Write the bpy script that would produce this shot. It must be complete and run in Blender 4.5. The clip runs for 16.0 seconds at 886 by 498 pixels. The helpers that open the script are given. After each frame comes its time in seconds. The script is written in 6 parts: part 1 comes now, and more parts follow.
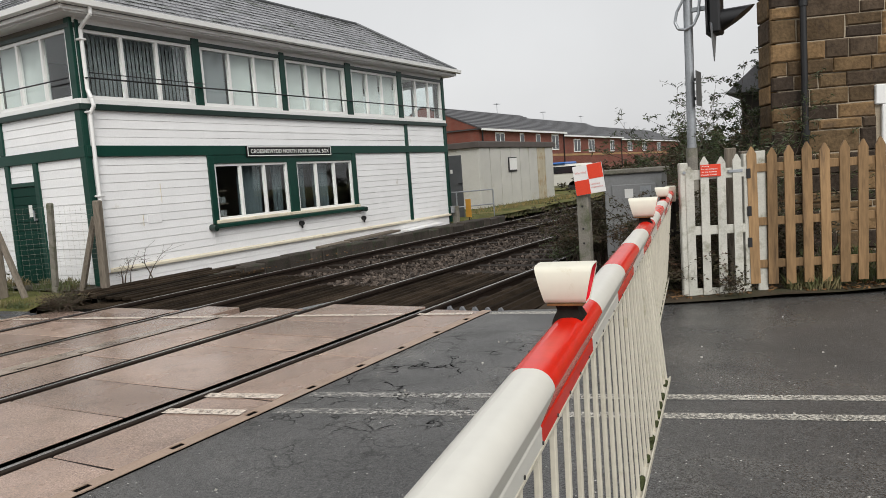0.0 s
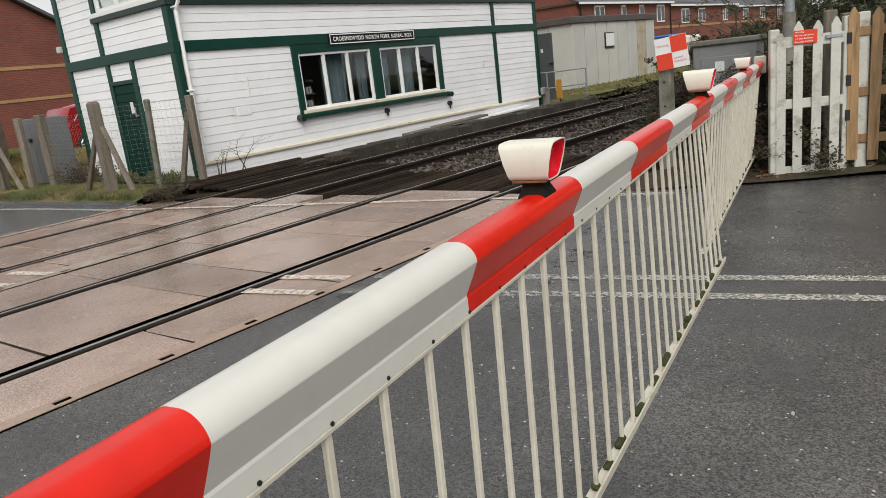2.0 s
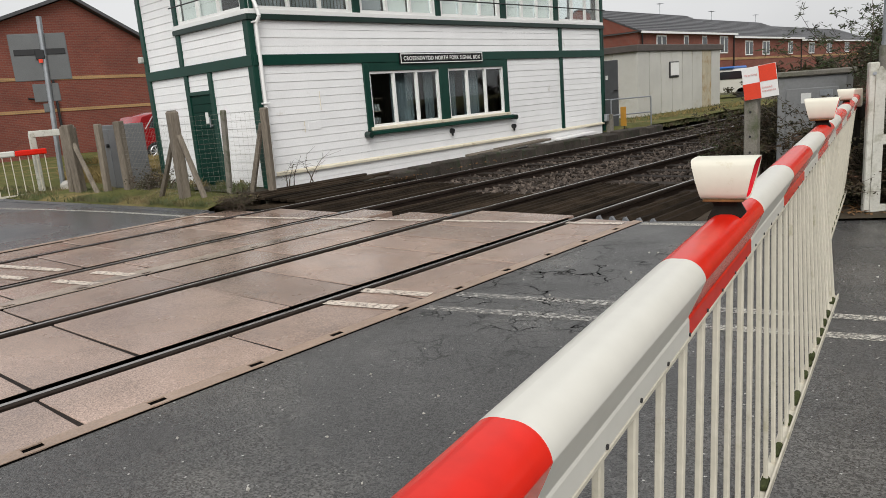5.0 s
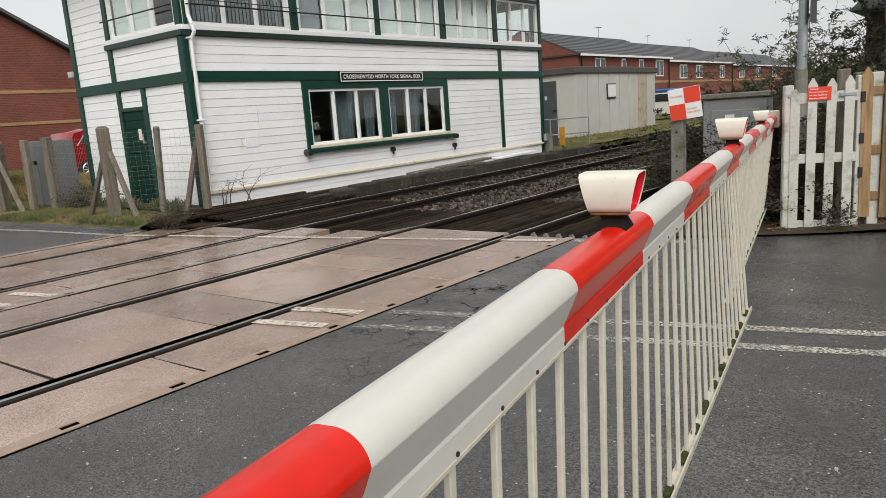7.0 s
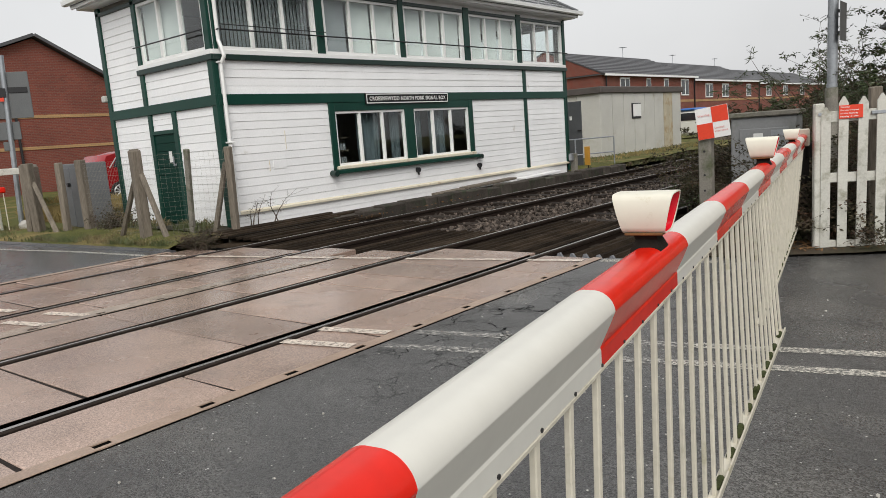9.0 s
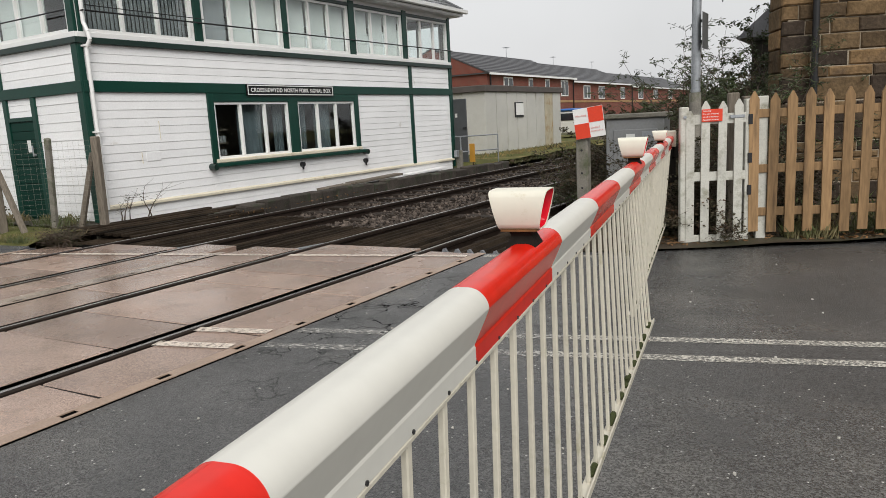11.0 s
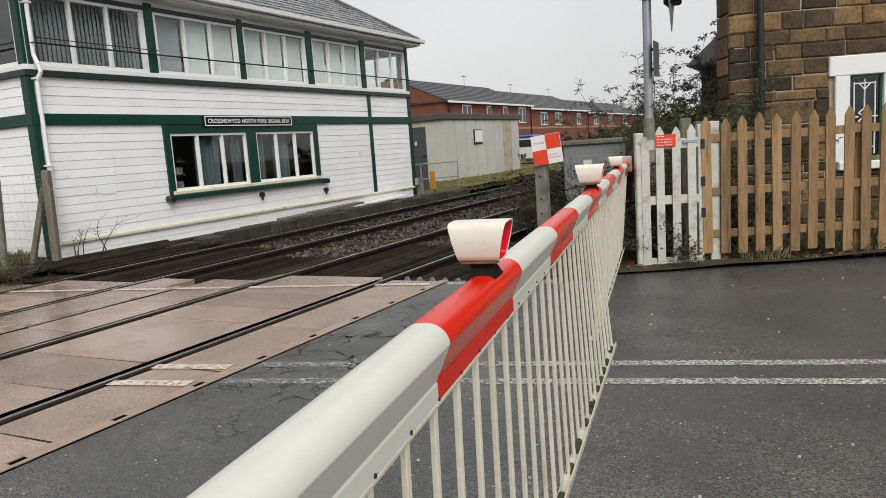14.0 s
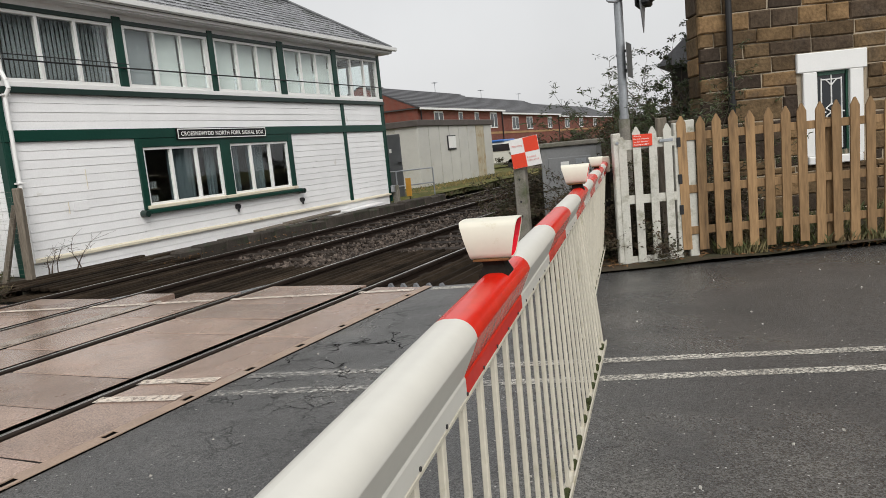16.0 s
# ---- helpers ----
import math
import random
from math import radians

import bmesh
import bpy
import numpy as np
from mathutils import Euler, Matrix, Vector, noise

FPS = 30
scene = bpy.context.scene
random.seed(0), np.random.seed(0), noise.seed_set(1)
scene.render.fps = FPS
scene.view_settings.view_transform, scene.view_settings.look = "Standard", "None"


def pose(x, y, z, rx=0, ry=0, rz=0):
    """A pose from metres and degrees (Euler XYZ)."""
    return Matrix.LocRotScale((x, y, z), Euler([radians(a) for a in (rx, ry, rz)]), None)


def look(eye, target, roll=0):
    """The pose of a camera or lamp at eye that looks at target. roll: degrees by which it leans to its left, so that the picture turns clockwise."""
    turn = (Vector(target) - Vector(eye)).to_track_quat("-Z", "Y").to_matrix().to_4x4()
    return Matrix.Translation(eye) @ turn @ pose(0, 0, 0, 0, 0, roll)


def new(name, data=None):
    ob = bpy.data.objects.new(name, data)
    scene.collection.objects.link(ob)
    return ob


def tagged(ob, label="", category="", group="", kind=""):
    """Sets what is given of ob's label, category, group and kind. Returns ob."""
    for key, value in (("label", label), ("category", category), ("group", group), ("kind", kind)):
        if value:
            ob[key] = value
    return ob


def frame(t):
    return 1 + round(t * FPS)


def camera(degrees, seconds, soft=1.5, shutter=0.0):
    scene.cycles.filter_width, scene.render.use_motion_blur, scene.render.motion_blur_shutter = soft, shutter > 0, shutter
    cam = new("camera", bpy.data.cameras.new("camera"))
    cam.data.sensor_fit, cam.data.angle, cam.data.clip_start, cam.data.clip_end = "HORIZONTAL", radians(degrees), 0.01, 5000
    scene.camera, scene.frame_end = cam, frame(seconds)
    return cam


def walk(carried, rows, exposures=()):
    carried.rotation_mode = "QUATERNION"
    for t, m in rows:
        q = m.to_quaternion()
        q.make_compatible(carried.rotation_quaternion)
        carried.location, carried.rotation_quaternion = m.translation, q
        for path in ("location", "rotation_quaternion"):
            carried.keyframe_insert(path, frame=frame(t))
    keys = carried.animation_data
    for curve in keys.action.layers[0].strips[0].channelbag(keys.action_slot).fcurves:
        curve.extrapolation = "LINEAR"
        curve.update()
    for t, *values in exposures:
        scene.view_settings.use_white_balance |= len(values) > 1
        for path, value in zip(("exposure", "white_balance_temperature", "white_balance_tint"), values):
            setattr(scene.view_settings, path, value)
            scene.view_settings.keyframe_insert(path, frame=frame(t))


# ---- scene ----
cam = camera(64.0, 16.0, soft=0.8)

# ---- the walk ----
PATH = [
    (0, (4.127, 0.329, 1.442), (3.111, 2.04, 1.238), -4.1),
    (0.5, (4.231, 0.415, 1.427), (3.106, 2.043, 1.137), -4.5),
    (1, (4.341, 0.452, 1.427), (3.124, 1.996, 1.055), -5.8),
    (1.5, (4.4, 0.463, 1.409), (3.178, 1.98, 0.959), -6.9),
    (2, (4.394, 0.453, 1.408), (3.155, 1.944, 0.916), -6.7),
    (2.5, (4.353, 0.453, 1.413), (3.043, 1.889, 0.942), -5.7),
    (3, (4.339, 0.427, 1.416), (2.995, 1.84, 0.972), -4.9),
    (5.5, (4.115, 0.307, 1.397), (2.782, 1.74, 0.986), -4.4),
    (6, (4.14, 0.338, 1.393), (2.967, 1.905, 0.982), -3.9),
    (6.5, (4.219, 0.373, 1.387), (3.072, 1.962, 0.987), -3.5),
    (7, (4.225, 0.379, 1.384), (2.996, 1.91, 1.004), -4.0),
    (7.5, (4.217, 0.364, 1.39), (2.913, 1.838, 1.038), -4.8),
    (8, (4.212, 0.364, 1.388), (2.883, 1.822, 1.061), -5.1),
    (10.5, (4.212, 0.389, 1.386), (3.112, 2.025, 1.047), -3.1),
    (11, (4.213, 0.403, 1.383), (3.185, 2.082, 1.031), -3.1),
    (11.5, (4.213, 0.404, 1.38), (3.215, 2.1, 1.022), -3.4),
    (12, (4.216, 0.407, 1.378), (3.251, 2.12, 1.013), -4.0),
    (12.5, (4.226, 0.421, 1.382), (3.321, 2.165, 1.008), -4.4),
    (13, (4.227, 0.43, 1.382), (3.38, 2.203, 1.01), -4.3),
    (13.5, (4.232, 0.43, 1.382), (3.387, 2.212, 1.047), -4.0),
    (14, (4.213, 0.416, 1.395), (3.275, 2.159, 1.111), -3.9),
    (14.5, (4.169, 0.374, 1.388), (3.152, 2.075, 1.119), -4.4),
    (15, (4.172, 0.371, 1.387), (3.189, 2.092, 1.117), -5.2),
    (15.5, (4.169, 0.377, 1.383), (3.252, 2.133, 1.111), -5.7),
    (16, (4.148, 0.369, 1.386), (3.272, 2.146, 1.115), -5.5),
]
walk(cam, [(t, look(eye, target, roll)) for t, eye, target, roll in PATH])

# ---- world and light ----
world = bpy.data.worlds.new("overcast")
scene.world = world
world.use_nodes = True
wn = world.node_tree
wn.nodes.clear()
sky = wn.nodes.new("ShaderNodeTexSky")
sky.sky_type, sky.sun_disc = "NISHITA", False
sky.sun_elevation, sky.sun_rotation = radians(44), radians(135)
sky.air_density, sky.dust_density = 2.0, 3.0
grey = wn.nodes.new("ShaderNodeHueSaturation")
grey.inputs["Saturation"].default_value = 0.12
cloud = wn.nodes.new("ShaderNodeMix")
cloud.data_type = "RGBA"
cloud.inputs["Factor"].default_value = 0.72
cloud.inputs["B"].default_value = (6.25, 6.32, 6.45, 1)
drift = wn.nodes.new("ShaderNodeTexNoise")
drift.inputs["Scale"].default_value, drift.inputs["Detail"].default_value = 2.2, 5
tone = wn.nodes.new("ShaderNodeMapRange")
tone.inputs["From Min"].default_value, tone.inputs["From Max"].default_value = 0.3, 0.7
tone.inputs["To Min"].default_value, tone.inputs["To Max"].default_value = 0.93, 1.07
shade = wn.nodes.new("ShaderNodeVectorMath")
shade.operation = "SCALE"
where = wn.nodes.new("ShaderNodeTexCoord")
back = wn.nodes.new("ShaderNodeBackground")
back.inputs["Strength"].default_value = 0.10
wout = wn.nodes.new("ShaderNodeOutputWorld")
wn.links.new(sky.outputs["Color"], grey.inputs["Color"])
wn.links.new(grey.outputs["Color"], cloud.inputs["A"])
wn.links.new(where.outputs["Generated"], drift.inputs["Vector"])
wn.links.new(drift.outputs["Fac"], tone.inputs["Value"])
wn.links.new(cloud.outputs["Result"], shade.inputs[0])
wn.links.new(tone.outputs["Result"], shade.inputs["Scale"])
wn.links.new(shade.outputs["Vector"], back.inputs["Color"])
wn.links.new(back.outputs["Background"], wout.inputs["Surface"])
sun_data = bpy.data.lights.new("sun", "SUN")
sun_data.energy, sun_data.angle, sun_data.color = 1.5, radians(35), (1.0, 0.97, 0.93)
sun = new("sun", sun_data)
sun.matrix_basis = look((13, -9, 17.5), (0, 4, 0))
scene.view_settings.exposure = 0.37


# ---- materials ----
def M(name, col, rough=0.6, metal=0.0, var=0.2, scale=3.0, fine=60.0, bump=0.15, bdist=0.01, rnd=0.0, spread=0.15, stain=None, stain_scale=1.2, stain_at=0.55, coat=0.0, spec=0.5, stretch=None):
    """A painted, worn or grainy surface: colour varied at two scales, relief, and an optional stain colour."""
    m = bpy.data.materials.new(name)
    m.use_nodes = True
    t = m.node_tree
    p = t.nodes["Principled BSDF"]
    geo = t.nodes.new("ShaderNodeNewGeometry")
    n1, n2 = t.nodes.new("ShaderNodeTexNoise"), t.nodes.new("ShaderNodeTexNoise")
    n1.inputs["Scale"].default_value, n1.inputs["Detail"].default_value = scale, 6
    n2.inputs["Scale"].default_value, n2.inputs["Detail"].default_value = fine, 4
    place = geo.outputs["Position"]
    if stretch:
        st = t.nodes.new("ShaderNodeVectorMath")
        st.operation = "MULTIPLY"
        st.inputs[1].default_value = stretch
        t.links.new(place, st.inputs[0])
        place = st.outputs["Vector"]
    for n in (n1, n2):
        t.links.new(place, n.inputs["Vector"])
    add = t.nodes.new("ShaderNodeMath")
    add.operation = "ADD"
    t.links.new(n1.outputs["Fac"], add.inputs[0])
    t.links.new(n2.outputs["Fac"], add.inputs[1])
    rng = t.nodes.new("ShaderNodeMapRange")
    rng.inputs["From Min"].default_value, rng.inputs["From Max"].default_value = 0.6, 1.4
    rng.inputs["To Min"].default_value, rng.inputs["To Max"].default_value = 1 - var, 1 + var
    t.links.new(add.outputs[0], rng.inputs["Value"])
    last = rng.outputs["Result"]
    if rnd:
        info = t.nodes.new("ShaderNodeObjectInfo")
        r2 = t.nodes.new("ShaderNodeMapRange")
        r2.inputs["To Min"].default_value, r2.inputs["To Max"].default_value = 1 - rnd, 1 + rnd
        t.links.new(info.outputs["Random"], r2.inputs["Value"])
        mul = t.nodes.new("ShaderNodeMath")
        mul.operation = "MULTIPLY"
        t.links.new(last, mul.inputs[0])
        t.links.new(r2.outputs["Result"], mul.inputs[1])
        last = mul.outputs[0]
    base = t.nodes.new("ShaderNodeRGB")
    base.outputs[0].default_value = (*col, 1)
    colour = base.outputs[0]
    if stain:
        n3 = t.nodes.new("ShaderNodeTexNoise")
        n3.inputs["Scale"].default_value, n3.inputs["Detail"].default_value, n3.inputs["Roughness"].default_value = stain_scale, 8, 0.65
        t.links.new(place, n3.inputs["Vector"])
        r3 = t.nodes.new("ShaderNodeMapRange")
        r3.inputs["From Min"].default_value, r3.inputs["From Max"].default_value = stain_at, stain_at + spread
        t.links.new(n3.outputs["Fac"], r3.inputs["Value"])
        mx = t.nodes.new("ShaderNodeMix")
        mx.data_type = "RGBA"
        mx.inputs["B"].default_value = (*stain, 1)
        t.links.new(r3.outputs["Result"], mx.inputs["Factor"])
        t.links.new(colour, mx.inputs["A"])
        colour = mx.outputs["Result"]
    sc = t.nodes.new("ShaderNodeVectorMath")
    sc.operation = "SCALE"
    t.links.new(colour, sc.inputs[0])
    t.links.new(last, sc.inputs["Scale"])
    t.links.new(sc.outputs["Vector"], p.inputs["Base Color"])
    p.inputs["Roughness"].default_value, p.inputs["Metallic"].default_value = rough, metal
    p.inputs["Coat Weight"].default_value = coat
    p.inputs["Specular IOR Level"].default_value = spec
    if bump:
        b = t.nodes.new("ShaderNodeBump")
        b.inputs["Strength"].default_value, b.inputs["Distance"].default_value = bump, bdist
        t.links.new(add.outputs[0], b.inputs["Height"])
        t.links.new(b.outputs["Normal"], p.inputs["Normal"])
    return m


def wet(m, lo, hi, scale=0.7, a=0.4, b=0.6):
    """Roughness that falls from hi to lo in damp patches."""
    t = m.node_tree
    p = t.nodes["Principled BSDF"]
    geo = t.nodes.new("ShaderNodeNewGeometry")
    n = t.nodes.new("ShaderNodeTexNoise")
    n.inputs["Scale"].default_value, n.inputs["Detail"].default_value = scale, 5
    r = t.nodes.new("ShaderNodeMapRange")
    r.inputs["From Min"].default_value, r.inputs["From Max"].default_value = a, b
    r.inputs["To Min"].default_value, r.inputs["To Max"].default_value = hi, lo
    t.links.new(geo.outputs["Position"], n.inputs["Vector"])
    t.links.new(n.outputs["Fac"], r.inputs["Value"])
    t.links.new(r.outputs["Result"], p.inputs["Roughness"])
    return m


def cracked(m, cx, cy, radius):
    """A crazed, broken patch of the road surface round one spot."""
    t = m.node_tree
    p = t.nodes["Principled BSDF"]
    geo = t.nodes.new("ShaderNodeNewGeometry")
    dist = t.nodes.new("ShaderNodeTexNoise")
    dist.inputs["Scale"].default_value, dist.inputs["Detail"].default_value = 5.0, 4
    warp = t.nodes.new("ShaderNodeVectorMath")
    warp.operation = "MULTIPLY_ADD"
    warp.inputs[1].default_value = (0.35, 0.35, 0.35)
    vor = t.nodes.new("ShaderNodeTexVoronoi")
    vor.feature = "DISTANCE_TO_EDGE"
    vor.inputs["Scale"].default_value = 4.6
    t.links.new(geo.outputs["Position"], dist.inputs["Vector"])
    t.links.new(dist.outputs["Color"], warp.inputs[0])
    t.links.new(geo.outputs["Position"], warp.inputs[2])
    t.links.new(warp.outputs["Vector"], vor.inputs["Vector"])
    line = t.nodes.new("ShaderNodeMapRange")
    line.inputs["From Min"].default_value, line.inputs["From Max"].default_value = 0.014, 0.060
    line.inputs["To Min"].default_value, line.inputs["To Max"].default_value = 1, 0
    t.links.new(vor.outputs["Distance"], line.inputs["Value"])
    away = t.nodes.new("ShaderNodeVectorMath")
    away.operation = "SUBTRACT"
    away.inputs[1].default_value = (cx, cy, 0)
    t.links.new(geo.outputs["Position"], away.inputs[0])
    flat = t.nodes.new("ShaderNodeVectorMath")
    flat.operation = "MULTIPLY"
    flat.inputs[1].default_value = (1.0, 0.62, 1)
    t.links.new(away.outputs["Vector"], flat.inputs[0])
    ln = t.nodes.new("ShaderNodeVectorMath")
    ln.operation = "LENGTH"
    t.links.new(flat.outputs["Vector"], ln.inputs[0])
    near = t.nodes.new("ShaderNodeMapRange")
    near.inputs["From Min"].default_value, near.inputs["From Max"].default_value = radius * 0.55, radius
    near.inputs["To Min"].default_value, near.inputs["To Max"].default_value = 1, 0
    t.links.new(ln.outputs["Value"], near.inputs["Value"])
    f = t.nodes.new("ShaderNodeMath")
    f.operation = "MULTIPLY"
    gap = t.nodes.new("ShaderNodeTexNoise")
    gap.inputs["Scale"].default_value, gap.inputs["Detail"].default_value = 2.6, 3
    t.links.new(geo.outputs["Position"], gap.inputs["Vector"])
    some = t.nodes.new("ShaderNodeMapRange")
    some.inputs["From Min"].default_value, some.inputs["From Max"].default_value = 0.42, 0.58
    t.links.new(gap.outputs["Fac"], some.inputs["Value"])
    part_of = t.nodes.new("ShaderNodeMath")
    part_of.operation = "MULTIPLY"
    t.links.new(near.outputs["Result"], part_of.inputs[0])
    t.links.new(some.outputs["Result"], part_of.inputs[1])
    t.links.new(line.outputs["Result"], f.inputs[0])
    t.links.new(part_of.outputs[0], f.inputs[1])
    mx = t.nodes.new("ShaderNodeMix")
    mx.data_type = "RGBA"
    mx.inputs["B"].default_value = (0.004, 0.004, 0.004, 1)
    src = p.inputs["Base Color"].links[0].from_socket
    t.links.new(f.outputs[0], mx.inputs["Factor"])
    t.links.new(src, mx.inputs["A"])
    t.links.new(mx.outputs["Result"], p.inputs["Base Color"])
    dull = t.nodes.new("ShaderNodeMapRange")
    dull.inputs["To Min"].default_value, dull.inputs["To Max"].default_value = 0.5, 0.0
    t.links.new(f.outputs[0], dull.inputs["Value"])
    t.links.new(dull.outputs["Result"], p.inputs["Specular IOR Level"])
    # small pale stones in the surface
    v2 = t.nodes.new("ShaderNodeTexVoronoi")
    v2.inputs["Scale"].default_value = 30
    t.links.new(geo.outputs["Position"], v2.inputs["Vector"])
    dot = t.nodes.new("ShaderNodeMapRange")
    dot.inputs["From Min"].default_value, dot.inputs["From Max"].default_value = 0.12, 0.17
    dot.inputs["To Min"].default_value, dot.inputs["To Max"].default_value = 1, 0
    t.links.new(v2.outputs["Distance"], dot.inputs["Value"])
    pick = t.nodes.new("ShaderNodeSeparateColor")
    t.links.new(v2.outputs["Color"], pick.inputs["Color"])
    few = t.nodes.new("ShaderNodeMath")
    few.operation = "GREATER_THAN"
    few.inputs[1].default_value = 0.76
    t.links.new(pick.outputs["Red"], few.inputs[0])
    ff = t.nodes.new("ShaderNodeMath")
    ff.operation = "MULTIPLY"
    t.links.new(dot.outputs["Result"], ff.inputs[0])
    t.links.new(few.outputs[0], ff.inputs[1])
    m2 = t.nodes.new("ShaderNodeMix")
    m2.data_type = "RGBA"
    m2.inputs["B"].default_value = (0.42, 0.41, 0.38, 1)
    t.links.new(ff.outputs[0], m2.inputs["Factor"])
    t.links.new(mx.outputs["Result"], m2.inputs["A"])
    t.links.new(m2.outputs["Result"], p.inputs["Base Color"])
    return m


def worn(m, scale=14.0, at=0.5, soft=0.12):
    """Paint that has flaked away in places."""
    t = m.node_tree
    p, out = t.nodes["Principled BSDF"], t.nodes["Material Output"]
    geo = t.nodes.new("ShaderNodeNewGeometry")
    n = t.nodes.new("ShaderNodeTexNoise")
    n.inputs["Scale"].default_value, n.inputs["Detail"].default_value, n.inputs["Roughness"].default_value = scale, 8, 0.7
    r = t.nodes.new("ShaderNodeMapRange")
    r.inputs["From Min"].default_value, r.inputs["From Max"].default_value = at - soft, at + soft
    clear = t.nodes.new("ShaderNodeBsdfTransparent")
    mx = t.nodes.new("ShaderNodeMixShader")
    t.links.new(geo.outputs["Position"], n.inputs["Vector"])
    t.links.new(n.outputs["Fac"], r.inputs["Value"])
    t.links.new(r.outputs["Result"], mx.inputs["Fac"])
    t.links.new(p.outputs["BSDF"], mx.inputs[1])
    t.links.new(clear.outputs["BSDF"], mx.inputs[2])
    t.links.new(mx.outputs["Shader"], out.inputs["Surface"])
    return m


def brick_mat(name, c1, c2, mortar, axis="x", scale=1.0):
    """Brickwork for walls that stay far off."""
    m = bpy.data.materials.new(name)
    m.use_nodes = True
    t = m.node_tree
    p = t.nodes["Principled BSDF"]
    geo = t.nodes.new("ShaderNodeNewGeometry")
    sep, com = t.nodes.new("ShaderNodeSeparateXYZ"), t.nodes.new("ShaderNodeCombineXYZ")
    addxy = t.nodes.new("ShaderNodeMath")
    addxy.operation = "ADD"
    t.links.new(geo.outputs["Position"], sep.inputs[0])
    t.links.new(sep.outputs["X"], addxy.inputs[0])
    t.links.new(sep.outputs["Y"], addxy.inputs[1])
    t.links.new(addxy.outputs[0], com.inputs["X"])
    t.links.new(sep.outputs["Z"], com.inputs["Y"])
    b = t.nodes.new("ShaderNodeTexBrick")
    b.inputs["Color1"].default_value, b.inputs["Color2"].default_value, b.inputs["Mortar"].default_value = (*c1, 1), (*c2, 1), (*mortar, 1)
    b.inputs["Scale"].default_value = scale
    b.inputs["Brick Width"].default_value, b.inputs["Row Height"].default_value, b.inputs["Mortar Size"].default_value = 0.225, 0.075, 0.008
    t.links.new(com.outputs[0], b.inputs["Vector"])
    n = t.nodes.new("ShaderNodeTexNoise")
    n.inputs["Scale"].default_value = 0.8
    t.links.new(geo.outputs["Position"], n.inputs["Vector"])
    r = t.nodes.new("ShaderNodeMapRange")
    r.inputs["To Min"].default_value, r.inputs["To Max"].default_value = 0.7, 1.3
    t.links.new(n.outputs["Fac"], r.inputs["Value"])
    sc = t.nodes.new("ShaderNodeVectorMath")
    sc.operation = "SCALE"
    t.links.new(b.outputs["Color"], sc.inputs[0])
    t.links.new(r.outputs["Result"], sc.inputs["Scale"])
    t.links.new(sc.outputs["Vector"], p.inputs["Base Color"])
    p.inputs["Roughness"].default_value = 0.85
    return m


def glass_mat(name, rough=0.01, tint=(0.9, 0.95, 0.94)):
    m = bpy.data.materials.new(name)
    m.use_nodes = True
    t = m.node_tree
    p = t.nodes["Principled BSDF"]
    p.inputs["Base Color"].default_value = (*tint, 1)
    p.inputs["Roughness"].default_value = rough
    p.inputs["Transmission Weight"].default_value = 1.0
    p.inputs["IOR"].default_value = 1.45
    return m


def gritty(m, scale, dist, strength=0.6, lo=0.45, hi=1.6):
    """Coarse stones standing in a surface, as relief and as lighter and darker grains."""
    t = m.node_tree
    p = t.nodes["Principled BSDF"]
    geo = t.nodes.new("ShaderNodeNewGeometry")
    v = t.nodes.new("ShaderNodeTexVoronoi")
    v.inputs["Scale"].default_value = scale
    t.links.new(geo.outputs["Position"], v.inputs["Vector"])
    b = t.nodes.new("ShaderNodeBump")
    b.invert = True
    b.inputs["Strength"].default_value, b.inputs["Distance"].default_value = strength, dist
    t.links.new(v.outputs["Distance"], b.inputs["Height"])
    t.links.new(p.inputs["Normal"].links[0].from_socket, b.inputs["Normal"])
    t.links.new(b.outputs["Normal"], p.inputs["Normal"])
    sep = t.nodes.new("ShaderNodeSeparateColor")
    t.links.new(v.outputs["Color"], sep.inputs["Color"])
    r = t.nodes.new("ShaderNodeMapRange")
    r.inputs["To Min"].default_value, r.inputs["To Max"].default_value = lo, hi
    t.links.new(sep.outputs["Red"], r.inputs["Value"])
    sc = t.nodes.new("ShaderNodeVectorMath")
    sc.operation = "SCALE"
    t.links.new(p.inputs["Base Color"].links[0].from_socket, sc.inputs[0])
    t.links.new(r.outputs["Result"], sc.inputs["Scale"])
    t.links.new(sc.outputs["Vector"], p.inputs["Base Color"])
    return m


def hued(m, colours):
    """Gives each piece one of several base colours."""
    t = m.node_tree
    ramp = t.nodes.new("ShaderNodeValToRGB")
    ramp.color_ramp.interpolation = "CONSTANT"
    for k, c in enumerate(colours):
        e = ramp.color_ramp.elements[k] if k < 2 else ramp.color_ramp.elements.new(k / len(colours))
        e.position, e.color = k / len(colours), (*c, 1)
    info = t.nodes.new("ShaderNodeObjectInfo")
    t.links.new(info.outputs["Random"], ramp.inputs["Fac"])
    base = next(n for n in t.nodes if n.type == "RGB")
    for l in list(base.outputs[0].links):
        t.links.new(ramp.outputs["Color"], l.to_socket)
    return m


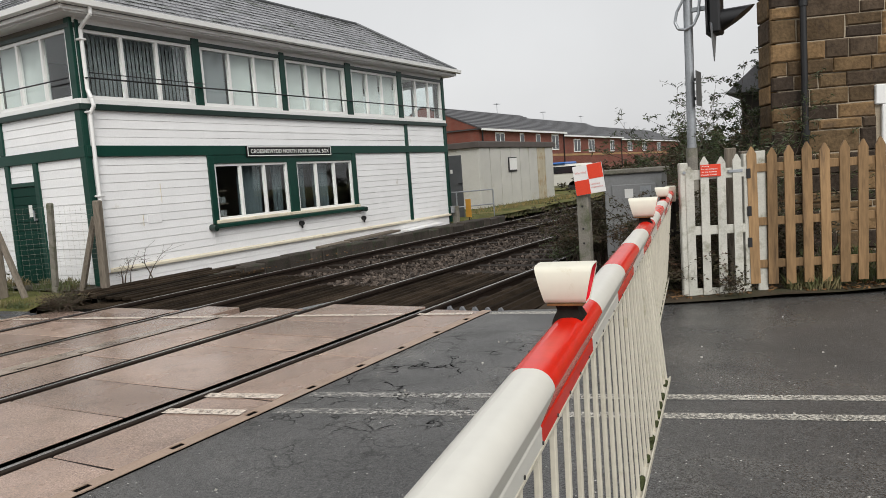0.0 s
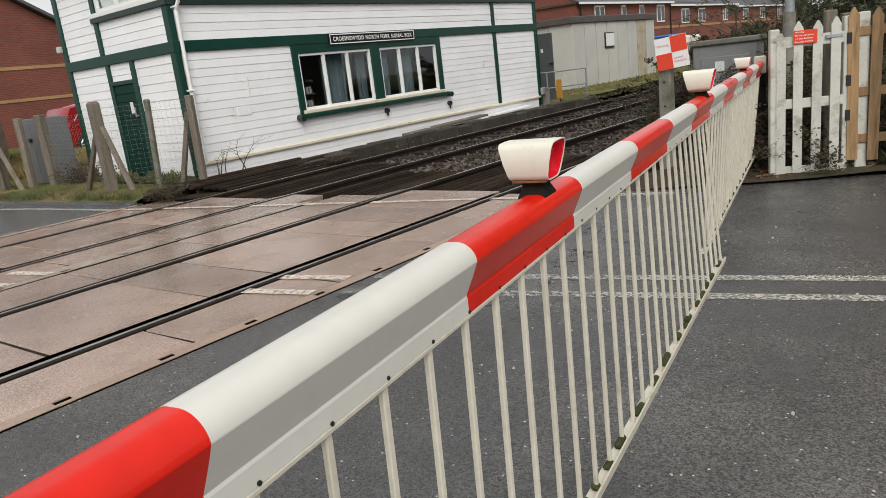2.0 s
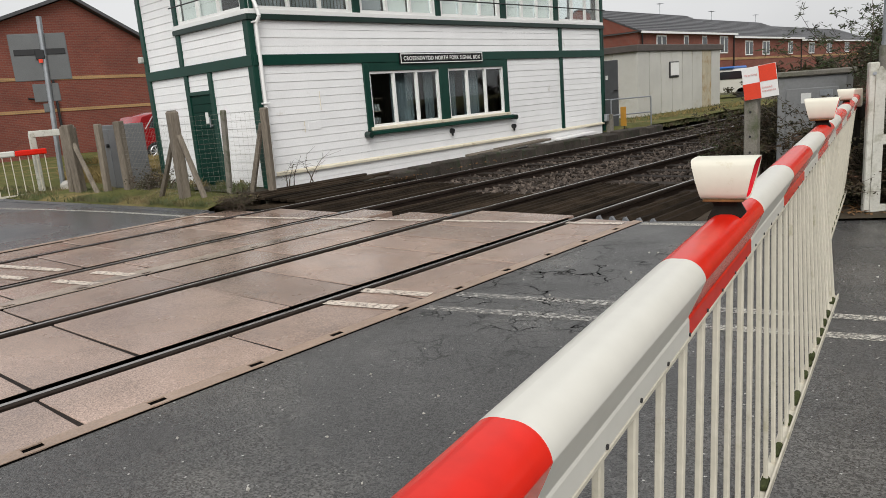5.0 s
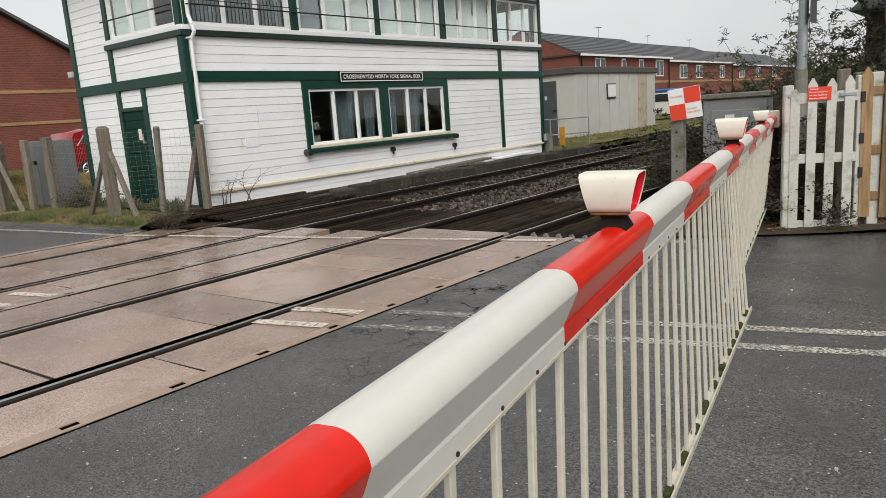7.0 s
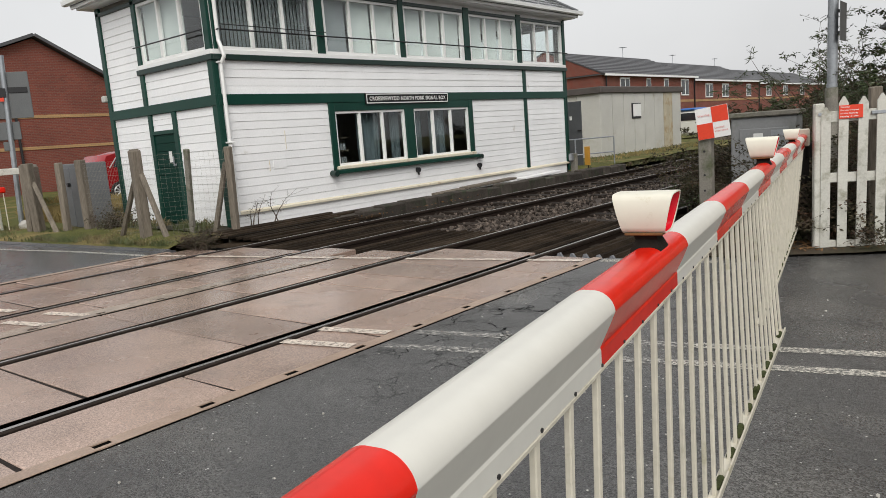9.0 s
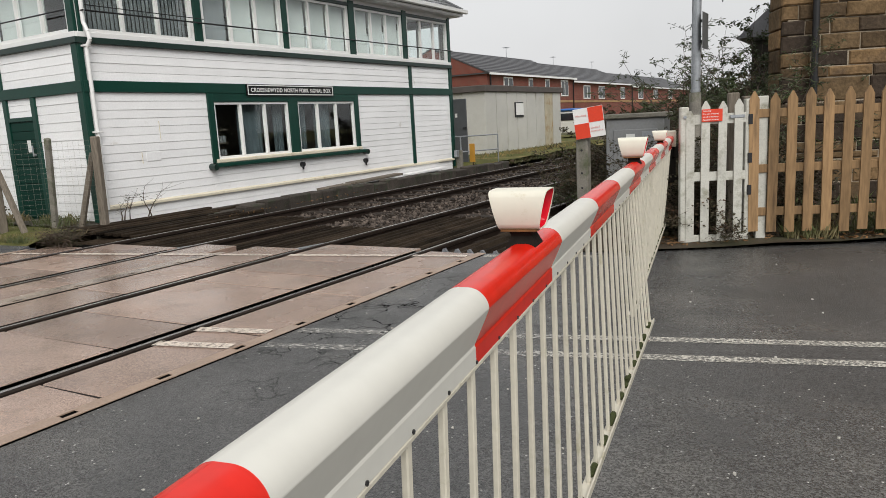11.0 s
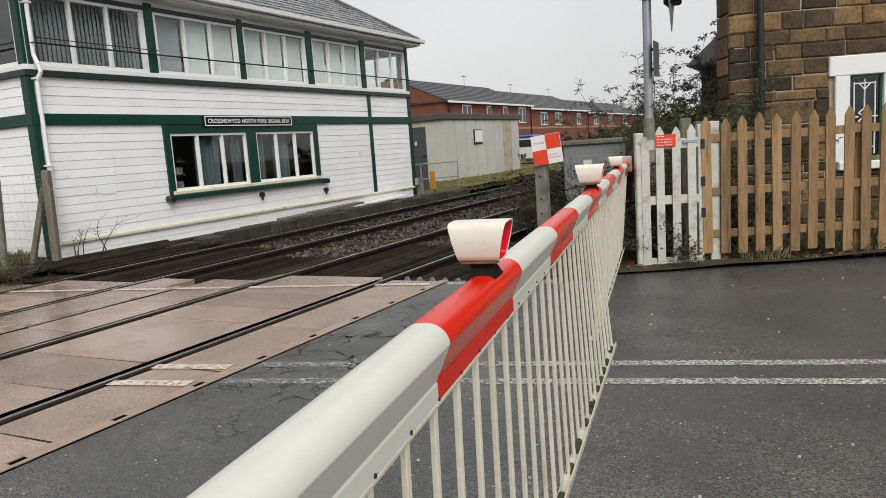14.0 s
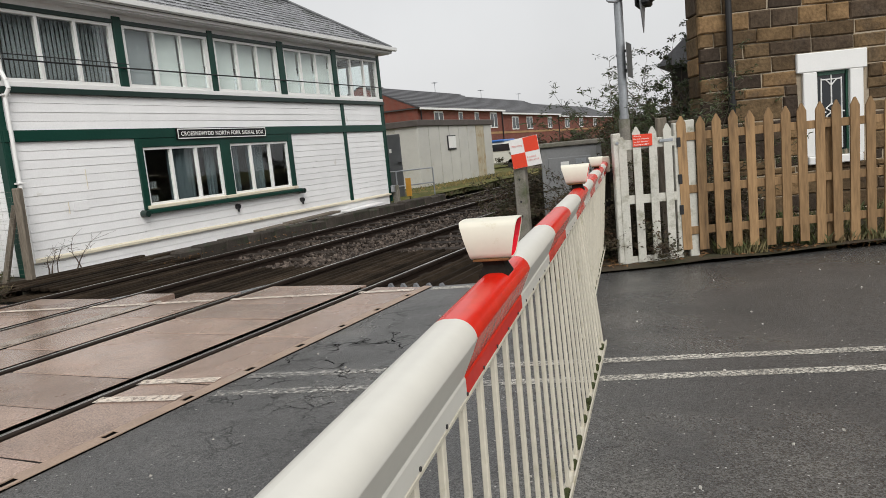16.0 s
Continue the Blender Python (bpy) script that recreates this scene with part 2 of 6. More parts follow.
def islanded(m, lo, hi):
    """Lighter and darker pieces within one joined mesh."""
    t = m.node_tree
    p = t.nodes["Principled BSDF"]
    geo = t.nodes.new("ShaderNodeNewGeometry")
    r = t.nodes.new("ShaderNodeMapRange")
    r.inputs["To Min"].default_value, r.inputs["To Max"].default_value = lo, hi
    t.links.new(geo.outputs["Random Per Island"], r.inputs["Value"])
    sc = t.nodes.new("ShaderNodeVectorMath")
    sc.operation = "SCALE"
    t.links.new(p.inputs["Base Color"].links[0].from_socket, sc.inputs[0])
    t.links.new(r.outputs["Result"], sc.inputs["Scale"])
    t.links.new(sc.outputs["Vector"], p.inputs["Base Color"])
    return m


white = M("white_painted_timber", (0.88, 0.88, 0.875), 0.42, var=0.07, scale=1.6, fine=40, bump=0.06, stain=(0.52, 0.49, 0.42), stain_scale=2.6, stain_at=0.66, rnd=0.03)
cream = M("stained_cream_timber", (0.72, 0.66, 0.52), 0.5, var=0.12, scale=3, fine=40, bump=0.08, stain=(0.42, 0.30, 0.16), stain_scale=5, stain_at=0.6)
upvc = M("white_window_plastic", (0.82, 0.82, 0.80), 0.3, var=0.05, bump=0.0, stain=(0.5, 0.5, 0.44), stain_scale=6, stain_at=0.66)
green = M("dark_green_gloss_paint", (0.007, 0.045, 0.032), 0.34, spec=0.28, var=0.2, scale=2, fine=30, bump=0.05)
door_green = M("deep_green_door_paint", (0.006, 0.036, 0.026), 0.5, var=0.2, scale=2, bump=0.05, spec=0.12)
darkgreen = M("black_green_paint", (0.010, 0.028, 0.022), 0.38, var=0.2, bump=0.05)
slate = M("wet_grey_slate", (0.20, 0.20, 0.21), 0.34, var=0.25, scale=5, fine=30, bump=0.12, stain=(0.09, 0.10, 0.08), stain_scale=0.8, stain_at=0.55)
lead = M("dull_lead", (0.10, 0.105, 0.11), 0.5, 0.3, bump=0.1)
black = M("black_plastic", (0.012, 0.012, 0.013), 0.4, var=0.2, bump=0.04)
matt_black = M("grimy_black_steel", (0.014, 0.012, 0.010), 0.85, var=0.4, scale=6, bump=0.2, spec=0.08)
black_paint = M("black_sign_paint", (0.010, 0.010, 0.010), 0.45, spec=0.15, var=0.1, bump=0.0)
sign_white = M("white_sign_letters", (0.85, 0.85, 0.82), 0.45, var=0.05, bump=0.0)
pane_mat = glass_mat("window_glass")
cloth = M("pale_blind_cloth", (0.62, 0.66, 0.64), 0.8, var=0.1, scale=2, fine=90, bump=0.1)
curtain_mat = M("grey_blue_curtain_cloth", (0.062, 0.086, 0.096), 0.85, var=0.2, scale=3, fine=120, bump=0.1)
blind_grey = M("grey_slatted_blind", (0.25, 0.27, 0.28), 0.7, var=0.1, bump=0.05)
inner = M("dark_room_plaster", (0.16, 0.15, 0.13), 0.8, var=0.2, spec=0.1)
paper = M("white_paper", (0.75, 0.75, 0.72), 0.7, var=0.08, bump=0.0)
asphalt = gritty(wet(cracked(M("wet_worn_asphalt", (0.073, 0.072, 0.070), 0.4, var=0.38, scale=1.1, fine=220, bump=0.4, bdist=0.004, stain=(0.112, 0.107, 0.098), stain_scale=0.55, stain_at=0.48, spread=0.25), 1.45, 4.55, 1.25), 0.15, 0.40, 0.55, 0.38, 0.62), 135, 0.0045, 0.6, 0.42, 1.7)
asphalt_far = wet(M("wet_asphalt", (0.085, 0.087, 0.092), 0.4, var=0.35, scale=0.9, fine=150, bump=0.4, bdist=0.006), 0.16, 0.45, 0.35, 0.38, 0.6)
panel_mat = gritty(wet(M("red_brown_wet_concrete", (0.345, 0.247, 0.196), 0.4, var=0.45, scale=2.2, fine=150, bump=0.22, bdist=0.004, rnd=0.16, stain=(0.15, 0.112, 0.100), stain_scale=1.1, stain_at=0.48, spread=0.3), 0.05, 0.30, 0.9, 0.42, 0.60), 150, 0.0018, 0.25, 0.72, 1.3)
edge_mat = wet(M("tan_stained_steel_edge", (0.34, 0.245, 0.185), 0.5, var=0.3, scale=3, fine=90, bump=0.2, stain=(0.36, 0.28, 0.23), stain_scale=1.1, stain_at=0.5), 0.3, 0.6)
sand_mat = wet(M("silty_wet_concrete", (0.36, 0.29, 0.23), 0.5, var=0.35, scale=4, fine=110, bump=0.2, stain=(0.17, 0.13, 0.11), stain_scale=2.2, stain_at=0.5), 0.06, 0.35)
rail_side = M("rusty_rail_steel", (0.026, 0.018, 0.014), 0.7, 0.0, var=0.4, scale=8, fine=90, bump=0.2, spec=0.15)
rail_top = M("polished_wet_rail_head", (0.42, 0.40, 0.38), 0.25, 1.0, var=0.2, scale=4, bump=0.05)
# near-black base colour puts the shade of narrow gaps into the material
groove = M("shade_black_gap", (0.004, 0.0035, 0.003), 0.9, var=0.4, bump=0.2, spec=0.03)
joint_mat = M("grimy_panel_joint", (0.030, 0.024, 0.021), 0.8, var=0.6, scale=1.5, fine=60, bump=0.3, spec=0.1)
sleeper_mat = M("oil_dark_sleeper", (0.032, 0.025, 0.020), 0.75, var=0.4, scale=4, fine=60, bump=0.4, rnd=0.25, spec=0.12)
guard_mat = M("black_weathered_guard_timber", (0.026, 0.019, 0.013), 0.9, var=0.7, scale=3, fine=50, bump=0.8, rnd=0.6, spec=0.08)
guard_grey = M("grey_guard_end", (0.13, 0.135, 0.14), 0.5, var=0.2, bump=0.2)
ramp_grey = M("blue_grey_worn_steel", (0.21, 0.22, 0.235), 0.4, 0.2, var=0.3, scale=6, bump=0.1)
stone_mat = islanded(M("mixed_ballast_stone", (0.095, 0.076, 0.063), 0.7, var=0.4, scale=9, fine=60, bump=0.3, spec=0.15), 0.3, 1.6)
ballast_mat = M("brown_grey_ballast", (0.085, 0.068, 0.058), 0.75, var=0.6, scale=9, fine=60, bump=0.6, bdist=0.02, spec=0.15)
stone_base = M("dark_platform_stone", (0.062, 0.053, 0.045), 0.75, var=0.4, scale=4, fine=40, bump=0.6, rnd=0.25, stain=(0.04, 0.05, 0.03), stain_scale=3, stain_at=0.52, spec=0.15)
earth = M("damp_brown_earth", (0.065, 0.050, 0.035), 0.8, var=0.45, scale=2.5, fine=40, bump=0.6, bdist=0.03, stain=(0.045, 0.045, 0.025), stain_scale=0.9, stain_at=0.48, spec=0.15)
turf = M("rough_turf", (0.105, 0.108, 0.036), 0.85, var=0.45, scale=2.5, fine=40, bump=0.6, bdist=0.03, stain=(0.22, 0.17, 0.075), stain_scale=0.8, stain_at=0.5, spec=0.1)
grass_mat = M("grass_blades", (0.070, 0.088, 0.028), 0.6, var=0.5, scale=1.3, fine=20, bump=0.0, stain=(0.20, 0.155, 0.075), stain_scale=1.1, stain_at=0.46)
straw_mat = M("straw_grass_blades", (0.27, 0.205, 0.085), 0.7, var=0.4, scale=1.3, fine=20, bump=0.0, stain=(0.12, 0.115, 0.04), stain_scale=0.8, stain_at=0.52, spec=0.2)
leaf_mat = M("dull_green_leaf", (0.058, 0.078, 0.032), 0.4, var=0.6, scale=4, fine=30, bump=0.0, stain=(0.085, 0.065, 0.03), stain_scale=3, stain_at=0.52, spec=0.3)
bramble_mat = M("brown_bramble_leaf", (0.048, 0.044, 0.022), 0.55, var=0.6, scale=4, fine=30, bump=0.0, stain=(0.10, 0.055, 0.035), stain_scale=3, stain_at=0.5, spec=0.25)
litter_mat = M("fallen_leaf", (0.16, 0.085, 0.035), 0.6, var=0.6, scale=9, fine=40, bump=0.0, spec=0.3)
twig = M("bare_twig", (0.085, 0.062, 0.045), 0.8, var=0.3, bump=0.2)
line_mat = worn(M("worn_white_road_paint", (0.60, 0.57, 0.50), 0.45, var=0.2, scale=4, fine=120, bump=0.3), 55, 0.50, 0.08)
line_old = worn(M("faded_white_road_paint", (0.50, 0.48, 0.44), 0.5, var=0.25, scale=4, fine=120, bump=0.3), 30, 0.46, 0.10)
line_pink = worn(M("faded_paint_on_concrete", (0.66, 0.57, 0.48), 0.45, var=0.25, scale=4, fine=120, bump=0.3), 22, 0.57, 0.10)
boom_white = M("white_boom_paint", (0.65, 0.635, 0.575), 0.38, spec=0.4, var=0.05, scale=2.5, fine=25, bump=0.015, stain=(0.58, 0.56, 0.50), stain_scale=7, stain_at=0.68)
lamp_white = M("yellowed_white_plastic", (0.74, 0.71, 0.60), 0.45, spec=0.25, var=0.06, scale=6, fine=30, bump=0.02, stain=(0.52, 0.44, 0.26), stain_scale=14, stain_at=0.64)
boom_red = M("red_boom_film", (0.68, 0.016, 0.006), 0.24, spec=0.3, var=0.12, scale=3, fine=30, bump=0.02, stain=(0.44, 0.012, 0.008), stain_scale=4, stain_at=0.6)
skirt_mat = M("grubby_white_skirt_paint", (0.60, 0.56, 0.46), 0.45, var=0.12, scale=6, fine=50, bump=0.08, stain=(0.36, 0.33, 0.20), stain_scale=9, stain_at=0.6, rnd=0.06)
moss = M("dark_moss", (0.050, 0.058, 0.024), 0.85, var=0.5, scale=20, fine=120, bump=0.6, spec=0.1)
lens_red = M("red_lens", (0.75, 0.012, 0.03), 0.2, var=0.05, bump=0.0, coat=0.5)
warn_red = M("warning_red_vinyl", (0.72, 0.055, 0.02), 0.35, var=0.1, scale=6, bump=0.02)
warn_white = M("warning_white_vinyl", (0.80, 0.79, 0.77), 0.35, var=0.06, bump=0.02)
pink_text = M("faded_red_text", (0.72, 0.36, 0.34), 0.5, var=0.1, bump=0.0)
concrete = M("weathered_concrete_post", (0.21, 0.195, 0.165), 0.8, var=0.35, scale=5, fine=70, bump=0.5, stain=(0.09, 0.10, 0.055), stain_scale=4, stain_at=0.52, rnd=0.1)
oldwood = M("grey_weathered_timber", (0.17, 0.145, 0.115), 0.75, var=0.5, scale=9, fine=70, bump=0.5, rnd=0.15, spec=0.2, stretch=(1, 1, 0.12))
newwood = M("tan_fence_timber", (0.275, 0.172, 0.086), 0.65, var=0.4, scale=6, fine=45, bump=0.3, rnd=0.2, stain=(0.13, 0.085, 0.050), stain_scale=9, stain_at=0.56, spec=0.2, stretch=(1, 1, 0.13))
gate_white = M("flaking_white_gate_paint", (0.55, 0.54, 0.48), 0.55, var=0.14, scale=5, fine=60, bump=0.3, rnd=0.05, stain=(0.20, 0.19, 0.12), stain_scale=7, stain_at=0.53, spread=0.22)
cab_grey = M("grey_painted_steel", (0.235, 0.24, 0.24), 0.45, var=0.14, scale=2.5, fine=40, bump=0.05, stain=(0.17, 0.175, 0.15), stain_scale=2, stain_at=0.55)
galv = M("galvanised_steel", (0.36, 0.38, 0.40), 0.42, 0.6, var=0.2, scale=9, fine=60, bump=0.06)
back_grey = M("grey_sign_back", (0.13, 0.135, 0.135), 0.5, 0.2, var=0.15, bump=0.05)
hut_mat = M("grey_white_cabin_panel", (0.50, 0.49, 0.45), 0.6, var=0.12, scale=1.5, fine=30, bump=0.05, stain=(0.40, 0.36, 0.27), stain_scale=0.9, stain_at=0.58, rnd=0.05)
hut_stain = M("rust_streaked_cabin_panel", (0.42, 0.37, 0.27), 0.65, var=0.25, scale=3, bump=0.05, stain=(0.30, 0.20, 0.09), stain_scale=2.5, stain_at=0.52)
hut_trim = M("dark_felt_roof_edge", (0.085, 0.072, 0.065), 0.8, var=0.3)
yellow = M("yellow_painted_steel", (0.50, 0.25, 0.03), 0.5, var=0.2)
sandstone = hued(M("brown_sandstone", (0.165, 0.110, 0.060), 0.85, var=0.5, scale=5, fine=26, bump=0.5, bdist=0.02, rnd=0.2, stain=(0.060, 0.050, 0.042), stain_scale=2.4, stain_at=0.54, spread=0.25, spec=0.1), ((0.060, 0.045, 0.034), (0.105, 0.072, 0.042), (0.155, 0.102, 0.054), (0.080, 0.058, 0.040), (0.125, 0.085, 0.047), (0.185, 0.118, 0.060)))
sandmortar = M("pale_lime_mortar", (0.36, 0.30, 0.22), 0.9, var=0.25, scale=3, fine=60, bump=0.4)
brickwall = brick_mat("red_brickwork", (0.20, 0.048, 0.030), (0.15, 0.036, 0.025), (0.17, 0.10, 0.075))
brickband = brick_mat("buff_brick_band", (0.42, 0.25, 0.11), (0.36, 0.21, 0.09), (0.25, 0.17, 0.10))
tile = M("dark_grey_roof_tile", (0.075, 0.075, 0.080), 0.5, var=0.2, scale=0.7, fine=8, bump=0.1)
car_red = M("deep_red_car_paint", (0.32, 0.012, 0.016), 0.18, 0.2, var=0.04, bump=0.0, coat=0.8)
car_glass = M("dark_car_glass", (0.015, 0.018, 0.02), 0.06, var=0.05, bump=0.0)
rubber = M("black_rubber", (0.02, 0.02, 0.02), 0.7, var=0.2, bump=0.1)
alloy = M("silver_alloy", (0.55, 0.56, 0.57), 0.3, 0.9, var=0.1, bump=0.0)
blue = M("blue_painted_sheet", (0.03, 0.13, 0.42), 0.4, var=0.1)
rust = M("rust_stain", (0.16, 0.07, 0.02), 0.8, var=0.5, scale=20, bump=0.2)
rock = M("pale_stone", (0.42, 0.40, 0.36), 0.8, var=0.25, bump=0.4)
wire = M("galvanised_wire", (0.33, 0.31, 0.27), 0.6, 0.2, var=0.2, bump=0.0)
house_green = M("green_window_paint", (0.03, 0.11, 0.07), 0.4, var=0.1)
dark_glass = M("dark_window_glass", (0.018, 0.022, 0.025), 0.07, var=0.1, bump=0.0)


# ---- building helpers ----
class Shape:
    """Vertices and faces of one mesh, gathered piece by piece."""

    def __init__(self, m=None):
        self.v, self.f, self.m = [], [], m or Matrix.Identity(4)

    def put(self, verts, faces):
        n = len(self.v)
        self.v += [tuple(self.m @ Vector(p)) for p in verts]
        self.f += [tuple(n + i for i in f) for f in faces]
        return self

    def box(self, x0, x1, y0, y1, z0, z1, c=0.0, rot=None):
        c = min(c, 0.45 * min(abs(x1 - x0), abs(y1 - y0), abs(z1 - z0)))
        mid = Vector(((x0 + x1) / 2, (y0 + y1) / 2, (z0 + z1) / 2))
        h = (abs(x1 - x0) / 2, abs(y1 - y0) / 2, abs(z1 - z0) / 2)
        if c <= 0:
            vs = [Vector((sx * h[0], sy * h[1], sz * h[2])) for sx in (-1, 1) for sy in (-1, 1) for sz in (-1, 1)]
            fs = [(0, 1, 3, 2), (4, 6, 7, 5), (0, 4, 5, 1), (2, 3, 7, 6), (0, 2, 6, 4), (1, 5, 7, 3)]
        else:
            vs, ids = [], {}
            for sx in (-1, 1):
                for sy in (-1, 1):
                    for sz in (-1, 1):
                        s = (sx, sy, sz)
                        for k in range(3):
                            ids[s, k] = len(vs)
                            vs.append(Vector([s[a] * (h[a] - (0 if a == k else c)) for a in range(3)]))
            fs = []
            for k in range(3):
                a, b = (k + 1) % 3, (k + 2) % 3
                for sk in (-1, 1):
                    loop = []
                    for sa, sb in ((-1, -1), (1, -1), (1, 1), (-1, 1)):
                        s = [0, 0, 0]
                        s[k], s[a], s[b] = sk, sa, sb
                        loop.append(ids[tuple(s), k])
                    fs.append(tuple(loop if sk > 0 else loop[::-1]))
                for sa in (-1, 1):
                    for sb in (-1, 1):
                        lo, hi = [0, 0, 0], [0, 0, 0]
                        lo[a], lo[b], lo[k] = sa, sb, -1
                        hi[a], hi[b], hi[k] = sa, sb, 1
                        q = (ids[tuple(lo), a], ids[tuple(hi), a], ids[tuple(hi), b], ids[tuple(lo), b])
                        fs.append(q if sa * sb < 0 else q[::-1])
            for sx in (-1, 1):
                for sy in (-1, 1):
                    for sz in (-1, 1):
                        q = tuple(ids[(sx, sy, sz), k] for k in range(3))
                        fs.append(q if sx * sy * sz > 0 else q[::-1])
        r = rot or Matrix.Identity(3)
        return self.put([mid + r @ p for p in vs], fs)

    def prism(self, poly, y0, y1):
        """A polygon in x, z drawn out along y."""
        n = len(poly)
        vs = [(x, y0, z) for x, z in poly] + [(x, y1, z) for x, z in poly]
        fs = [(i, (i + 1) % n, n + (i + 1) % n, n + i) for i in range(n)]
        return self.put(vs, [tuple(range(n))[::-1], tuple(range(n, 2 * n))] + fs)

    def slab(self, poly, z0, z1):
        """A polygon in x, y with thickness in z."""
        n = len(poly)
        vs = [(x, y, z0) for x, y in poly] + [(x, y, z1) for x, y in poly]
        return self.put(vs, [tuple(range(n))[::-1], tuple(range(n, 2 * n))] + [(i, (i + 1) % n, n + (i + 1) % n, n + i) for i in range(n)])

    def rod(self, p0, p1, r0, r1=None, n=8):
        p0, p1 = Vector(p0), Vector(p1)
        q = (p1 - p0).to_track_quat("Z", "Y").to_matrix()
        r1 = r0 if r1 is None else r1
        vs = [p + q @ Vector((r * math.cos(6.28319 * i / n), r * math.sin(6.28319 * i / n), 0)) for p, r in ((p0, r0), (p1, r1)) for i in range(n)]
        return self.put(vs, [(i, (i + 1) % n, n + (i + 1) % n, n + i) for i in range(n)] + [tuple(range(n))[::-1], tuple(range(n, 2 * n))])

    def tube(self, pts, r, n=8):
        for a, b in zip(pts, pts[1:]):
            self.rod(a, b, r, r, n)
        return self

    def loft(self, rings, caps=True):
        n = len(rings[0])
        vs = [p for ring in rings for p in ring]
        fs = [(k * n + i, k * n + (i + 1) % n, (k + 1) * n + (i + 1) % n, (k + 1) * n + i) for k in range(len(rings) - 1) for i in range(n)]
        if caps:
            fs += [tuple(range(n))[::-1], tuple(range((len(rings) - 1) * n, len(rings) * n))]
        return self.put(vs, fs)

    def mesh(self, name, mat, smooth=False):
        me = bpy.data.meshes.new(name)
        me.from_pydata(self.v, [], self.f)
        bm = bmesh.new()
        bm.from_mesh(me)
        bmesh.ops.recalc_face_normals(bm, faces=bm.faces)
        bm.to_mesh(me)
        bm.free()
        if smooth:
            me.polygons.foreach_set("use_smooth", [True] * len(me.polygons))
            me.set_sharp_from_angle(angle=radians(38 if smooth is True else smooth))
        me.materials.append(mat)
        return me


def thing(name, at, label, category, group="", kind=""):
    """An empty at a thing's base."""
    ob = new(name)
    ob.empty_display_size = 0.1
    ob.matrix_basis = Matrix.Translation(at)
    return tagged(ob, label, category, group, kind)


def under(ob, parent):
    ob.parent = parent
    if parent.parent is None:
        ob.matrix_parent_inverse = parent.matrix_basis.inverted()
    return ob


def part(name, shape, mat, parent, label="", smooth=False):
    """One mesh object, built in the place's own metres, under its thing or part."""
    ob = under(new(name, shape.mesh(name, mat, smooth)), parent)
    if label:
        ob["label"] = label
    return ob


def piece(name, me, parent, m):
    """One of many alike pieces on a shared mesh."""
    ob = under(new(name, me), parent)
    ob.matrix_basis = m
    return ob


def solo(name, shape, mat, label, category="", kind="", group="", smooth=False):
    return tagged(new(name, shape.mesh(name, mat, smooth)), label, category, group, kind)


def fast_mesh(name, v, f, mat):
    me = bpy.data.meshes.new(name)
    me.from_pydata(v, [], f)
    me.materials.append(mat)
    return me


def facing(origin, along, inward):
    """A wall's own axes: x along it, y into it, z up."""
    return Matrix(((along[0], inward[0], 0, origin[0]), (along[1], inward[1], 0, origin[1]), (0, 0, 1, origin[2]), (0, 0, 0, 1)))


def letters(text, m, width, height, mat, parent, name="lettering", depth=0.002):
    """Words in the built-in font, fitted to a width and height, as a mesh."""
    cu = bpy.data.curves.new(name, "FONT")
    cu.body, cu.size, cu.extrude, cu.align_x, cu.align_y, cu.offset = text, 1.0, 0.0, "CENTER", "CENTER", 0.024
    cu.space_character = 1.12
    tmp = new("tmp_text", cu)
    me = bpy.data.meshes.new_from_object(tmp.evaluated_get(bpy.context.evaluated_depsgraph_get()))
    bpy.data.objects.remove(tmp)
    xs, ys = [v.co.x for v in me.vertices], [v.co.y for v in me.vertices]
    sx, sy = width / (max(xs) - min(xs)), height / (max(ys) - min(ys))
    cx, cy = (max(xs) + min(xs)) / 2, (max(ys) + min(ys)) / 2
    for v in me.vertices:
        v.co = m @ Vector(((v.co.x - cx) * sx, -depth, (v.co.y - cy) * sy))
    me.materials.clear()
    me.materials.append(mat)
    return under(new(name, me), parent)


# ---- ground, road, tracks ----
RAILS = (0.0, -1.505, -3.2, -4.68)


def far_edge(x):
    """The far side of the road, which crosses the line askew."""
    return 6.55 + 0.245 * x if x > -5.4 else 5.23 + 0.10 * (x + 5.4)


def sheet(name, x0, x1, y0, y1, step, height, mat, label, category, clip=None):
    """An uneven sheet of ground."""
    nx, ny = max(2, int((x1 - x0) / step)), max(2, int((y1 - y0) / step))
    v = [(x0 + (x1 - x0) * i / nx, y0 + (y1 - y0) * j / ny) for j in range(ny + 1) for i in range(nx + 1)]
    if clip:
        v = [clip(x, y) for x, y in v]
    v = [(x, y, height(x, y)) for x, y in v]
    f = [(j * (nx + 1) + i, j * (nx + 1) + i + 1, (j + 1) * (nx + 1) + i + 1, (j + 1) * (nx + 1) + i) for j in range(ny) for i in range(nx)]
    me = fast_mesh(name, v, f, mat)
    me.polygons.foreach_set("use_smooth", [True] * len(me.polygons))
    return tagged(new(name, me), label, category, kind="structure")


def n3(x, y, s, k=0.0):
    return noise.noise(Vector((x * s, y * s, k)))


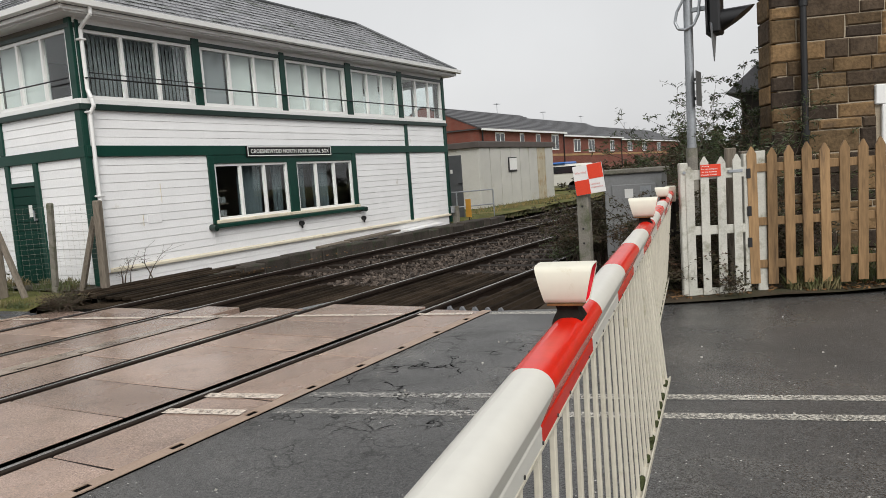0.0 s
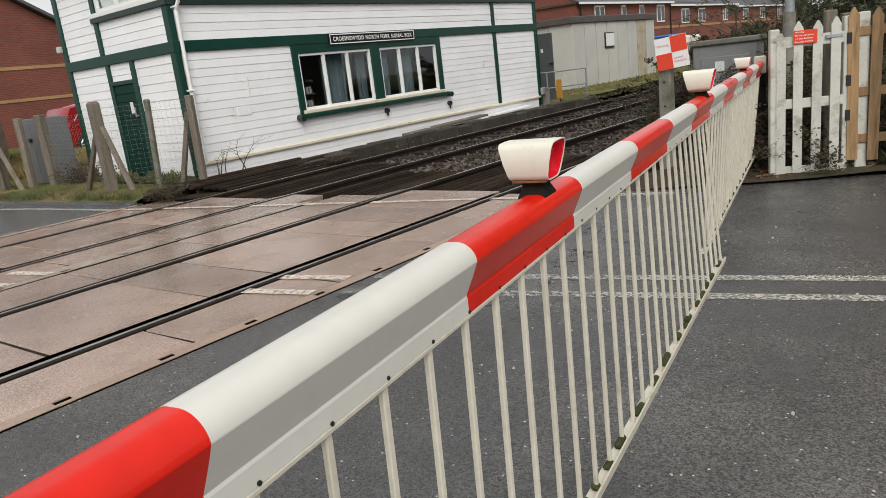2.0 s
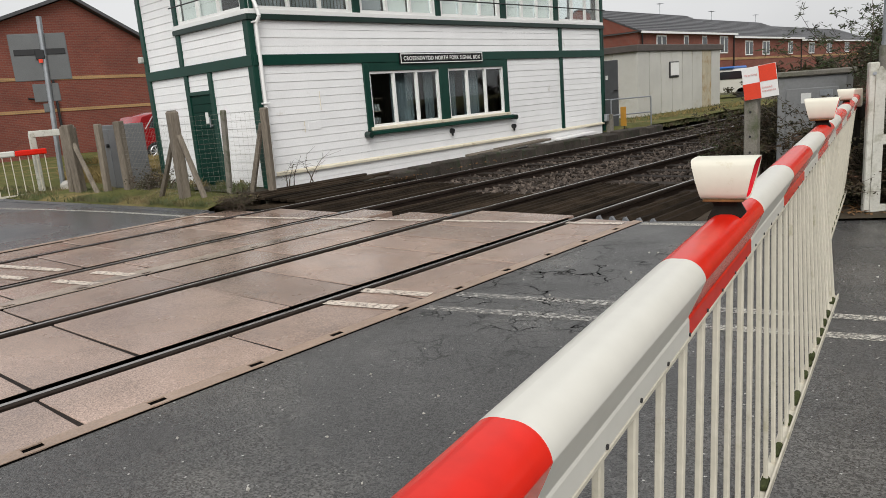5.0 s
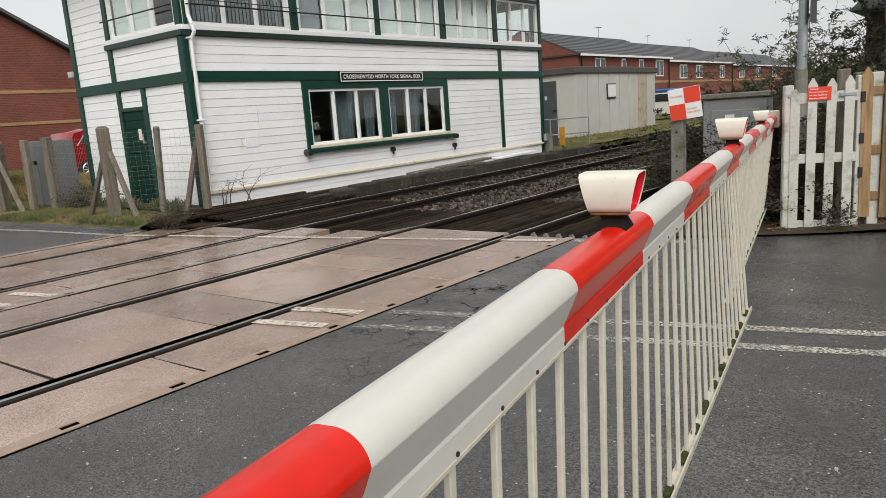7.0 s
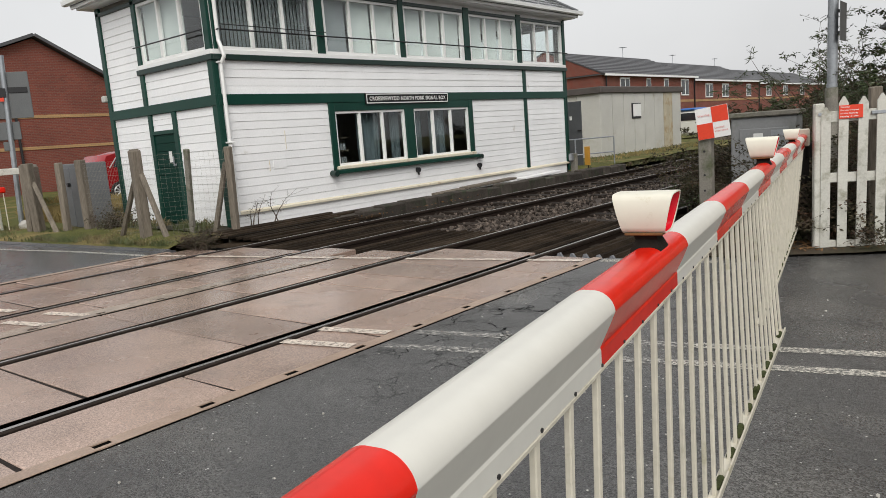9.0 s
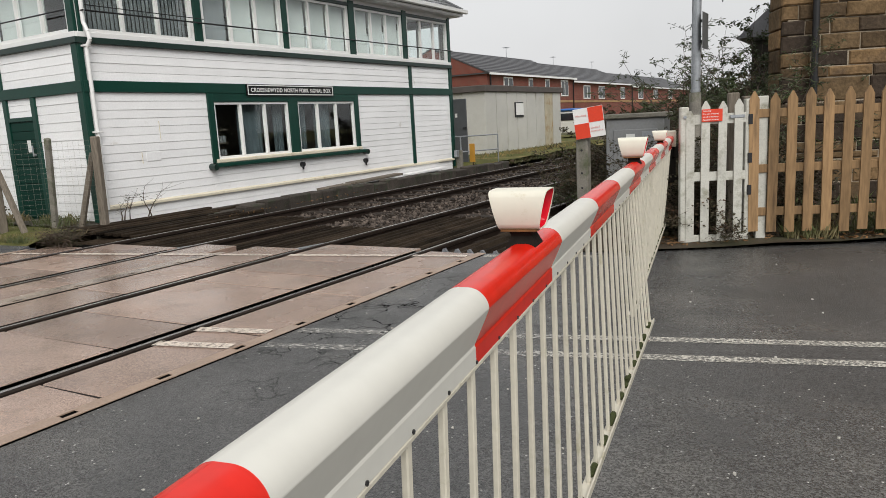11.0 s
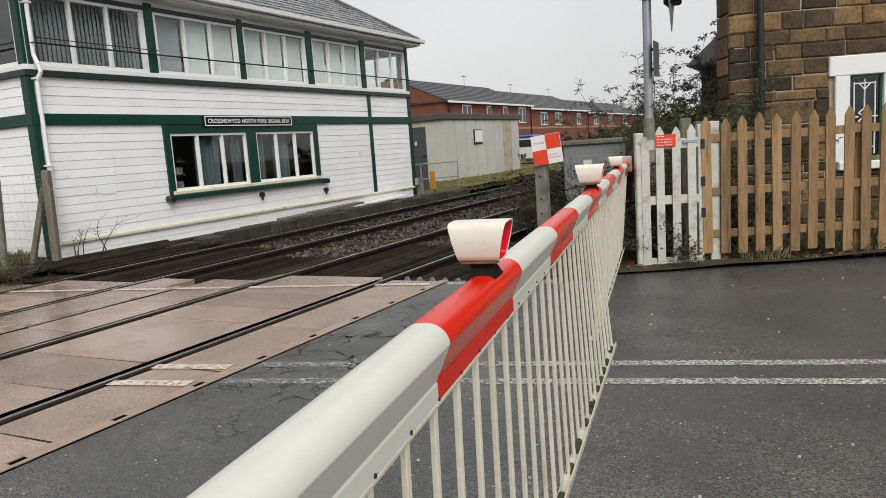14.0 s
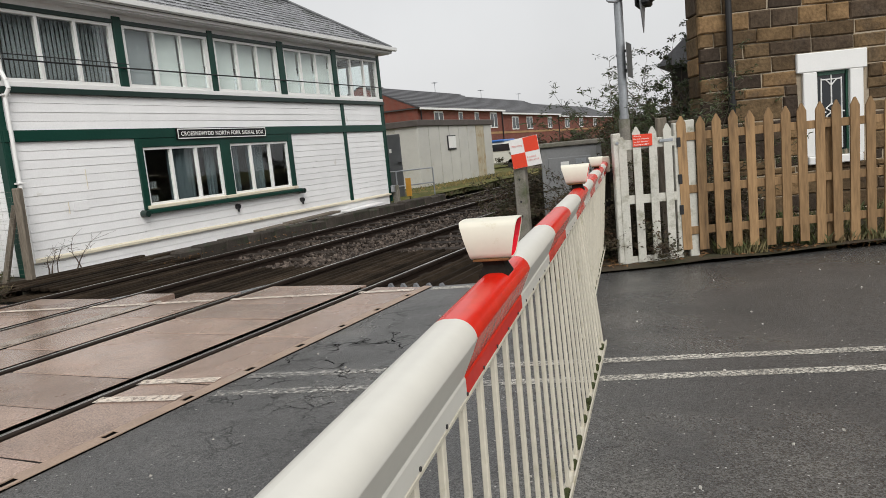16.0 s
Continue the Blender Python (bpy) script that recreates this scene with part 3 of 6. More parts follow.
solo("ground", Shape().put([(-900, -900, -0.45), (900, -900, -0.45), (900, 900, -0.45), (-900, 900, -0.45)], [(0, 1, 2, 3)]), turf, "rough grassy ground reaching to the horizon", "ground", "structure")
sheet("verge_west", -60, -5.5, 5.0, 60, 0.5, lambda x, y: (-0.06 if y > 6.85 and -10.4 < x < -5.4 and y < 20 else -0.03 + min(1.0, max(0.0, (y - far_edge(x) - 0.25) / 0.45)) * (0.10 + 0.05 * n3(x, y, 0.8) + (0.04 if x > -12 else 0.0))), turf, "rough turf and weeds beside the signal box", "verge",
      clip=lambda x, y: (min(x, -5.62), max(y, far_edge(x) + 0.30)))
sheet("verge_east", 0.95, 40, 6.6, 60, 0.5, lambda x, y: max(0.006, 0.035 + 0.06 * n3(x, y, 0.9)) - (0.16 if x < 1.4 else 0), earth, "damp earth and weeds behind the fence", "verge",
      clip=lambda x, y: (x, max(y, (7.50 + 0.52 * (x - 2.6) + 0.06 * n3(x, 0, 2.5)) if x > 2.6 else 6.9 + 0.364 * (x - 0.95))))

east = [(0.79, -25), (60, -25), (60, 38), (5.3, 9.12), (4.1, 8.46), (3.2, 7.95), (2.6, 7.66), (1.6, 7.18), (0.79, 6.88)]
solo("road", Shape().slab(east, -0.4, 0.0), asphalt, "wet dark worn asphalt road with crazed patches", "road", "structure")
west = [(-5.46, 5.64), (-5.46, -25), (-60, -25), (-60, 0.4), (-13, 5.0), (-9.3, 5.3)]
solo("road", Shape().slab(west, -0.4, 0.0), asphalt_far, "wet grey asphalt road beyond the railway line", "road", "structure")
kerb = Shape()
for k in range(16):
    xa, xb = -5.5 - 0.62 * k, -6.1 - 0.62 * k
    kerb.put([(xa, far_edge(xa) + 0.24, -0.1), (xb, far_edge(xb) + 0.24, -0.1), (xb, far_edge(xb) + 0.36, -0.1), (xa, far_edge(xa) + 0.36, -0.1),
              (xa, far_edge(xa) + 0.24, 0.012), (xb, far_edge(xb) + 0.24, 0.012), (xb, far_edge(xb) + 0.36, 0.03), (xa, far_edge(xa) + 0.36, 0.03)],
             [(0, 1, 5, 4), (1, 2, 6, 5), (2, 3, 7, 6), (3, 0, 4, 7), (4, 5, 6, 7), (0, 3, 2, 1)])
solo("kerb", kerb, asphalt_far, "low dark asphalt kerb along the road edge", "kerb", "structure")

bed = sheet("trackbed", -6.1, 1.3, -30, 90, 0.35, lambda x, y: -0.17 + 0.04 * n3(x, y, 1.5) - (0.06 if x > 0.8 else 0), ballast_mat, "dirty brown ballast under the railway tracks", "trackbed")
rng = np.random.default_rng(5)


def stones(name, boxes, size, mat, label, category):
    """Loose stones strewn over patches x0, x1, y0, y1, z, count."""
    v, f = [], []
    base = np.array([(1, 0, 0), (-1, 0, 0), (0, 1, 0), (0, -1, 0), (0, 0, 1), (0, 0, -1)], float)
    tri = [(0, 2, 4), (2, 1, 4), (1, 3, 4), (3, 0, 4), (2, 0, 5), (1, 2, 5), (3, 1, 5), (0, 3, 5)]
    for x0, x1, y0, y1, z, count in boxes:
        for _ in range(count):
            s = size * rng.uniform(0.5, 1.2)
            c = (rng.uniform(x0, x1), y0 + (y1 - y0) * rng.uniform(0, 1) ** 1.5, z + rng.uniform(-0.02, 0.025))
            q = np.linalg.qr(rng.normal(size=(3, 3)))[0]
            k = len(v)
            v += [tuple(c + (q @ (b * s * rng.uniform(0.6, 1.2)))) for b in base]
            f += [(k + a, k + b, k + d) for a, b, d in tri]
    return tagged(new(name, fast_mesh(name, v, f, mat)), label, category, kind="stuff")


stones("ballast_stones", [(-5.3, -4.75, 9.5, 40, -0.12, 900), (-4.6, -3.28, 9.3, 40, -0.13, 2600), (-3.1, -1.6, 8.6, 45, -0.12, 3600), (-1.4, -0.08, 9.6, 40, -0.13, 2200), (0.08, 1.2, 9.2, 40, -0.15, 1800)], 0.042, stone_mat, "loose brown and grey ballast stones between the rails", "ballast")

# rails: foot, web and head in one section
half = [(0.0, -0.159), (0.07, -0.159), (0.07, -0.148), (0.012, -0.125), (0.010, -0.05), (0.034, -0.038), (0.036, -0.008), (0.030, -0.001), (0.0, 0.0)]
section = half[:-1] + [(0.0, 0.0)] + [(-x, z) for x, z in half[::-1][1:-1]]
for rx in RAILS:
    r = thing("rail", (rx, 6, -0.16), "long dark rusty running rail with a worn shiny head", "rail", "running rails", "")
    part("rail_web", Shape(Matrix.Translation((rx, 0, -0.004))).prism(section, -30, 120), rail_side, r)
    part("rail_head", Shape(Matrix.Translation((rx, 0, 0))).box(-0.017, 0.017, -30, 120, -0.006, 0.001, 0.002), rail_top, r, "polished wet running surface")

sl = Shape().box(-1.25, 1.25, -0.125, 0.125, -0.27, -0.10, 0.01).mesh("sleeper", sleeper_mat)
for cx in (-0.75, -3.94):
    row = thing("sleepers", (cx, 9, -0.27), "row of dark oil-stained railway sleepers in ballast", "sleepers", "sleeper rows")
    for k in range(70):
        piece("sleeper", sl, row, Matrix.Translation((cx, 7.4 + 0.7 * k, 0.0)))

# the anti-trespass guards: ridged timbers lying along the line just past the crossing
ridge = Shape().prism([(-0.06, -0.12), (0.06, -0.12), (0.014, -0.045), (-0.014, -0.045)], 0, 1.0).mesh("guard_timber", guard_mat)
tooth = Shape().prism([(-0.078, -0.118), (0.078, -0.118), (0.07, -0.08), (0.004, 0.018), (-0.02, 0.012)], 0, 0.035).mesh("end_tooth", ramp_grey)
for x0, x1, y0, y1 in ((-1.36, -0.14, 7.02, 9.7), (-3.0, -1.70, 6.62, 8.5), (-4.54, -3.34, 6.26, 9.2), (-5.6, -4.82, 5.98, 8.0), (0.14, 0.92, 7.0, 9.2)):
    g = thing("guard_panel", ((x0 + x1) / 2, y0, -0.12), "weathered black ridged anti-trespass timbers beside the rails", "guard panel", "guard panels")
    part("tray", Shape().box(x0, x1, y0 - 0.02, y1, -0.135, -0.118, 0.003), guard_mat, g)
    n = 5 if x0 > 0 else int(round((x1 - x0) / 0.125))
    for k in range(n):
        m = Matrix.Translation((x0 + (k + 0.5) * (x1 - x0) / n, y0, random.uniform(-0.012, 0.012))) @ Matrix.Rotation(random.uniform(-0.005, 0.005), 4, "Z") @ Matrix.Rotation(random.uniform(-0.12, 0.12), 4, "Y") @ Matrix.Diagonal((1.0, y1 - y0 + random.uniform(-0.05, 0.05), 1.0, 1.0))
        if x0 > 0:
            m = m @ Matrix.Diagonal((1.28, 1.0, 1.0, 1.0))
            piece("end_tooth", tooth, g, Matrix.Translation((x0 + (k + 0.5) * (x1 - x0) / n, y0 - 0.045, 0.0)))
        piece("guard_timber", ridge, g, m)

for x0, x1, y0, y1 in ((-1.78, -1.575, 6.66, 8.3), (-3.48, -3.29, 6.28, 7.6)):
    ramp = Shape().put([(x0, y0, -0.12), (x1, y0, -0.12), (x1, y1, -0.12), (x0, y1, -0.12), (x0, y0, -0.03), (x1, y0, -0.008), (x1, y1, -0.07), (x0, y1, -0.11)], [(0, 3, 2, 1), (4, 5, 6, 7), (0, 1, 5, 4), (1, 2, 6, 5), (2, 3, 7, 6), (3, 0, 4, 7)])
    solo("deflector_ramp", ramp, ramp_grey, "grey steel deflector ramp at the panel end", "ramp", group="deflector ramps")

# crossing panels, each a slab of its own
cross = thing("level_crossing", (-2.3, 0, -0.2), "wet red-brown concrete level crossing panels between rails", "level crossing", kind="structure")
SKEW = 0.05


def panel_row(x0, x1, cuts, name="crossing_panel"):
    for y in cuts[1:-1]:
        joint = Shape().put([(x0, y + SKEW * x0 - 0.016, -0.011), (x1, y + SKEW * x1 - 0.016, -0.011), (x1, y + SKEW * x1 + 0.016, -0.011), (x0, y + SKEW * x0 + 0.016, -0.011), (x0, y + SKEW * x0 - 0.016, -0.05), (x1, y + SKEW * x1 - 0.016, -0.05), (x1, y + SKEW * x1 + 0.016, -0.05), (x0, y + SKEW * x0 + 0.016, -0.05)],
                            [(0, 1, 2, 3), (4, 7, 6, 5), (0, 4, 5, 1), (1, 5, 6, 2), (2, 6, 7, 3), (3, 7, 4, 0)])
        part("joint_filler", joint, joint_mat, cross, "dark grimy joint between panels")
    for a, b in zip(cuts, cuts[1:]):
        d = random.uniform(-0.003, 0.003)
        sh = Shape()
        ya0, ya1, yb0, yb1 = a + SKEW * x0 + 0.014, a + SKEW * x1 + 0.014, b + SKEW * x0 - 0.014, b + SKEW * x1 - 0.014
        c = 0.006
        low = [(x0, ya0, -0.15), (x1, ya1, -0.15), (x1, yb1, -0.15), (x0, yb0, -0.15)]
        mid = [(x, y, -0.010 + d) for x, y, _ in low]
        top = [(x0 + c, ya0 + c, -0.003 + d), (x1 - c, ya1 + c, -0.003 + d), (x1 - c, yb1 - c, -0.003 + d), (x0 + c, yb0 + c, -0.003 + d)]
        sh.loft([low, mid, top])
        part(name, sh, panel_mat, cross)


near = [-9.4, -8.2, -7.0, -5.8, -4.6, -3.4, -2.2, -1.0, 0.2]
panel_row(-1.38, -0.108, near + [0.8, 1.42, 2.03, 3.17, 3.78, 4.94, 5.46, 6.08, 7.0])
panel_row(0.095, 0.655, near + [1.37, 2.53, 3.74, 4.88, 6.02, 6.86])
panel_row(-3.115, -2.575, near + [1.1, 2.2, 3.4, 4.5, 5.6, 6.68])
panel_row(-2.275, -1.590, near + [0.9, 2.0, 3.2, 4.35, 5.5, 6.70])
panel_row(-4.56, -3.32, near + [0.75, 1.35, 1.95, 3.12, 3.72, 4.9, 5.5, 6.42])
panel_row(-5.34, -4.76, near + [1.4, 2.55, 3.7, 4.9, 6.12])
# added black strips: the panel sides' shade in the rail gaps, as colour
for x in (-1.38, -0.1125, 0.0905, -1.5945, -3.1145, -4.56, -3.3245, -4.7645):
    part("gap_shade_strip", Shape().put([(x, -9.4 + SKEW * x, -0.15), (x + 0.0045, -9.4 + SKEW * x, -0.15), (x + 0.0045, 6.9 + 0.245 * x, -0.15), (x, 6.9 + 0.245 * x, -0.15), (x, -9.4 + SKEW * x, -0.007), (x + 0.0045, -9.4 + SKEW * x, -0.007), (x + 0.0045, 6.9 + 0.245 * x, -0.007), (x, 6.9 + 0.245 * x, -0.007)],
                                    [(0, 3, 2, 1), (4, 5, 6, 7), (0, 1, 5, 4), (1, 2, 6, 5), (2, 3, 7, 6), (3, 0, 4, 7)]), groove, cross, "added black strip painting the shade beside the rail")
# flangeway floor set high and black, its shade put into colour
solo("flangeway", Shape().box(-5.34, 0.66, -9.8, 6.2, -0.16, -0.045), groove, "black channel floor beside the rails, shade put into colour", "flangeway", "structure")


def edge_strip(x, y_end, first, label, mat):
    """A flat edging strip with lifting slots over a black fill that stands for shade."""
    st, lo = Shape(), -9.4
    for y in [first + 0.585 * k for k in range(18)]:
        if y > y_end - 0.1:
            break
        st.box(x, x + 0.100, lo, y - 0.045, 0.001, 0.007, 0.002)
        st.box(x, x + 0.022, y - 0.045, y + 0.045, 0.001, 0.007)
        st.box(x + 0.072, x + 0.100, y - 0.045, y + 0.045, 0.001, 0.007)
        lo = y + 0.045
    st.box(x, x + 0.100, lo, y_end, 0.001, 0.007, 0.002)
    # black fill just below the slots paints the shade of a hollow
    solo("slot_shade_fill", Shape().box(x - 0.015, x + 0.116, -9.4, y_end - 0.04, -0.14, -0.004), groove, "black fill painting the shade under the edging slots", "channel", "structure")
    solo("crossing_edge_strip", st, mat, label, "edging", "structure")


edge_strip(0.672, 6.88, -3.52, "tan steel edging strip with lifting slots beside the panels", edge_mat)
edge_strip(-2.395, 6.12, -3.30, "sandy strip with lifting slots between the two tracks", sand_mat)
solo("silt_band", Shape().box(-2.562, -2.412, -9.4, 6.06, -0.12, -0.001, 0.003), sand_mat, "pale wet silt band beside the middle strip", "silt", "structure")
edge_strip(-5.445, 5.50, -3.40, "tan edging strip beyond the far track", edge_mat)


# painted lines
def line(name, pts, w, mat, label):
    sh = Shape()
    for (xa, ya), (xb, yb) in zip(pts, pts[1:]):
        d = Vector((yb - ya, xa - xb)).normalized() * w / 2
        sh.put([(xa - d.x, ya - d.y, 0.004), (xa + d.x, ya + d.y, 0.004), (xb + d.x, yb + d.y, 0.004), (xb - d.x, yb - d.y, 0.004)], [(0, 1, 2, 3)])
    return solo(name, sh, mat, label, "road marking", "structure")


for off in (3.72, 3.37):
    line("centre_line", [(0.82, off + 0.29 * 0.82), (1.6, off + 0.29 * 1.6), (2.6, off + 0.29 * 2.6)], 0.10, line_old, "broken faded double white centre line on cracked asphalt")
    line("centre_line", [(2.6, off + 0.29 * 2.6), (6, off + 0.29 * 6 + 0.02), (12, off + 0.29 * 12), (40, off + 0.29 * 40)], 0.095, line_mat, "worn white centre line on asphalt")
    for a, b in ((0.07, 0.64), (-2.95, -2.4), (-4.55, -3.4), (-5.3, -4.8)):
        line("centre_line", [(a, off - 0.04 + 0.27 * a), (b, off - 0.04 + 0.27 * b)], 0.10, line_pink, "faded pinkish white centre line on concrete")
    line("centre_line", [(-5.4, off - 0.15 + 0.27 * -5.4), (-14, off - 0.15 + 0.27 * -14)], 0.1, line_mat, "worn white centre line on asphalt")
for a, b in ((0.06, 0.64), (-1.38, -0.12), (-3.1, -1.6), (-4.55, -3.34), (-5.3, -4.78)):
    line("edge_line", [(a, far_edge(a)), (b, far_edge(b))], 0.09, line_pink, "worn white edge line painted across the crossing")
line("edge_line", [(0.82, far_edge(0.82)), (1.35, far_edge(1.35)), (1.9, far_edge(1.9))], 0.12, line_mat, "worn white edge line on asphalt")
line("edge_line", [(-5.45, far_edge(-5.4) - 0.03), (-7.5, 4.98), (-9.3, 4.66), (-12, 4.1)], 0.09, line_mat, "white edge line on wet asphalt")

# ---- the signal box ----
BX, BY0, BY1, BXR = -6.23, 7.15, 18.32, -9.95
box = thing("signal_box", (-8.1, 12.7, 0.0), "white weatherboarded railway signal box with dark green framing", "signal box")
FRONT = facing((BX, 0, 0), (0, 1), (-1, 0))
SIDE = facing((0, BY0, 0), (1, 0), (0, 1))
END = facing((0, BY1, 0), (-1, 0), (0, -1))
REAR = facing((BXR, 0, 0), (0, -1), (1, 0))


def boards(parent, m, u0, u1, z0, z1, pitch=0.140, mat=white):
    """Lapped weatherboards, each thicker at its foot."""
    n = max(1, int(round((z1 - z0) / pitch)))
    h = (z1 - z0) / n
    me = Shape().prism([(-0.017, 0.0), (0.0, 0.0), (0.0, h), (-0.010, h - 0.003), (-0.0165, 0.004)], 0, u1 - u0)
    me.v = [(y, x, z) for x, y, z in me.v]
    me = me.mesh("weatherboard", mat)
    for k in range(n):
        t = Matrix.Translation((u0, random.uniform(-0.002, 0.001), z0 + k * h)) @ Matrix.Rotation(random.uniform(-0.0006, 0.0006), 4, "Y")
        piece("weatherboard", me, parent, m @ t)


def timber(parent, name, m, u0, u1, z0, z1, out=0.04, mat=green, label=""):
    return part(name, Shape(m).box(u0, u1, -out, 0.02, z0, z1, 0.006), mat, parent, label)


def casement(parent, m, u0, u1, z0, z1, lights, fw=0.055, mat=upvc, name="window"):
    """A window of several lights: outer frame and mullions, and a pane in each light."""
    fr = Shape(m)
    fr.box(u0, u1, -0.02, 0.05, z0, z0 + fw, 0.005).box(u0, u1, -0.02, 0.05, z1 - fw, z1, 0.005)
    fr.box(u0, u0 + fw, -0.02, 0.05, z0 + fw, z1 - fw, 0.004).box(u1 - fw, u1, -0.02, 0.05, z0 + fw, z1 - fw, 0.004)
    w = part(name, fr, mat, parent, "white framed window")
    step = (u1 - u0 - fw) / lights
    for k in range(lights):
        a, b = u0 + fw + k * step, u0 + (k + 1) * step
        if k:
            part("mullion", Shape(m).box(a - fw, a, -0.025, 0.05, z0 + fw, z1 - fw, 0.004), mat, w)
        g = part("pane", Shape(m).box(a - 0.004, b + 0.004, 0.012, 0.018, z0 + fw - 0.004, z1 - fw + 0.004), pane_mat, w)
        g.visible_shadow = False
    return w


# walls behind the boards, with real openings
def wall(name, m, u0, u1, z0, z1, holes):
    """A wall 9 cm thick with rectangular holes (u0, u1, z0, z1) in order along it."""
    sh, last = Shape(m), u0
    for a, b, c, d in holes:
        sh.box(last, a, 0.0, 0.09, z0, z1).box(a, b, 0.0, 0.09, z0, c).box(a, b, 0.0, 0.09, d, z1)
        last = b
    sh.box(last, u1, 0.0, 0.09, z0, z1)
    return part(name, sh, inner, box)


UPPER = ((7.27, 9.35), (9.58, 11.60), (11.80, 13.78), (14.04, 15.95), (16.20, 18.20))
lower_f = wall("front_wall", FRONT, BY0, BY1, 0.0, 2.5, [(9.63, 11.60, 0.92, 1.97), (11.87, 13.80, 0.92, 1.97)])
upper_f = wall("front_wall", FRONT, BY0, BY1, 2.5, 4.3, [(a, b, 3.03, 4.10) for a, b in UPPER])
side_w = wall("side_wall", SIDE, BXR, BX, 0.0, 2.5, [])
side_u = wall("side_wall", SIDE, BXR, BX, 2.5, 4.3, [(-8.45, -6.345, 3.03, 4.10)])
end_w = wall("end_wall", END, -BX, -BXR, 0.0, 2.5, [])
end_u = wall("end_wall", END, -BX, -BXR, 2.5, 4.3, [(6.45, 9.5, 3.03, 4.10)])
rear_w = wall("rear_wall", REAR, -BY1, -BY0, 0.0, 4.3, [(-18.0, -15.0, 3.03, 4.10)])
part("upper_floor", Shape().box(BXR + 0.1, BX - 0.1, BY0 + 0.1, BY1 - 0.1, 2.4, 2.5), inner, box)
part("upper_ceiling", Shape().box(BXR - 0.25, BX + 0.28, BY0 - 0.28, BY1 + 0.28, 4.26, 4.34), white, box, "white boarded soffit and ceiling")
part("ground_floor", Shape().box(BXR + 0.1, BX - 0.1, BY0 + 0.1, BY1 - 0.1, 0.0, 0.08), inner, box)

# front framing
for z0, z1 in ((2.13, 2.305),):
    timber(box, "band", FRONT, BY0 - 0.01, BY1 + 0.01, z0, z1, 0.055)
timber(box, "dark_rail", FRONT, BY0 - 0.03, BY1 + 0.06, 2.86, 2.95, 0.075, darkgreen)
timber(box, "sill_board", FRONT, BY0 - 0.03, BY1 + 0.03, 2.95, 3.03, 0.06, upvc, "white painted sill board")
timber(box, "head_rail", FRONT, BY0, BY1, 4.10, 4.17, 0.05, darkgreen)
timber(box, "fascia", FRONT, BY0, BY1, 4.17, 4.30, 0.035, white, "white painted fascia board")
POSTS = ((7.15, 7.27), (9.35, 9.58), (11.60, 11.80), (13.78, 14.04), (15.95, 16.20), (18.20, 18.32))
for a, b in POSTS:
    timber(box, "upper_post", FRONT, a + 0.03, b - 0.03, 3.03, 4.22, 0.06)
    timber(box, "post_trim", FRONT, a, a + 0.03, 3.03, 4.10, 0.03, upvc)
    timber(box, "post_trim", FRONT, b - 0.03, b, 3.03, 4.10, 0.03, upvc)
timber(box, "corner_post", FRONT, 7.118, 7.215, 0.1, 2.86, 0.04)
timber(box, "frame_post", FRONT, 9.49, 9.63, 0.86, 2.13, 0.05)
timber(box, "frame_post", FRONT, 11.60, 11.87, 0.86, 2.13, 0.05)
timber(box, "frame_post", FRONT, 13.80, 13.95, 0.86, 2.13, 0.05)
timber(box, "window_head", FRONT, 9.63, 13.80, 1.97, 2.13, 0.045)
timber(box, "frame_post", FRONT, 16.18, 16.31, 0.34, 2.86, 0.045)
timber(box, "corner_post", FRONT, 18.22, 18.33, 0.3, 2.86, 0.05)
for a, b in UPPER:
    casement(box, FRONT, a, b, 3.03, 4.10, 3)
casement(box, FRONT, 9.63, 11.60, 0.92, 1.97, 3, 0.05)
casement(box, FRONT, 11.87, 13.80, 0.92, 1.97, 3, 0.05)
part("window_sill", Shape(FRONT).box(9.55, 13.93, -0.10, 0.0, 0.855, 0.925, 0.012), cream, box, "stained cream window sill")
part("sill_bar", Shape(FRONT).box(9.45, 14.05, -0.12, 0.0, 0.775, 0.85, 0.012), green, box)
for u in (9.44, 14.06):
    part("sill_end", Shape(FRONT).rod((u, -0.02, 0.80), (u, -0.16, 0.79), 0.062, 0.058, 14), darkgreen, box, smooth=True)
for u, z in ((11.86, 0.66), (14.07, 0.58)):
    part("wall_knob", Shape(FRONT).rod((u, -0.01, z), (u, -0.09, z), 0.055, 0.05, 12).rod((u, -0.05, z), (u, -0.06, z - 0.11), 0.03, 0.018, 8), black, box, smooth=True)
# boards
boards(lower_f, FRONT, 7.215, 9.49, 0.34, 2.13)
boards(lower_f, FRONT, 9.49, 13.95, 0.34, 0.775, 0.14)
boards(lower_f, FRONT, 13.95, 16.18, 0.34, 2.13)
boards(lower_f, FRONT, 16.31, 18.22, 0.34, 2.13)
boards(lower_f, FRONT, 7.215, 18.22, 0.0, 0.29, 0.145)
boards(upper_f, FRONT, 7.215, 16.18, 2.305, 2.86, 0.139)
boards(upper_f, FRONT, 16.31, 18.22, 2.305, 2.86, 0.139)
part("base_ledge", Shape(FRONT).put([(7.2, 0, 0.29), (18.3, 0, 0.29), (18.3, -0.06, 0.29), (7.2, -0.06, 0.29), (7.2, 0, 0.365), (18.3, 0, 0.365), (18.3, -0.06, 0.33), (7.2, -0.06, 0.33)],
                                    [(0, 1, 2, 3), (4, 7, 6, 5), (3, 2, 6, 7), (0, 4, 5, 1), (0, 3, 7, 4), (1, 5, 6, 2)]), cream, box, "cream stained sloping base ledge")
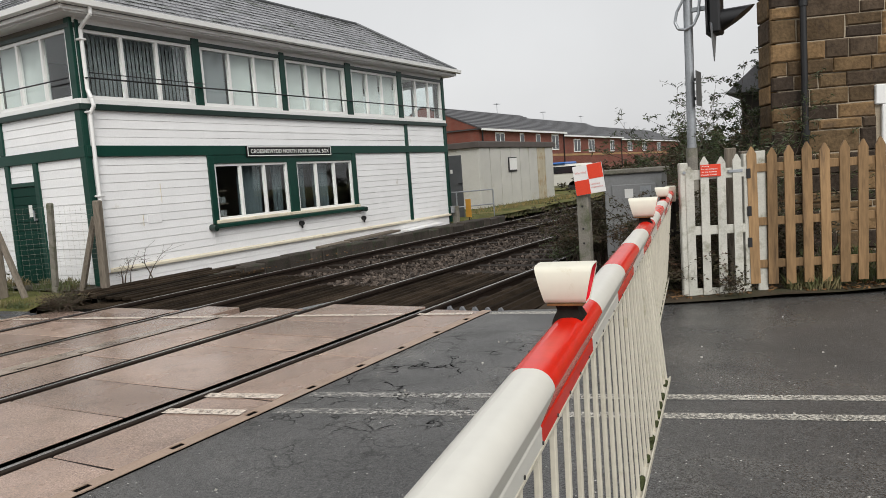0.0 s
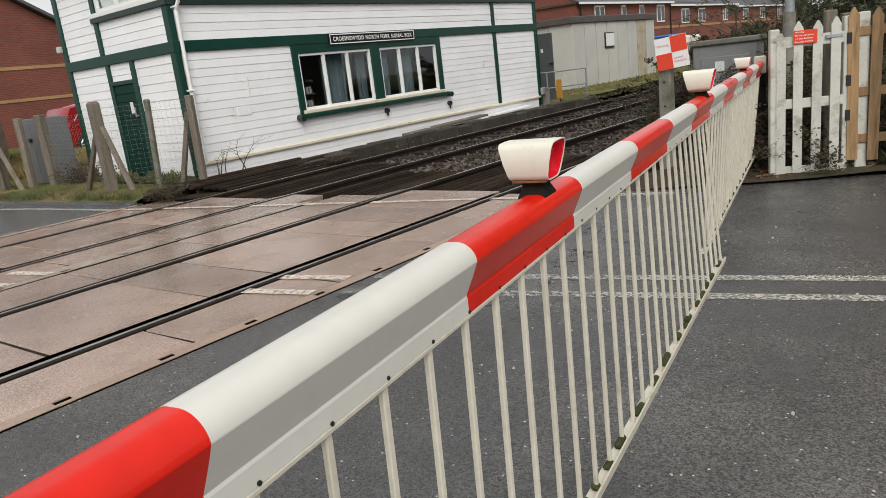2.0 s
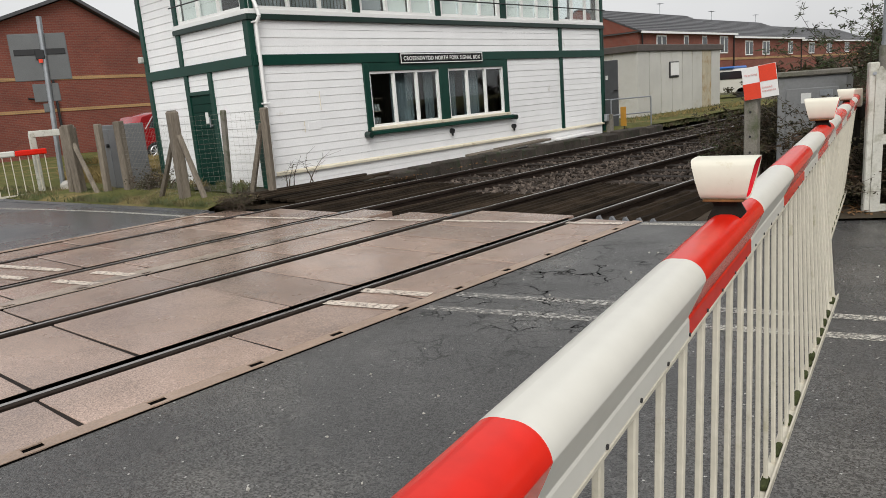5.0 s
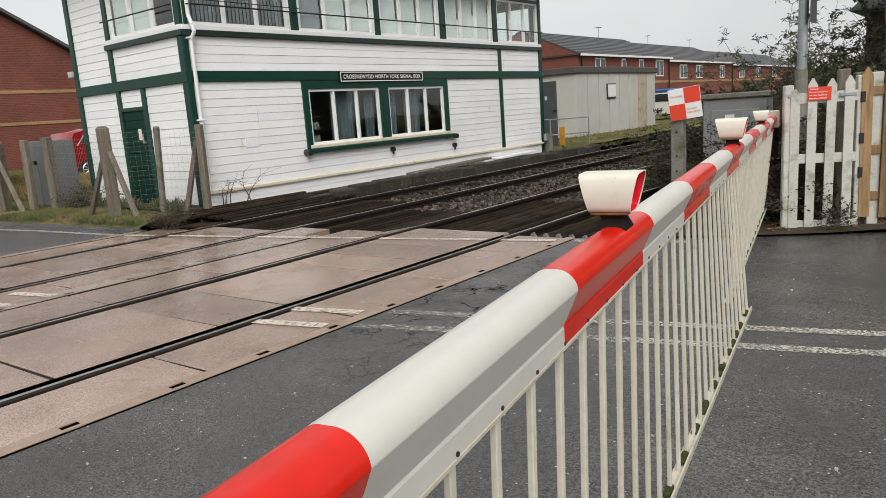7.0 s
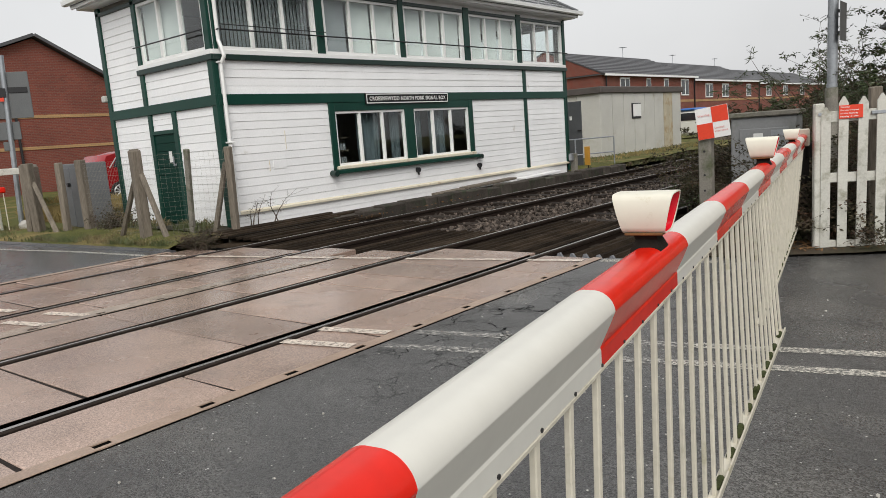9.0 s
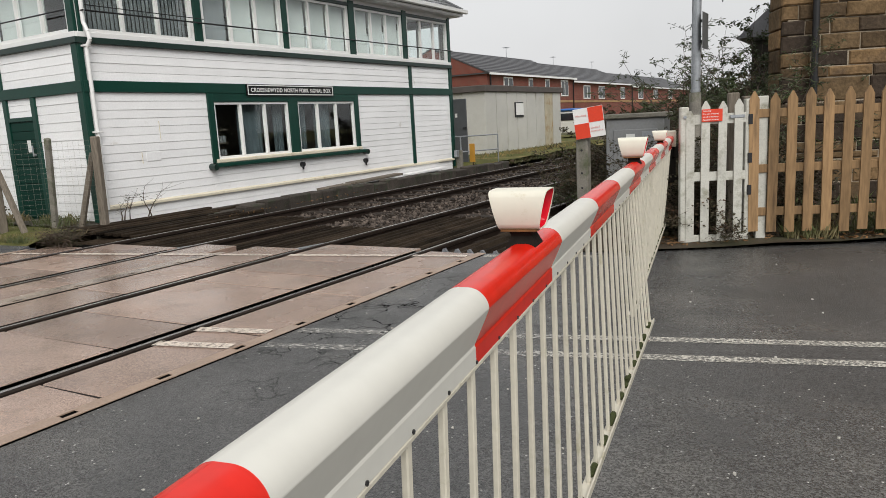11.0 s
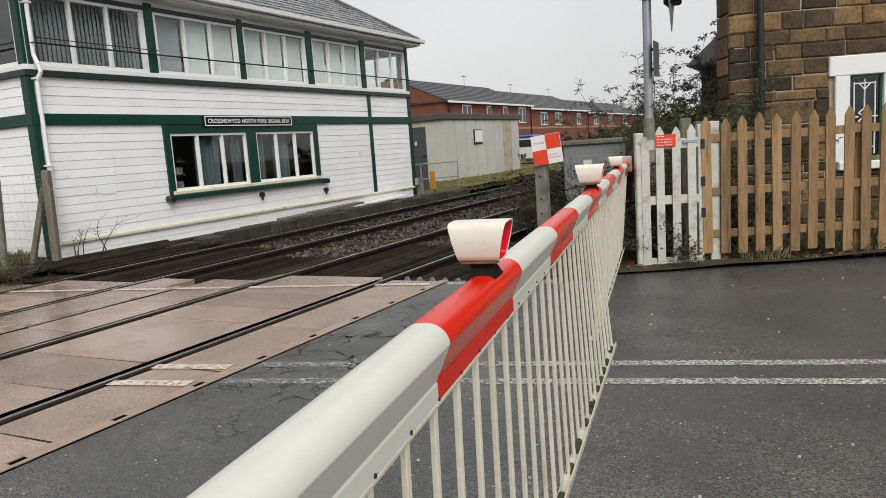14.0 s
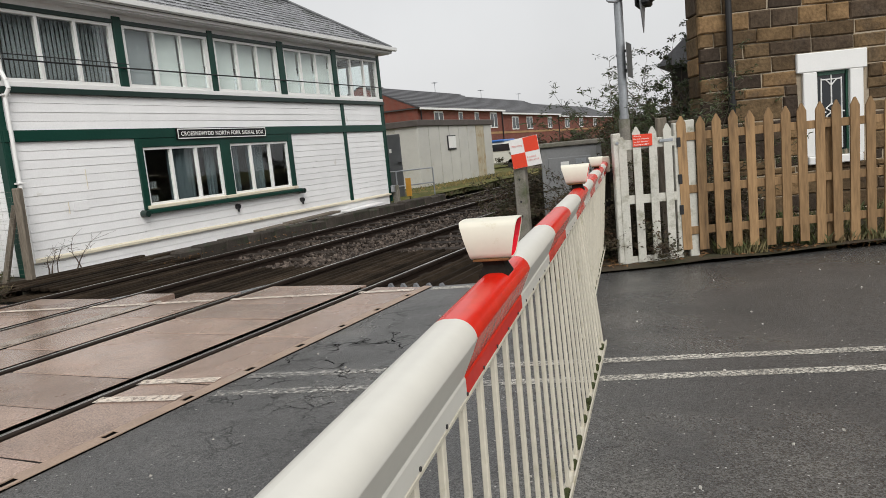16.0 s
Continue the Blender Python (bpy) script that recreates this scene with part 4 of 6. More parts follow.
# added raised panel, in place of a mere outline of board joints
part("service_hatch", Shape(FRONT).box(8.10, 8.38, -0.021, 0, 1.00, 1.15, 0.002), white, box, "small raised white panel standing in for board joints")
for u, z0, z1 in ((8.42, 1.33, 1.66), (8.02, 0.97, 1.16)):
    part("board_joint", Shape(FRONT).box(u - 0.004, u + 0.004, -0.022, 0, z0, z1), cream, box)
# nameplate
plate = part("nameplate", Shape(FRONT).box(10.44, 13.02, -0.085, -0.05, 2.085, 2.30, 0.006), black_paint, box, "black nameplate with white border and lettering")
bd = Shape(FRONT)
for a in ((10.46, 13.0, 2.270, 2.288), (10.46, 13.0, 2.097, 2.115), (10.46, 10.478, 2.115, 2.270), (12.982, 13.0, 2.115, 2.270)):
    bd.box(a[0], a[1], -0.089, -0.083, a[2], a[3])
part("border", bd, sign_white, plate)
letters("CROESNEWYDD NORTH FORK SIGNAL BOX", FRONT @ Matrix.Translation((11.73, -0.0875, 2.192)), 2.38, 0.082, sign_white, plate)
# handrail across the upper windows
hr = Shape().rod((BX + 0.16, 7.25, 3.33), (BX + 0.16, 18.25, 3.33), 0.014, n=6)
hr.rod((BX + 0.16, 7.25, 3.41), (BX + 0.16, 9.5, 3.40), 0.008, n=6)
part("handrail", hr, black, box, "thin black window cleaning rail", True)
for a, b in POSTS:
    part("rail_bracket", Shape().rod((BX + 0.03, (a + b) / 2, 3.33), (BX + 0.17, (a + b) / 2, 3.33), 0.012, n=6), black, box)

# side wall with the door
timber(box, "band", SIDE, BXR - 0.02, BX + 0.035, 2.13, 2.305, 0.055)
timber(box, "dark_rail", SIDE, -8.62, BX + 0.07, 2.86, 2.95, 0.075, darkgreen)
timber(box, "sill_board", SIDE, -8.62, BX + 0.045, 2.95, 3.03, 0.06, upvc)
timber(box, "corner_post", SIDE, -6.345, BX + 0.03, 0.1, 4.25, 0.045)
timber(box, "corner_post", SIDE, BXR - 0.02, BXR + 0.12, 0.1, 4.25, 0.05)
timber(box, "frame_post", SIDE, -8.58, -8.45, 2.305, 4.2, 0.05)
timber(box, "frame_post", SIDE, -8.50, -8.38, 0.1, 2.13, 0.05)
timber(box, "frame_post", SIDE, -7.66, -7.54, 0.1, 2.13, 0.05)
timber(box, "head_rail", SIDE, BXR, BX, 4.10, 4.17, 0.05, darkgreen)
timber(box, "door_head", SIDE, -8.38, -7.66, 1.76, 1.83, 0.05)
boards(side_w, SIDE, BXR + 0.12, -8.50, 0.12, 2.13)
boards(side_w, SIDE, -7.54, -6.345, 0.12, 2.13)
boards(side_w, SIDE, -8.38, -7.66, 1.83, 2.13, 0.10)
boards(side_u, SIDE, -8.45, -6.345, 2.305, 2.86, 0.139)
boards(side_u, SIDE, BXR + 0.12, -8.58, 2.305, 4.10, 0.138)
casement(box, SIDE, -8.45, -6.345, 3.03, 4.10, 3)
door = part("door", Shape(SIDE).box(-8.38, -7.66, -0.02, 0.0, 0.12, 1.76, 0.005), door_green, box, "dark green boarded door, shut")
for k in range(11):
    part("door_board", Shape(SIDE).box(-8.36, -7.68, -0.032, -0.02, 0.15 + 0.145 * k, 0.285 + 0.145 * k, 0.008), door_green, door)
part("door_notice", Shape(SIDE).box(-7.93, -7.83, -0.038, -0.033, 1.25, 1.45), paper, door, "small white notice")
part("door_handle", Shape(SIDE).rod((-7.73, -0.03, 1.2), (-7.73, -0.08, 1.2), 0.02, n=8).rod((-7.73, -0.075, 1.2), (-7.73, -0.075, 1.36), 0.012, n=8), galv, door)
part("side_rail", Shape().rod((-8.5, BY0 - 0.14, 3.33), (BX, BY0 - 0.14, 3.33), 0.012, n=6), black, box)
part("wall_lamp", Shape(SIDE).box(BXR - 0.12, BXR - 0.0, -0.12, 0.0, 2.5, 2.62, 0.015), hut_mat, box, "small grey wall lantern box")
# far end and rear
timber(box, "band", END, -BX, -BXR, 2.13, 2.305, 0.055)
timber(box, "dark_rail", END, -BX, -BXR, 2.86, 2.95, 0.07, darkgreen)
timber(box, "corner_post", END, -BX - 0.05, -BX + 0.12, 0.1, 4.25, 0.05)
casement(box, END, 6.45, 9.5, 3.03, 4.10, 4)
boards(end_w, END, 6.35, 9.95, 0.1, 2.13)
boards(end_w, END, 6.35, 9.95, 2.305, 2.86, 0.139)
casement(box, REAR, -18.0, -15.0, 3.03, 4.10, 4)
# blinds and curtains behind the glass
for n, (a, b) in enumerate(UPPER[:4]):
    if n == 0:
        bl = Shape(FRONT)
        for k in range(26):
            u = a + 0.07 + k * (b - a - 0.14) / 25
            bl.box(u - 0.037, u + 0.037, 0.13, 0.134, 3.08, 4.06, rot=Matrix.Rotation(radians(14), 3, "Z"))
        part("slatted_blind", bl, blind_grey, box, "grey vertical slatted blind")
    else:
        step = (b - a) / 3
        for k in range(3):
            # first light of the second window: grey blind stands in for its darker reflection
            part("roller_blind", Shape(FRONT).box(a + k * step + 0.03, a + (k + 1) * step - 0.03, 0.10, 0.105, 3.06, 4.08), blind_grey if n == 1 and k == 0 else cloth, box, "blind drawn down; the grey one stands in for a reflection")
part("roller_blind", Shape(SIDE).box(-8.42, -7.1, 0.10, 0.105, 3.06, 4.08), cloth, box, "pale blind drawn down; the grey one stands in for a reflection")


def curtain(u0, u1):
    n = 24
    top = [(u0 + (u1 - u0) * i / n, 0.16 + 0.022 * math.sin(i * 1.9) + 0.01 * math.sin(i * 0.7), 1.95) for i in range(n + 1)]
    v = top + [(x + 0.02 * math.sin(i), y + 0.012 * math.sin(i * 2.3), 0.9) for i, (x, y, _) in enumerate(top)]
    part("curtain", Shape(FRONT).put(v, [(i, i + 1, n + 2 + i, n + 1 + i) for i in range(n)]), curtain_mat, box, "grey blue hanging curtain", True)


for a, b in ((10.32, 10.98), (11.30, 11.58), (11.9, 12.3), (12.55, 13.1)):
    curtain(a, b)
sf = Shape(FRONT)
for z in (0.95, 1.2, 1.45):
    sf.box(9.65, 10.25, 0.35, 0.6, z, z + 0.02)
shelf = part("shelf", sf, oldwood, box, "shelf with papers inside the window")
for k in range(7):
    for z in (0.97, 1.22):
        part("paper_file", Shape(FRONT).box(9.68 + 0.08 * k, 9.74 + 0.08 * k, 0.40, 0.58, z, z + 0.11 + 0.05 * random.random()), blind_grey, shelf)

# roof: hipped, with eaves, gutter and courses of slates
EX0, EX1, EY0, EY1, EZ = BXR - 0.33, BX + 0.33, BY0 - 0.36, BY1 + 0.36, 4.44
RZ, RX, RY0, RY1 = 5.86, -8.10, 8.9, 17.0
core = Shape().put([(EX0, EY0, EZ), (EX1, EY0, EZ), (EX1, EY1, EZ), (EX0, EY1, EZ), (RX, RY0, RZ), (RX, RY1, RZ), (EX0, EY0, EZ - 0.1), (EX1, EY0, EZ - 0.1), (EX1, EY1, EZ - 0.1), (EX0, EY1, EZ - 0.1)],
                   [(0, 1, 4), (1, 2, 5, 4), (2, 3, 5), (3, 0, 4, 5), (0, 6, 7, 1), (1, 7, 8, 2), (2, 8, 9, 3), (3, 9, 6, 0), (6, 9, 8, 7)])
roof = part("roof", core, slate, box, "hipped roof of wet grey slates")
sv, sf_ = [], []


def slates(a, b, c, d, rows, w):
    """Slates on a slope: eaves corner a to b, ridge end c (over a) to d (over b)."""
    a, b, c, d = map(Vector, (a, b, c, d))
    nrm = (b - a).cross(c - a).normalized()
    if nrm.z < 0:
        nrm = -nrm
    for r in range(rows):
        l0, r0 = a.lerp(c, r / rows), b.lerp(d, r / rows)
        l1, r1 = a.lerp(c, min(1, (r + 1.12) / rows)), b.lerp(d, min(1, (r + 1.12) / rows))
        n = max(1, int((r0 - l0).length / w))
        for k in range(n):
            f0, f1 = (k + (0.5 if r % 2 else 0)) / n, (k + 0.97 + (0.5 if r % 2 else 0)) / n
            f0, f1 = min(f0, 1), min(f1, 1)
            up = nrm * (0.016 + random.uniform(0, 0.007))
            q = [l0.lerp(r0, f0) + up, l0.lerp(r0, f1) + up, l1.lerp(r1, f1) + nrm * 0.004, l1.lerp(r1, f0) + nrm * 0.004]
            low = [p - nrm * 0.012 for p in q[:2]]
            i = len(sv)
            sv.extend(tuple(p) for p in q + low)
            sf_.extend([(i, i + 1, i + 2, i + 3), (i, i + 4, i + 5, i + 1)])


slates((EX1, EY0, EZ), (EX1, EY1, EZ), (RX, RY0, RZ), (RX, RY1, RZ), 13, 0.27)
slates((EX0, EY0, EZ), (EX1, EY0, EZ), (RX, RY0, RZ), (RX, RY0, RZ), 13, 0.27)
slates((EX1, EY1, EZ), (EX0, EY1, EZ), (RX, RY1, RZ), (RX, RY1, RZ), 13, 0.27)
slate_rnd = wet(M("split_grey_slate", (0.20, 0.20, 0.21), 0.33, var=0.7, scale=4.5, fine=14, bump=0.12, stain=(0.09, 0.10, 0.08), stain_scale=1.6, stain_at=0.52), 0.12, 0.5, 3.0)
so = under(new("slate_covering", fast_mesh("slate_covering", sv, sf_, slate_rnd)), roof)
so["kind"] = "stuff"
for p0, p1 in (((RX, RY0, RZ), (RX, RY1, RZ)), ((EX1, EY1, EZ), (RX, RY1, RZ)), ((EX1, EY0, EZ), (RX, RY0, RZ)), ((EX0, EY1, EZ), (RX, RY1, RZ))):
    part("ridge_roll", Shape().rod(Vector(p0) + Vector((0, 0, 0.02)), Vector(p1) + Vector((0, 0, 0.02)), 0.045, n=8), lead, roof, "dark lead ridge roll", True)
gut = [(0.0, 0.0), (0.0, -0.05), (0.02, -0.09), (0.07, -0.10), (0.12, -0.08), (0.13, 0.0), (0.118, 0.0), (0.108, -0.07), (0.065, -0.085), (0.028, -0.075), (0.012, -0.04), (0.012, 0.0)]
part("gutter", Shape(Matrix.Translation((EX1 - 0.01, 0, EZ))).prism(gut, EY0 - 0.1, EY1 + 0.1), upvc, box, "white plastic gutter", True)
gs = Shape(Matrix.Translation((0, EY0 + 0.01, EZ)) @ Matrix.Rotation(radians(-90), 4, "Z")).prism(gut, EX0 - 0.1, EX1 + 0.1)
part("gutter", gs, upvc, box, "white plastic gutter", True)
part("eaves_board", Shape().box(EX1 - 0.04, EX1 - 0.01, EY0, EY1, EZ - 0.16, EZ, 0.004), upvc, box)
part("eaves_board", Shape().box(EX0, EX1, EY0 + 0.01, EY0 + 0.04, EZ - 0.16, EZ, 0.004), upvc, box)
dp = [(EX1 + 0.05, 7.24, 4.38), (EX1 + 0.04, 7.24, 4.25), (BX + 0.1, 7.23, 4.08), (BX + 0.1, 7.23, 3.16), (BX + 0.16, 7.24, 3.02), (BX + 0.18, 7.25, 2.90), (BX + 0.10, 7.225, 2.78), (BX + 0.09, 7.225, 0.3)]
part("downpipe", Shape().tube(dp, 0.032, 10), upvc, box, "white plastic downpipe", True)
for z in (3.9, 2.8, 1.5):
    part("pipe_clip", Shape().box(BX + 0.04, BX + 0.14, 7.17, 7.29, z, z + 0.03, 0.006), upvc, box)

# platform edge in front of the box
plat = thing("platform_edge", (-5.5, 13, 0), "dark crumbling stone and timber edge below the signal box", "platform edge", kind="structure")
part("fill", Shape().slab([(BX - 0.1, 7.0), (-5.55, 6.6), (-5.42, 9.5), (-5.5, 20), (BX - 0.1, 20)], -0.2, 0.045), stone_base, plat)
y = 9.3
while y < 19.6:
    w = random.uniform(0.35, 0.8)
    h = 0.12 + random.uniform(-0.03, 0.04)
    part("edge_stone", Shape().box(-5.56 + random.uniform(-0.03, 0.03), -5.28, y, y + w - 0.015, -0.2, h, 0.025, Matrix.Rotation(random.uniform(-0.05, 0.05), 3, "Z")), stone_base, plat)
    y += w
for k in range(9):
    part("plank", Shape().box(-5.95 + 0.11 * k - 0.05, -5.95 + 0.11 * k + 0.05, 6.35 + 0.06 * k, 9.0 + random.uniform(-0.5, 0.6), 0.07 - 0.016 * k, 0.12 - 0.016 * k + random.uniform(-0.01, 0.01), 0.01), guard_mat, plat)
for a, b, zz in ((13.2, 15.2, 0.16), (12.2, 13.1, 0.12), (15.6, 17.4, 0.15)):
    part("loose_plank", Shape().box(-6.16, -5.9, a, b, zz - 0.05, zz, 0.006, Matrix.Rotation(0.02, 3, "X")), oldwood if a < 15 else white, plat)

# ---- the barrier beside the camera ----
BD = Vector((-0.190, 1.0, 0.0)).normalized()


def boom_x(y):
    return 3.645 - 0.190 * (y - 1.37)


BOOM = Matrix(((-BD.y * -1, BD.x, 0, 0), (BD.x * -1, BD.y, 0, 0), (0, 0, 1, 0), (0, 0, 0, 1)))


def boom_at(y, z=0.0):
    """Axes on the boom at y: x across towards the road side, y along it, z up."""
    return Matrix.Translation((boom_x(y), y, z)) @ BOOM


prof_r = [(0.0165 + 0.036 * math.sin(radians(a)), 1.083 + 0.036 * math.cos(radians(a))) for a in range(0, 85, 6)]
left_side = [(0.020 - x, z) for x, z in prof_r[::-1][:-1]]
prof_r += [(0.0522, 1.0850), (0.0435, 1.0640), (0.0245, 1.0225), (0.0262, 1.0180), (0.0262, 0.9895)]
boom_sec = prof_r + [(0.000, 0.9895), (-0.0225, 1.040)] + left_side
barrier = thing("crossing_barrier", (2.25, 8.15, 0.0), "lowered red and white striped crossing barrier with hanging skirt", "barrier")
cuts = [-0.45] + [0.161 + 0.604 * k for k in range(13)] + [8.02]
for k, (a, b) in enumerate(zip(cuts, cuts[1:])):
    seg = Shape(boom_at(a)).prism(boom_sec, 0.0, (b - a) / BD.y)
    part("boom_band", seg, boom_white if k % 2 == 0 else boom_red, barrier, "white painted band" if k % 2 == 0 else "red reflective band", 7.5)
part("boom_foot", Shape(boom_at(-0.4)).box(-0.001, 0.0270, 0, 8.42 / BD.y, 0.980, 0.9890, 0.002), skirt_mat, barrier, "white skirt mounting rail")


def skirt(y0, y1, swing0, swing1, z_foot):
    """Upright bars between the boom and a foot rail that hangs a little out of line."""
    s = Shape()
    n = int((y1 - y0) / 0.131)
    for k in range(n + 1):
        yy = y0 + (y1 - y0) * k / n
        f = (yy - y0) / (y1 - y0)
        dx = swing0 + (swing1 - swing0) * f
        top, low = Vector((boom_x(yy) + 0.017, yy, 0.981)), Vector((boom_x(yy) + 0.012 + dx, yy, z_foot))
        w = low - top
        m = Matrix.Translation((top + low) / 2) @ w.to_track_quat("Z", "Y").to_matrix().to_4x4()
        part("skirt_bar", Shape(m).box(-0.0062, 0.0062, -0.0060, 0.0060, -w.length / 2, w.length / 2, 0.002), skirt_mat, barrier)
        part("bolt", Shape(boom_at(yy)).rod((0.022, 0, 0.9930), (0.0285, 0, 0.9930), 0.0034, n=6), black, barrier)
    a, b = Vector((boom_x(y0) + 0.012 + swing0, y0 - 0.03, z_foot)), Vector((boom_x(y1) + 0.012 + swing1, y1 + 0.03, z_foot))
    d = b - a
    m = Matrix.Translation(a) @ Matrix.Rotation(math.atan2(-d.x, d.y), 4, "Z")
    rail_ob = part("foot_rail", Shape(m).box(-0.018, 0.018, 0, d.length, -0.004, 0.002, 0.001).box(0.012, 0.018, 0, d.length, -0.012, 0.014, 0.001), skirt_mat, barrier, "white painted angle foot rail")
    tuft = Shape(m)
    for k in range(n):
        at = (k + 0.5 + random.uniform(-0.45, 0.45)) * d.length / (n + 1)
        tuft.box(-0.012, 0.010, at, at + random.uniform(0.02, 0.09), 0.001, random.uniform(0.010, 0.028), 0.006)
    part("moss", tuft, moss, rail_ob, "dark green moss in the foot rail")["kind"] = "stuff"


skirt(0.17, 4.30, -0.047, 0.071, 0.210)
skirt(4.45, 7.9, -0.04, -0.06, 0.205)


def hood_ring(u_of, n=20):
    """A rounded box of a hood, cut slantwise: u_of gives the cut's place for each height."""
    ring = []
    for i in range(n):
        a = 2 * math.pi * i / n
        c, s = math.cos(a), math.sin(a)
        v = 0.050 * math.copysign(abs(c) ** 0.42, c)
        z = 0.043 * math.copysign(abs(s) ** 0.36, s)
        v *= 1.0 - 0.16 * (1 if z < 0 else 0) * (-z / 0.043)
        ring.append((u_of(z), v, z))
    return ring


lamps = ((1.79, 1.0), (4.22, 1.22), (6.45, 0.95))
for yy, size in lamps:
    m = boom_at(yy, 1.191 + 0.07 * (size - 1) - (0.010 if yy > 4 else 0.0)) @ Matrix.Translation((0.006, 0, 0)) @ Matrix.Diagonal((size * 0.9, size, size, 1))
    rings = [hood_ring(lambda z: -0.058 - 0.26 * z), hood_ring(lambda z: -0.061 - 0.26 * z), hood_ring(lambda z: 0.057 + 0.25 * z)]
    rings[0] = [(p[0], p[1] * 0.85, p[2] * 0.85) for p in rings[0]]
    rings[0] = [(p[0] - 0.004, p[1], p[2]) for p in rings[0]]
    outer = hood_ring(lambda z: 0.057 + 0.25 * z)
    inner_ring = [(p[0], p[1] * 0.95, p[2] * 0.95) for p in outer]
    deep = [(p[0] - 0.035, p[1] * 0.90, p[2] * 0.90) for p in outer]
    hood = part("lamp", Shape(m).loft([rings[0], rings[1], rings[2], inner_ring, deep], True), lamp_white, barrier, "white hooded barrier lamp", True)
    part("lens", Shape(m).loft([[(p[0] - 0.030, p[1] * 0.87, p[2] * 0.87) for p in outer], [(p[0] - 0.002, p[1] * 0.935, p[2] * 0.935) for p in outer]], False), lens_red, hood, "red inner hood and lens", True)
    part("lens_face", Shape(m).loft([[(p[0] - 0.030, p[1] * 0.83, p[2] * 0.83) for p in outer], [(p[0] - 0.022, p[1] * 0.5, p[2] * 0.5) for p in outer]]), lens_red, hood, smooth=True)
    part("rust_rim", Shape(m).box(-0.046, 0.042, -0.040, 0.040, -0.0455, -0.0405, 0.001), rust, hood, "rusty base rim")
    part("bracket", Shape(m).loft([[(-0.030, -0.03, -0.040), (0.026, -0.03, -0.040), (0.026, 0.03, -0.040), (-0.030, 0.03, -0.040)], [(-0.024, -0.026, -0.056), (0.026, -0.026, -0.056), (0.026, 0.026, -0.056), (-0.024, 0.026, -0.056)],
                                   [(-0.034, -0.036, -0.076), (0.036, -0.036, -0.076), (0.036, 0.036, -0.076), (-0.034, 0.036, -0.076)], [(-0.040, -0.038, -0.098), (0.036, -0.038, -0.090), (0.036, 0.038, -0.090), (-0.040, 0.038, -0.098)]]), matt_black, hood, "black rubber lamp bracket")
part("boom_cap", Shape(boom_at(8.0)).box(-0.04, 0.07, 0.0, 0.05, 1.00, 1.17, 0.01), skirt_mat, barrier)
mach = thing("barrier_machine", (2.34, 8.35, 0), "dark grey steel barrier machine at the roadside", "barrier machine")
part("housing", Shape().box(2.14, 2.36, 8.35, 8.7, -0.05, 0.66, 0.02), matt_black, mach)
part("counterweight", Shape().box(2.31, 2.40, 8.05, 8.25, 0.62, 1.05, 0.015), matt_black, mach, "black counterweight arm")
part("side_arm", Shape().box(2.36, 2.43, 8.1, 8.5, 0.88, 1.02, 0.01), matt_black, mach)

# ---- white gate, brown fence ----
FD = Vector((0.907, 0.42, 0)).normalized()
FO = Vector((2.58, 7.85, 0))
FENCE = Matrix(((FD.x, -FD.y, 0, FO.x), (FD.y, FD.x, 0, FO.y), (0, 0, 1, 0), (0, 0, 0, 1)))


def picket_mesh(name, w, h, mat, tip=0.05, t=0.019):
    return Shape().prism([(-w / 2, 0), (w / 2, 0), (w / 2, h - tip), (0.006, h), (-0.006, h), (-w / 2, h - tip)], -t, 0).mesh(name, mat)


gate = thing("white_gate", FO, "old white picket gate with flaking mossy paint", "gate")
part("gate_post", Shape(FENCE).box(-0.055, 0.03, -0.04, 0.05, -0.05, 1.40, 0.01), gate_white, gate)
pm = picket_mesh("gate_picket", 0.082, 1.0, gate_white, 0.045)
for s, top in ((0.04, 1.36), (0.185, 1.45), (0.345, 1.44), (0.505, 1.455)):
    piece("gate_picket", pm, gate, FENCE @ Matrix.Translation((s, -0.03, 0.03)) @ Matrix.Rotation(random.uniform(-0.008, 0.008), 4, "Y") @ Matrix.Diagonal((1, 1, top - 0.03, 1)))
for z, hh in ((1.27, 0.10), (0.70, 0.09), (0.06, 0.08)):
    part("gate_rail", Shape(FENCE).box(-0.03, 0.60, -0.028, 0.015, z - hh / 2, z + hh / 2, 0.004), gate_white, gate)
part("gate_post", Shape(FENCE).box(0.575, 0.625, -0.03, 0.06, 0.0, 1.45, 0.006), gate_white, gate)
part("gate_post", Shape(FENCE).box(0.70, 0.80, -0.005, 0.08, 0.0, 1.47, 0.008), gate_white, gate, "wide white gate post")
for z in (0.50, 0.82, 1.2):
    part("hinge", Shape(FENCE).box(0.60, 0.64, -0.045, -0.02, z, z + 0.10, 0.004), black, gate, "black gate hinge")
part("latch", Shape(FENCE).box(0.42, 0.56, -0.055, -0.03, 1.27, 1.30, 0.003), galv, gate)
part("bolt_plate", Shape(FENCE).rod((-0.012, -0.045, 1.30), (-0.012, -0.05, 1.30), 0.016, n=12), galv, gate)

notice = thing("trespass_notice", FENCE @ Vector((0.24, -0.05, 1.24)), "small red enamel trespass warning sign with white words", "sign")
part("plate", Shape(FENCE).box(0.145, 0.345, -0.062, -0.052, 1.245, 1.368, 0.003), warn_red, notice)
for k, (txt, w) in enumerate((("Warning", 0.075), ("Do not trespass", 0.155), ("on the Railway", 0.15), ("Penalty £1000", 0.15))):
    letters(txt, FENCE @ Matrix.Translation((0.155 + w / 2, -0.063, 1.350 - 0.029 * k)), w, 0.017, warn_white, notice)

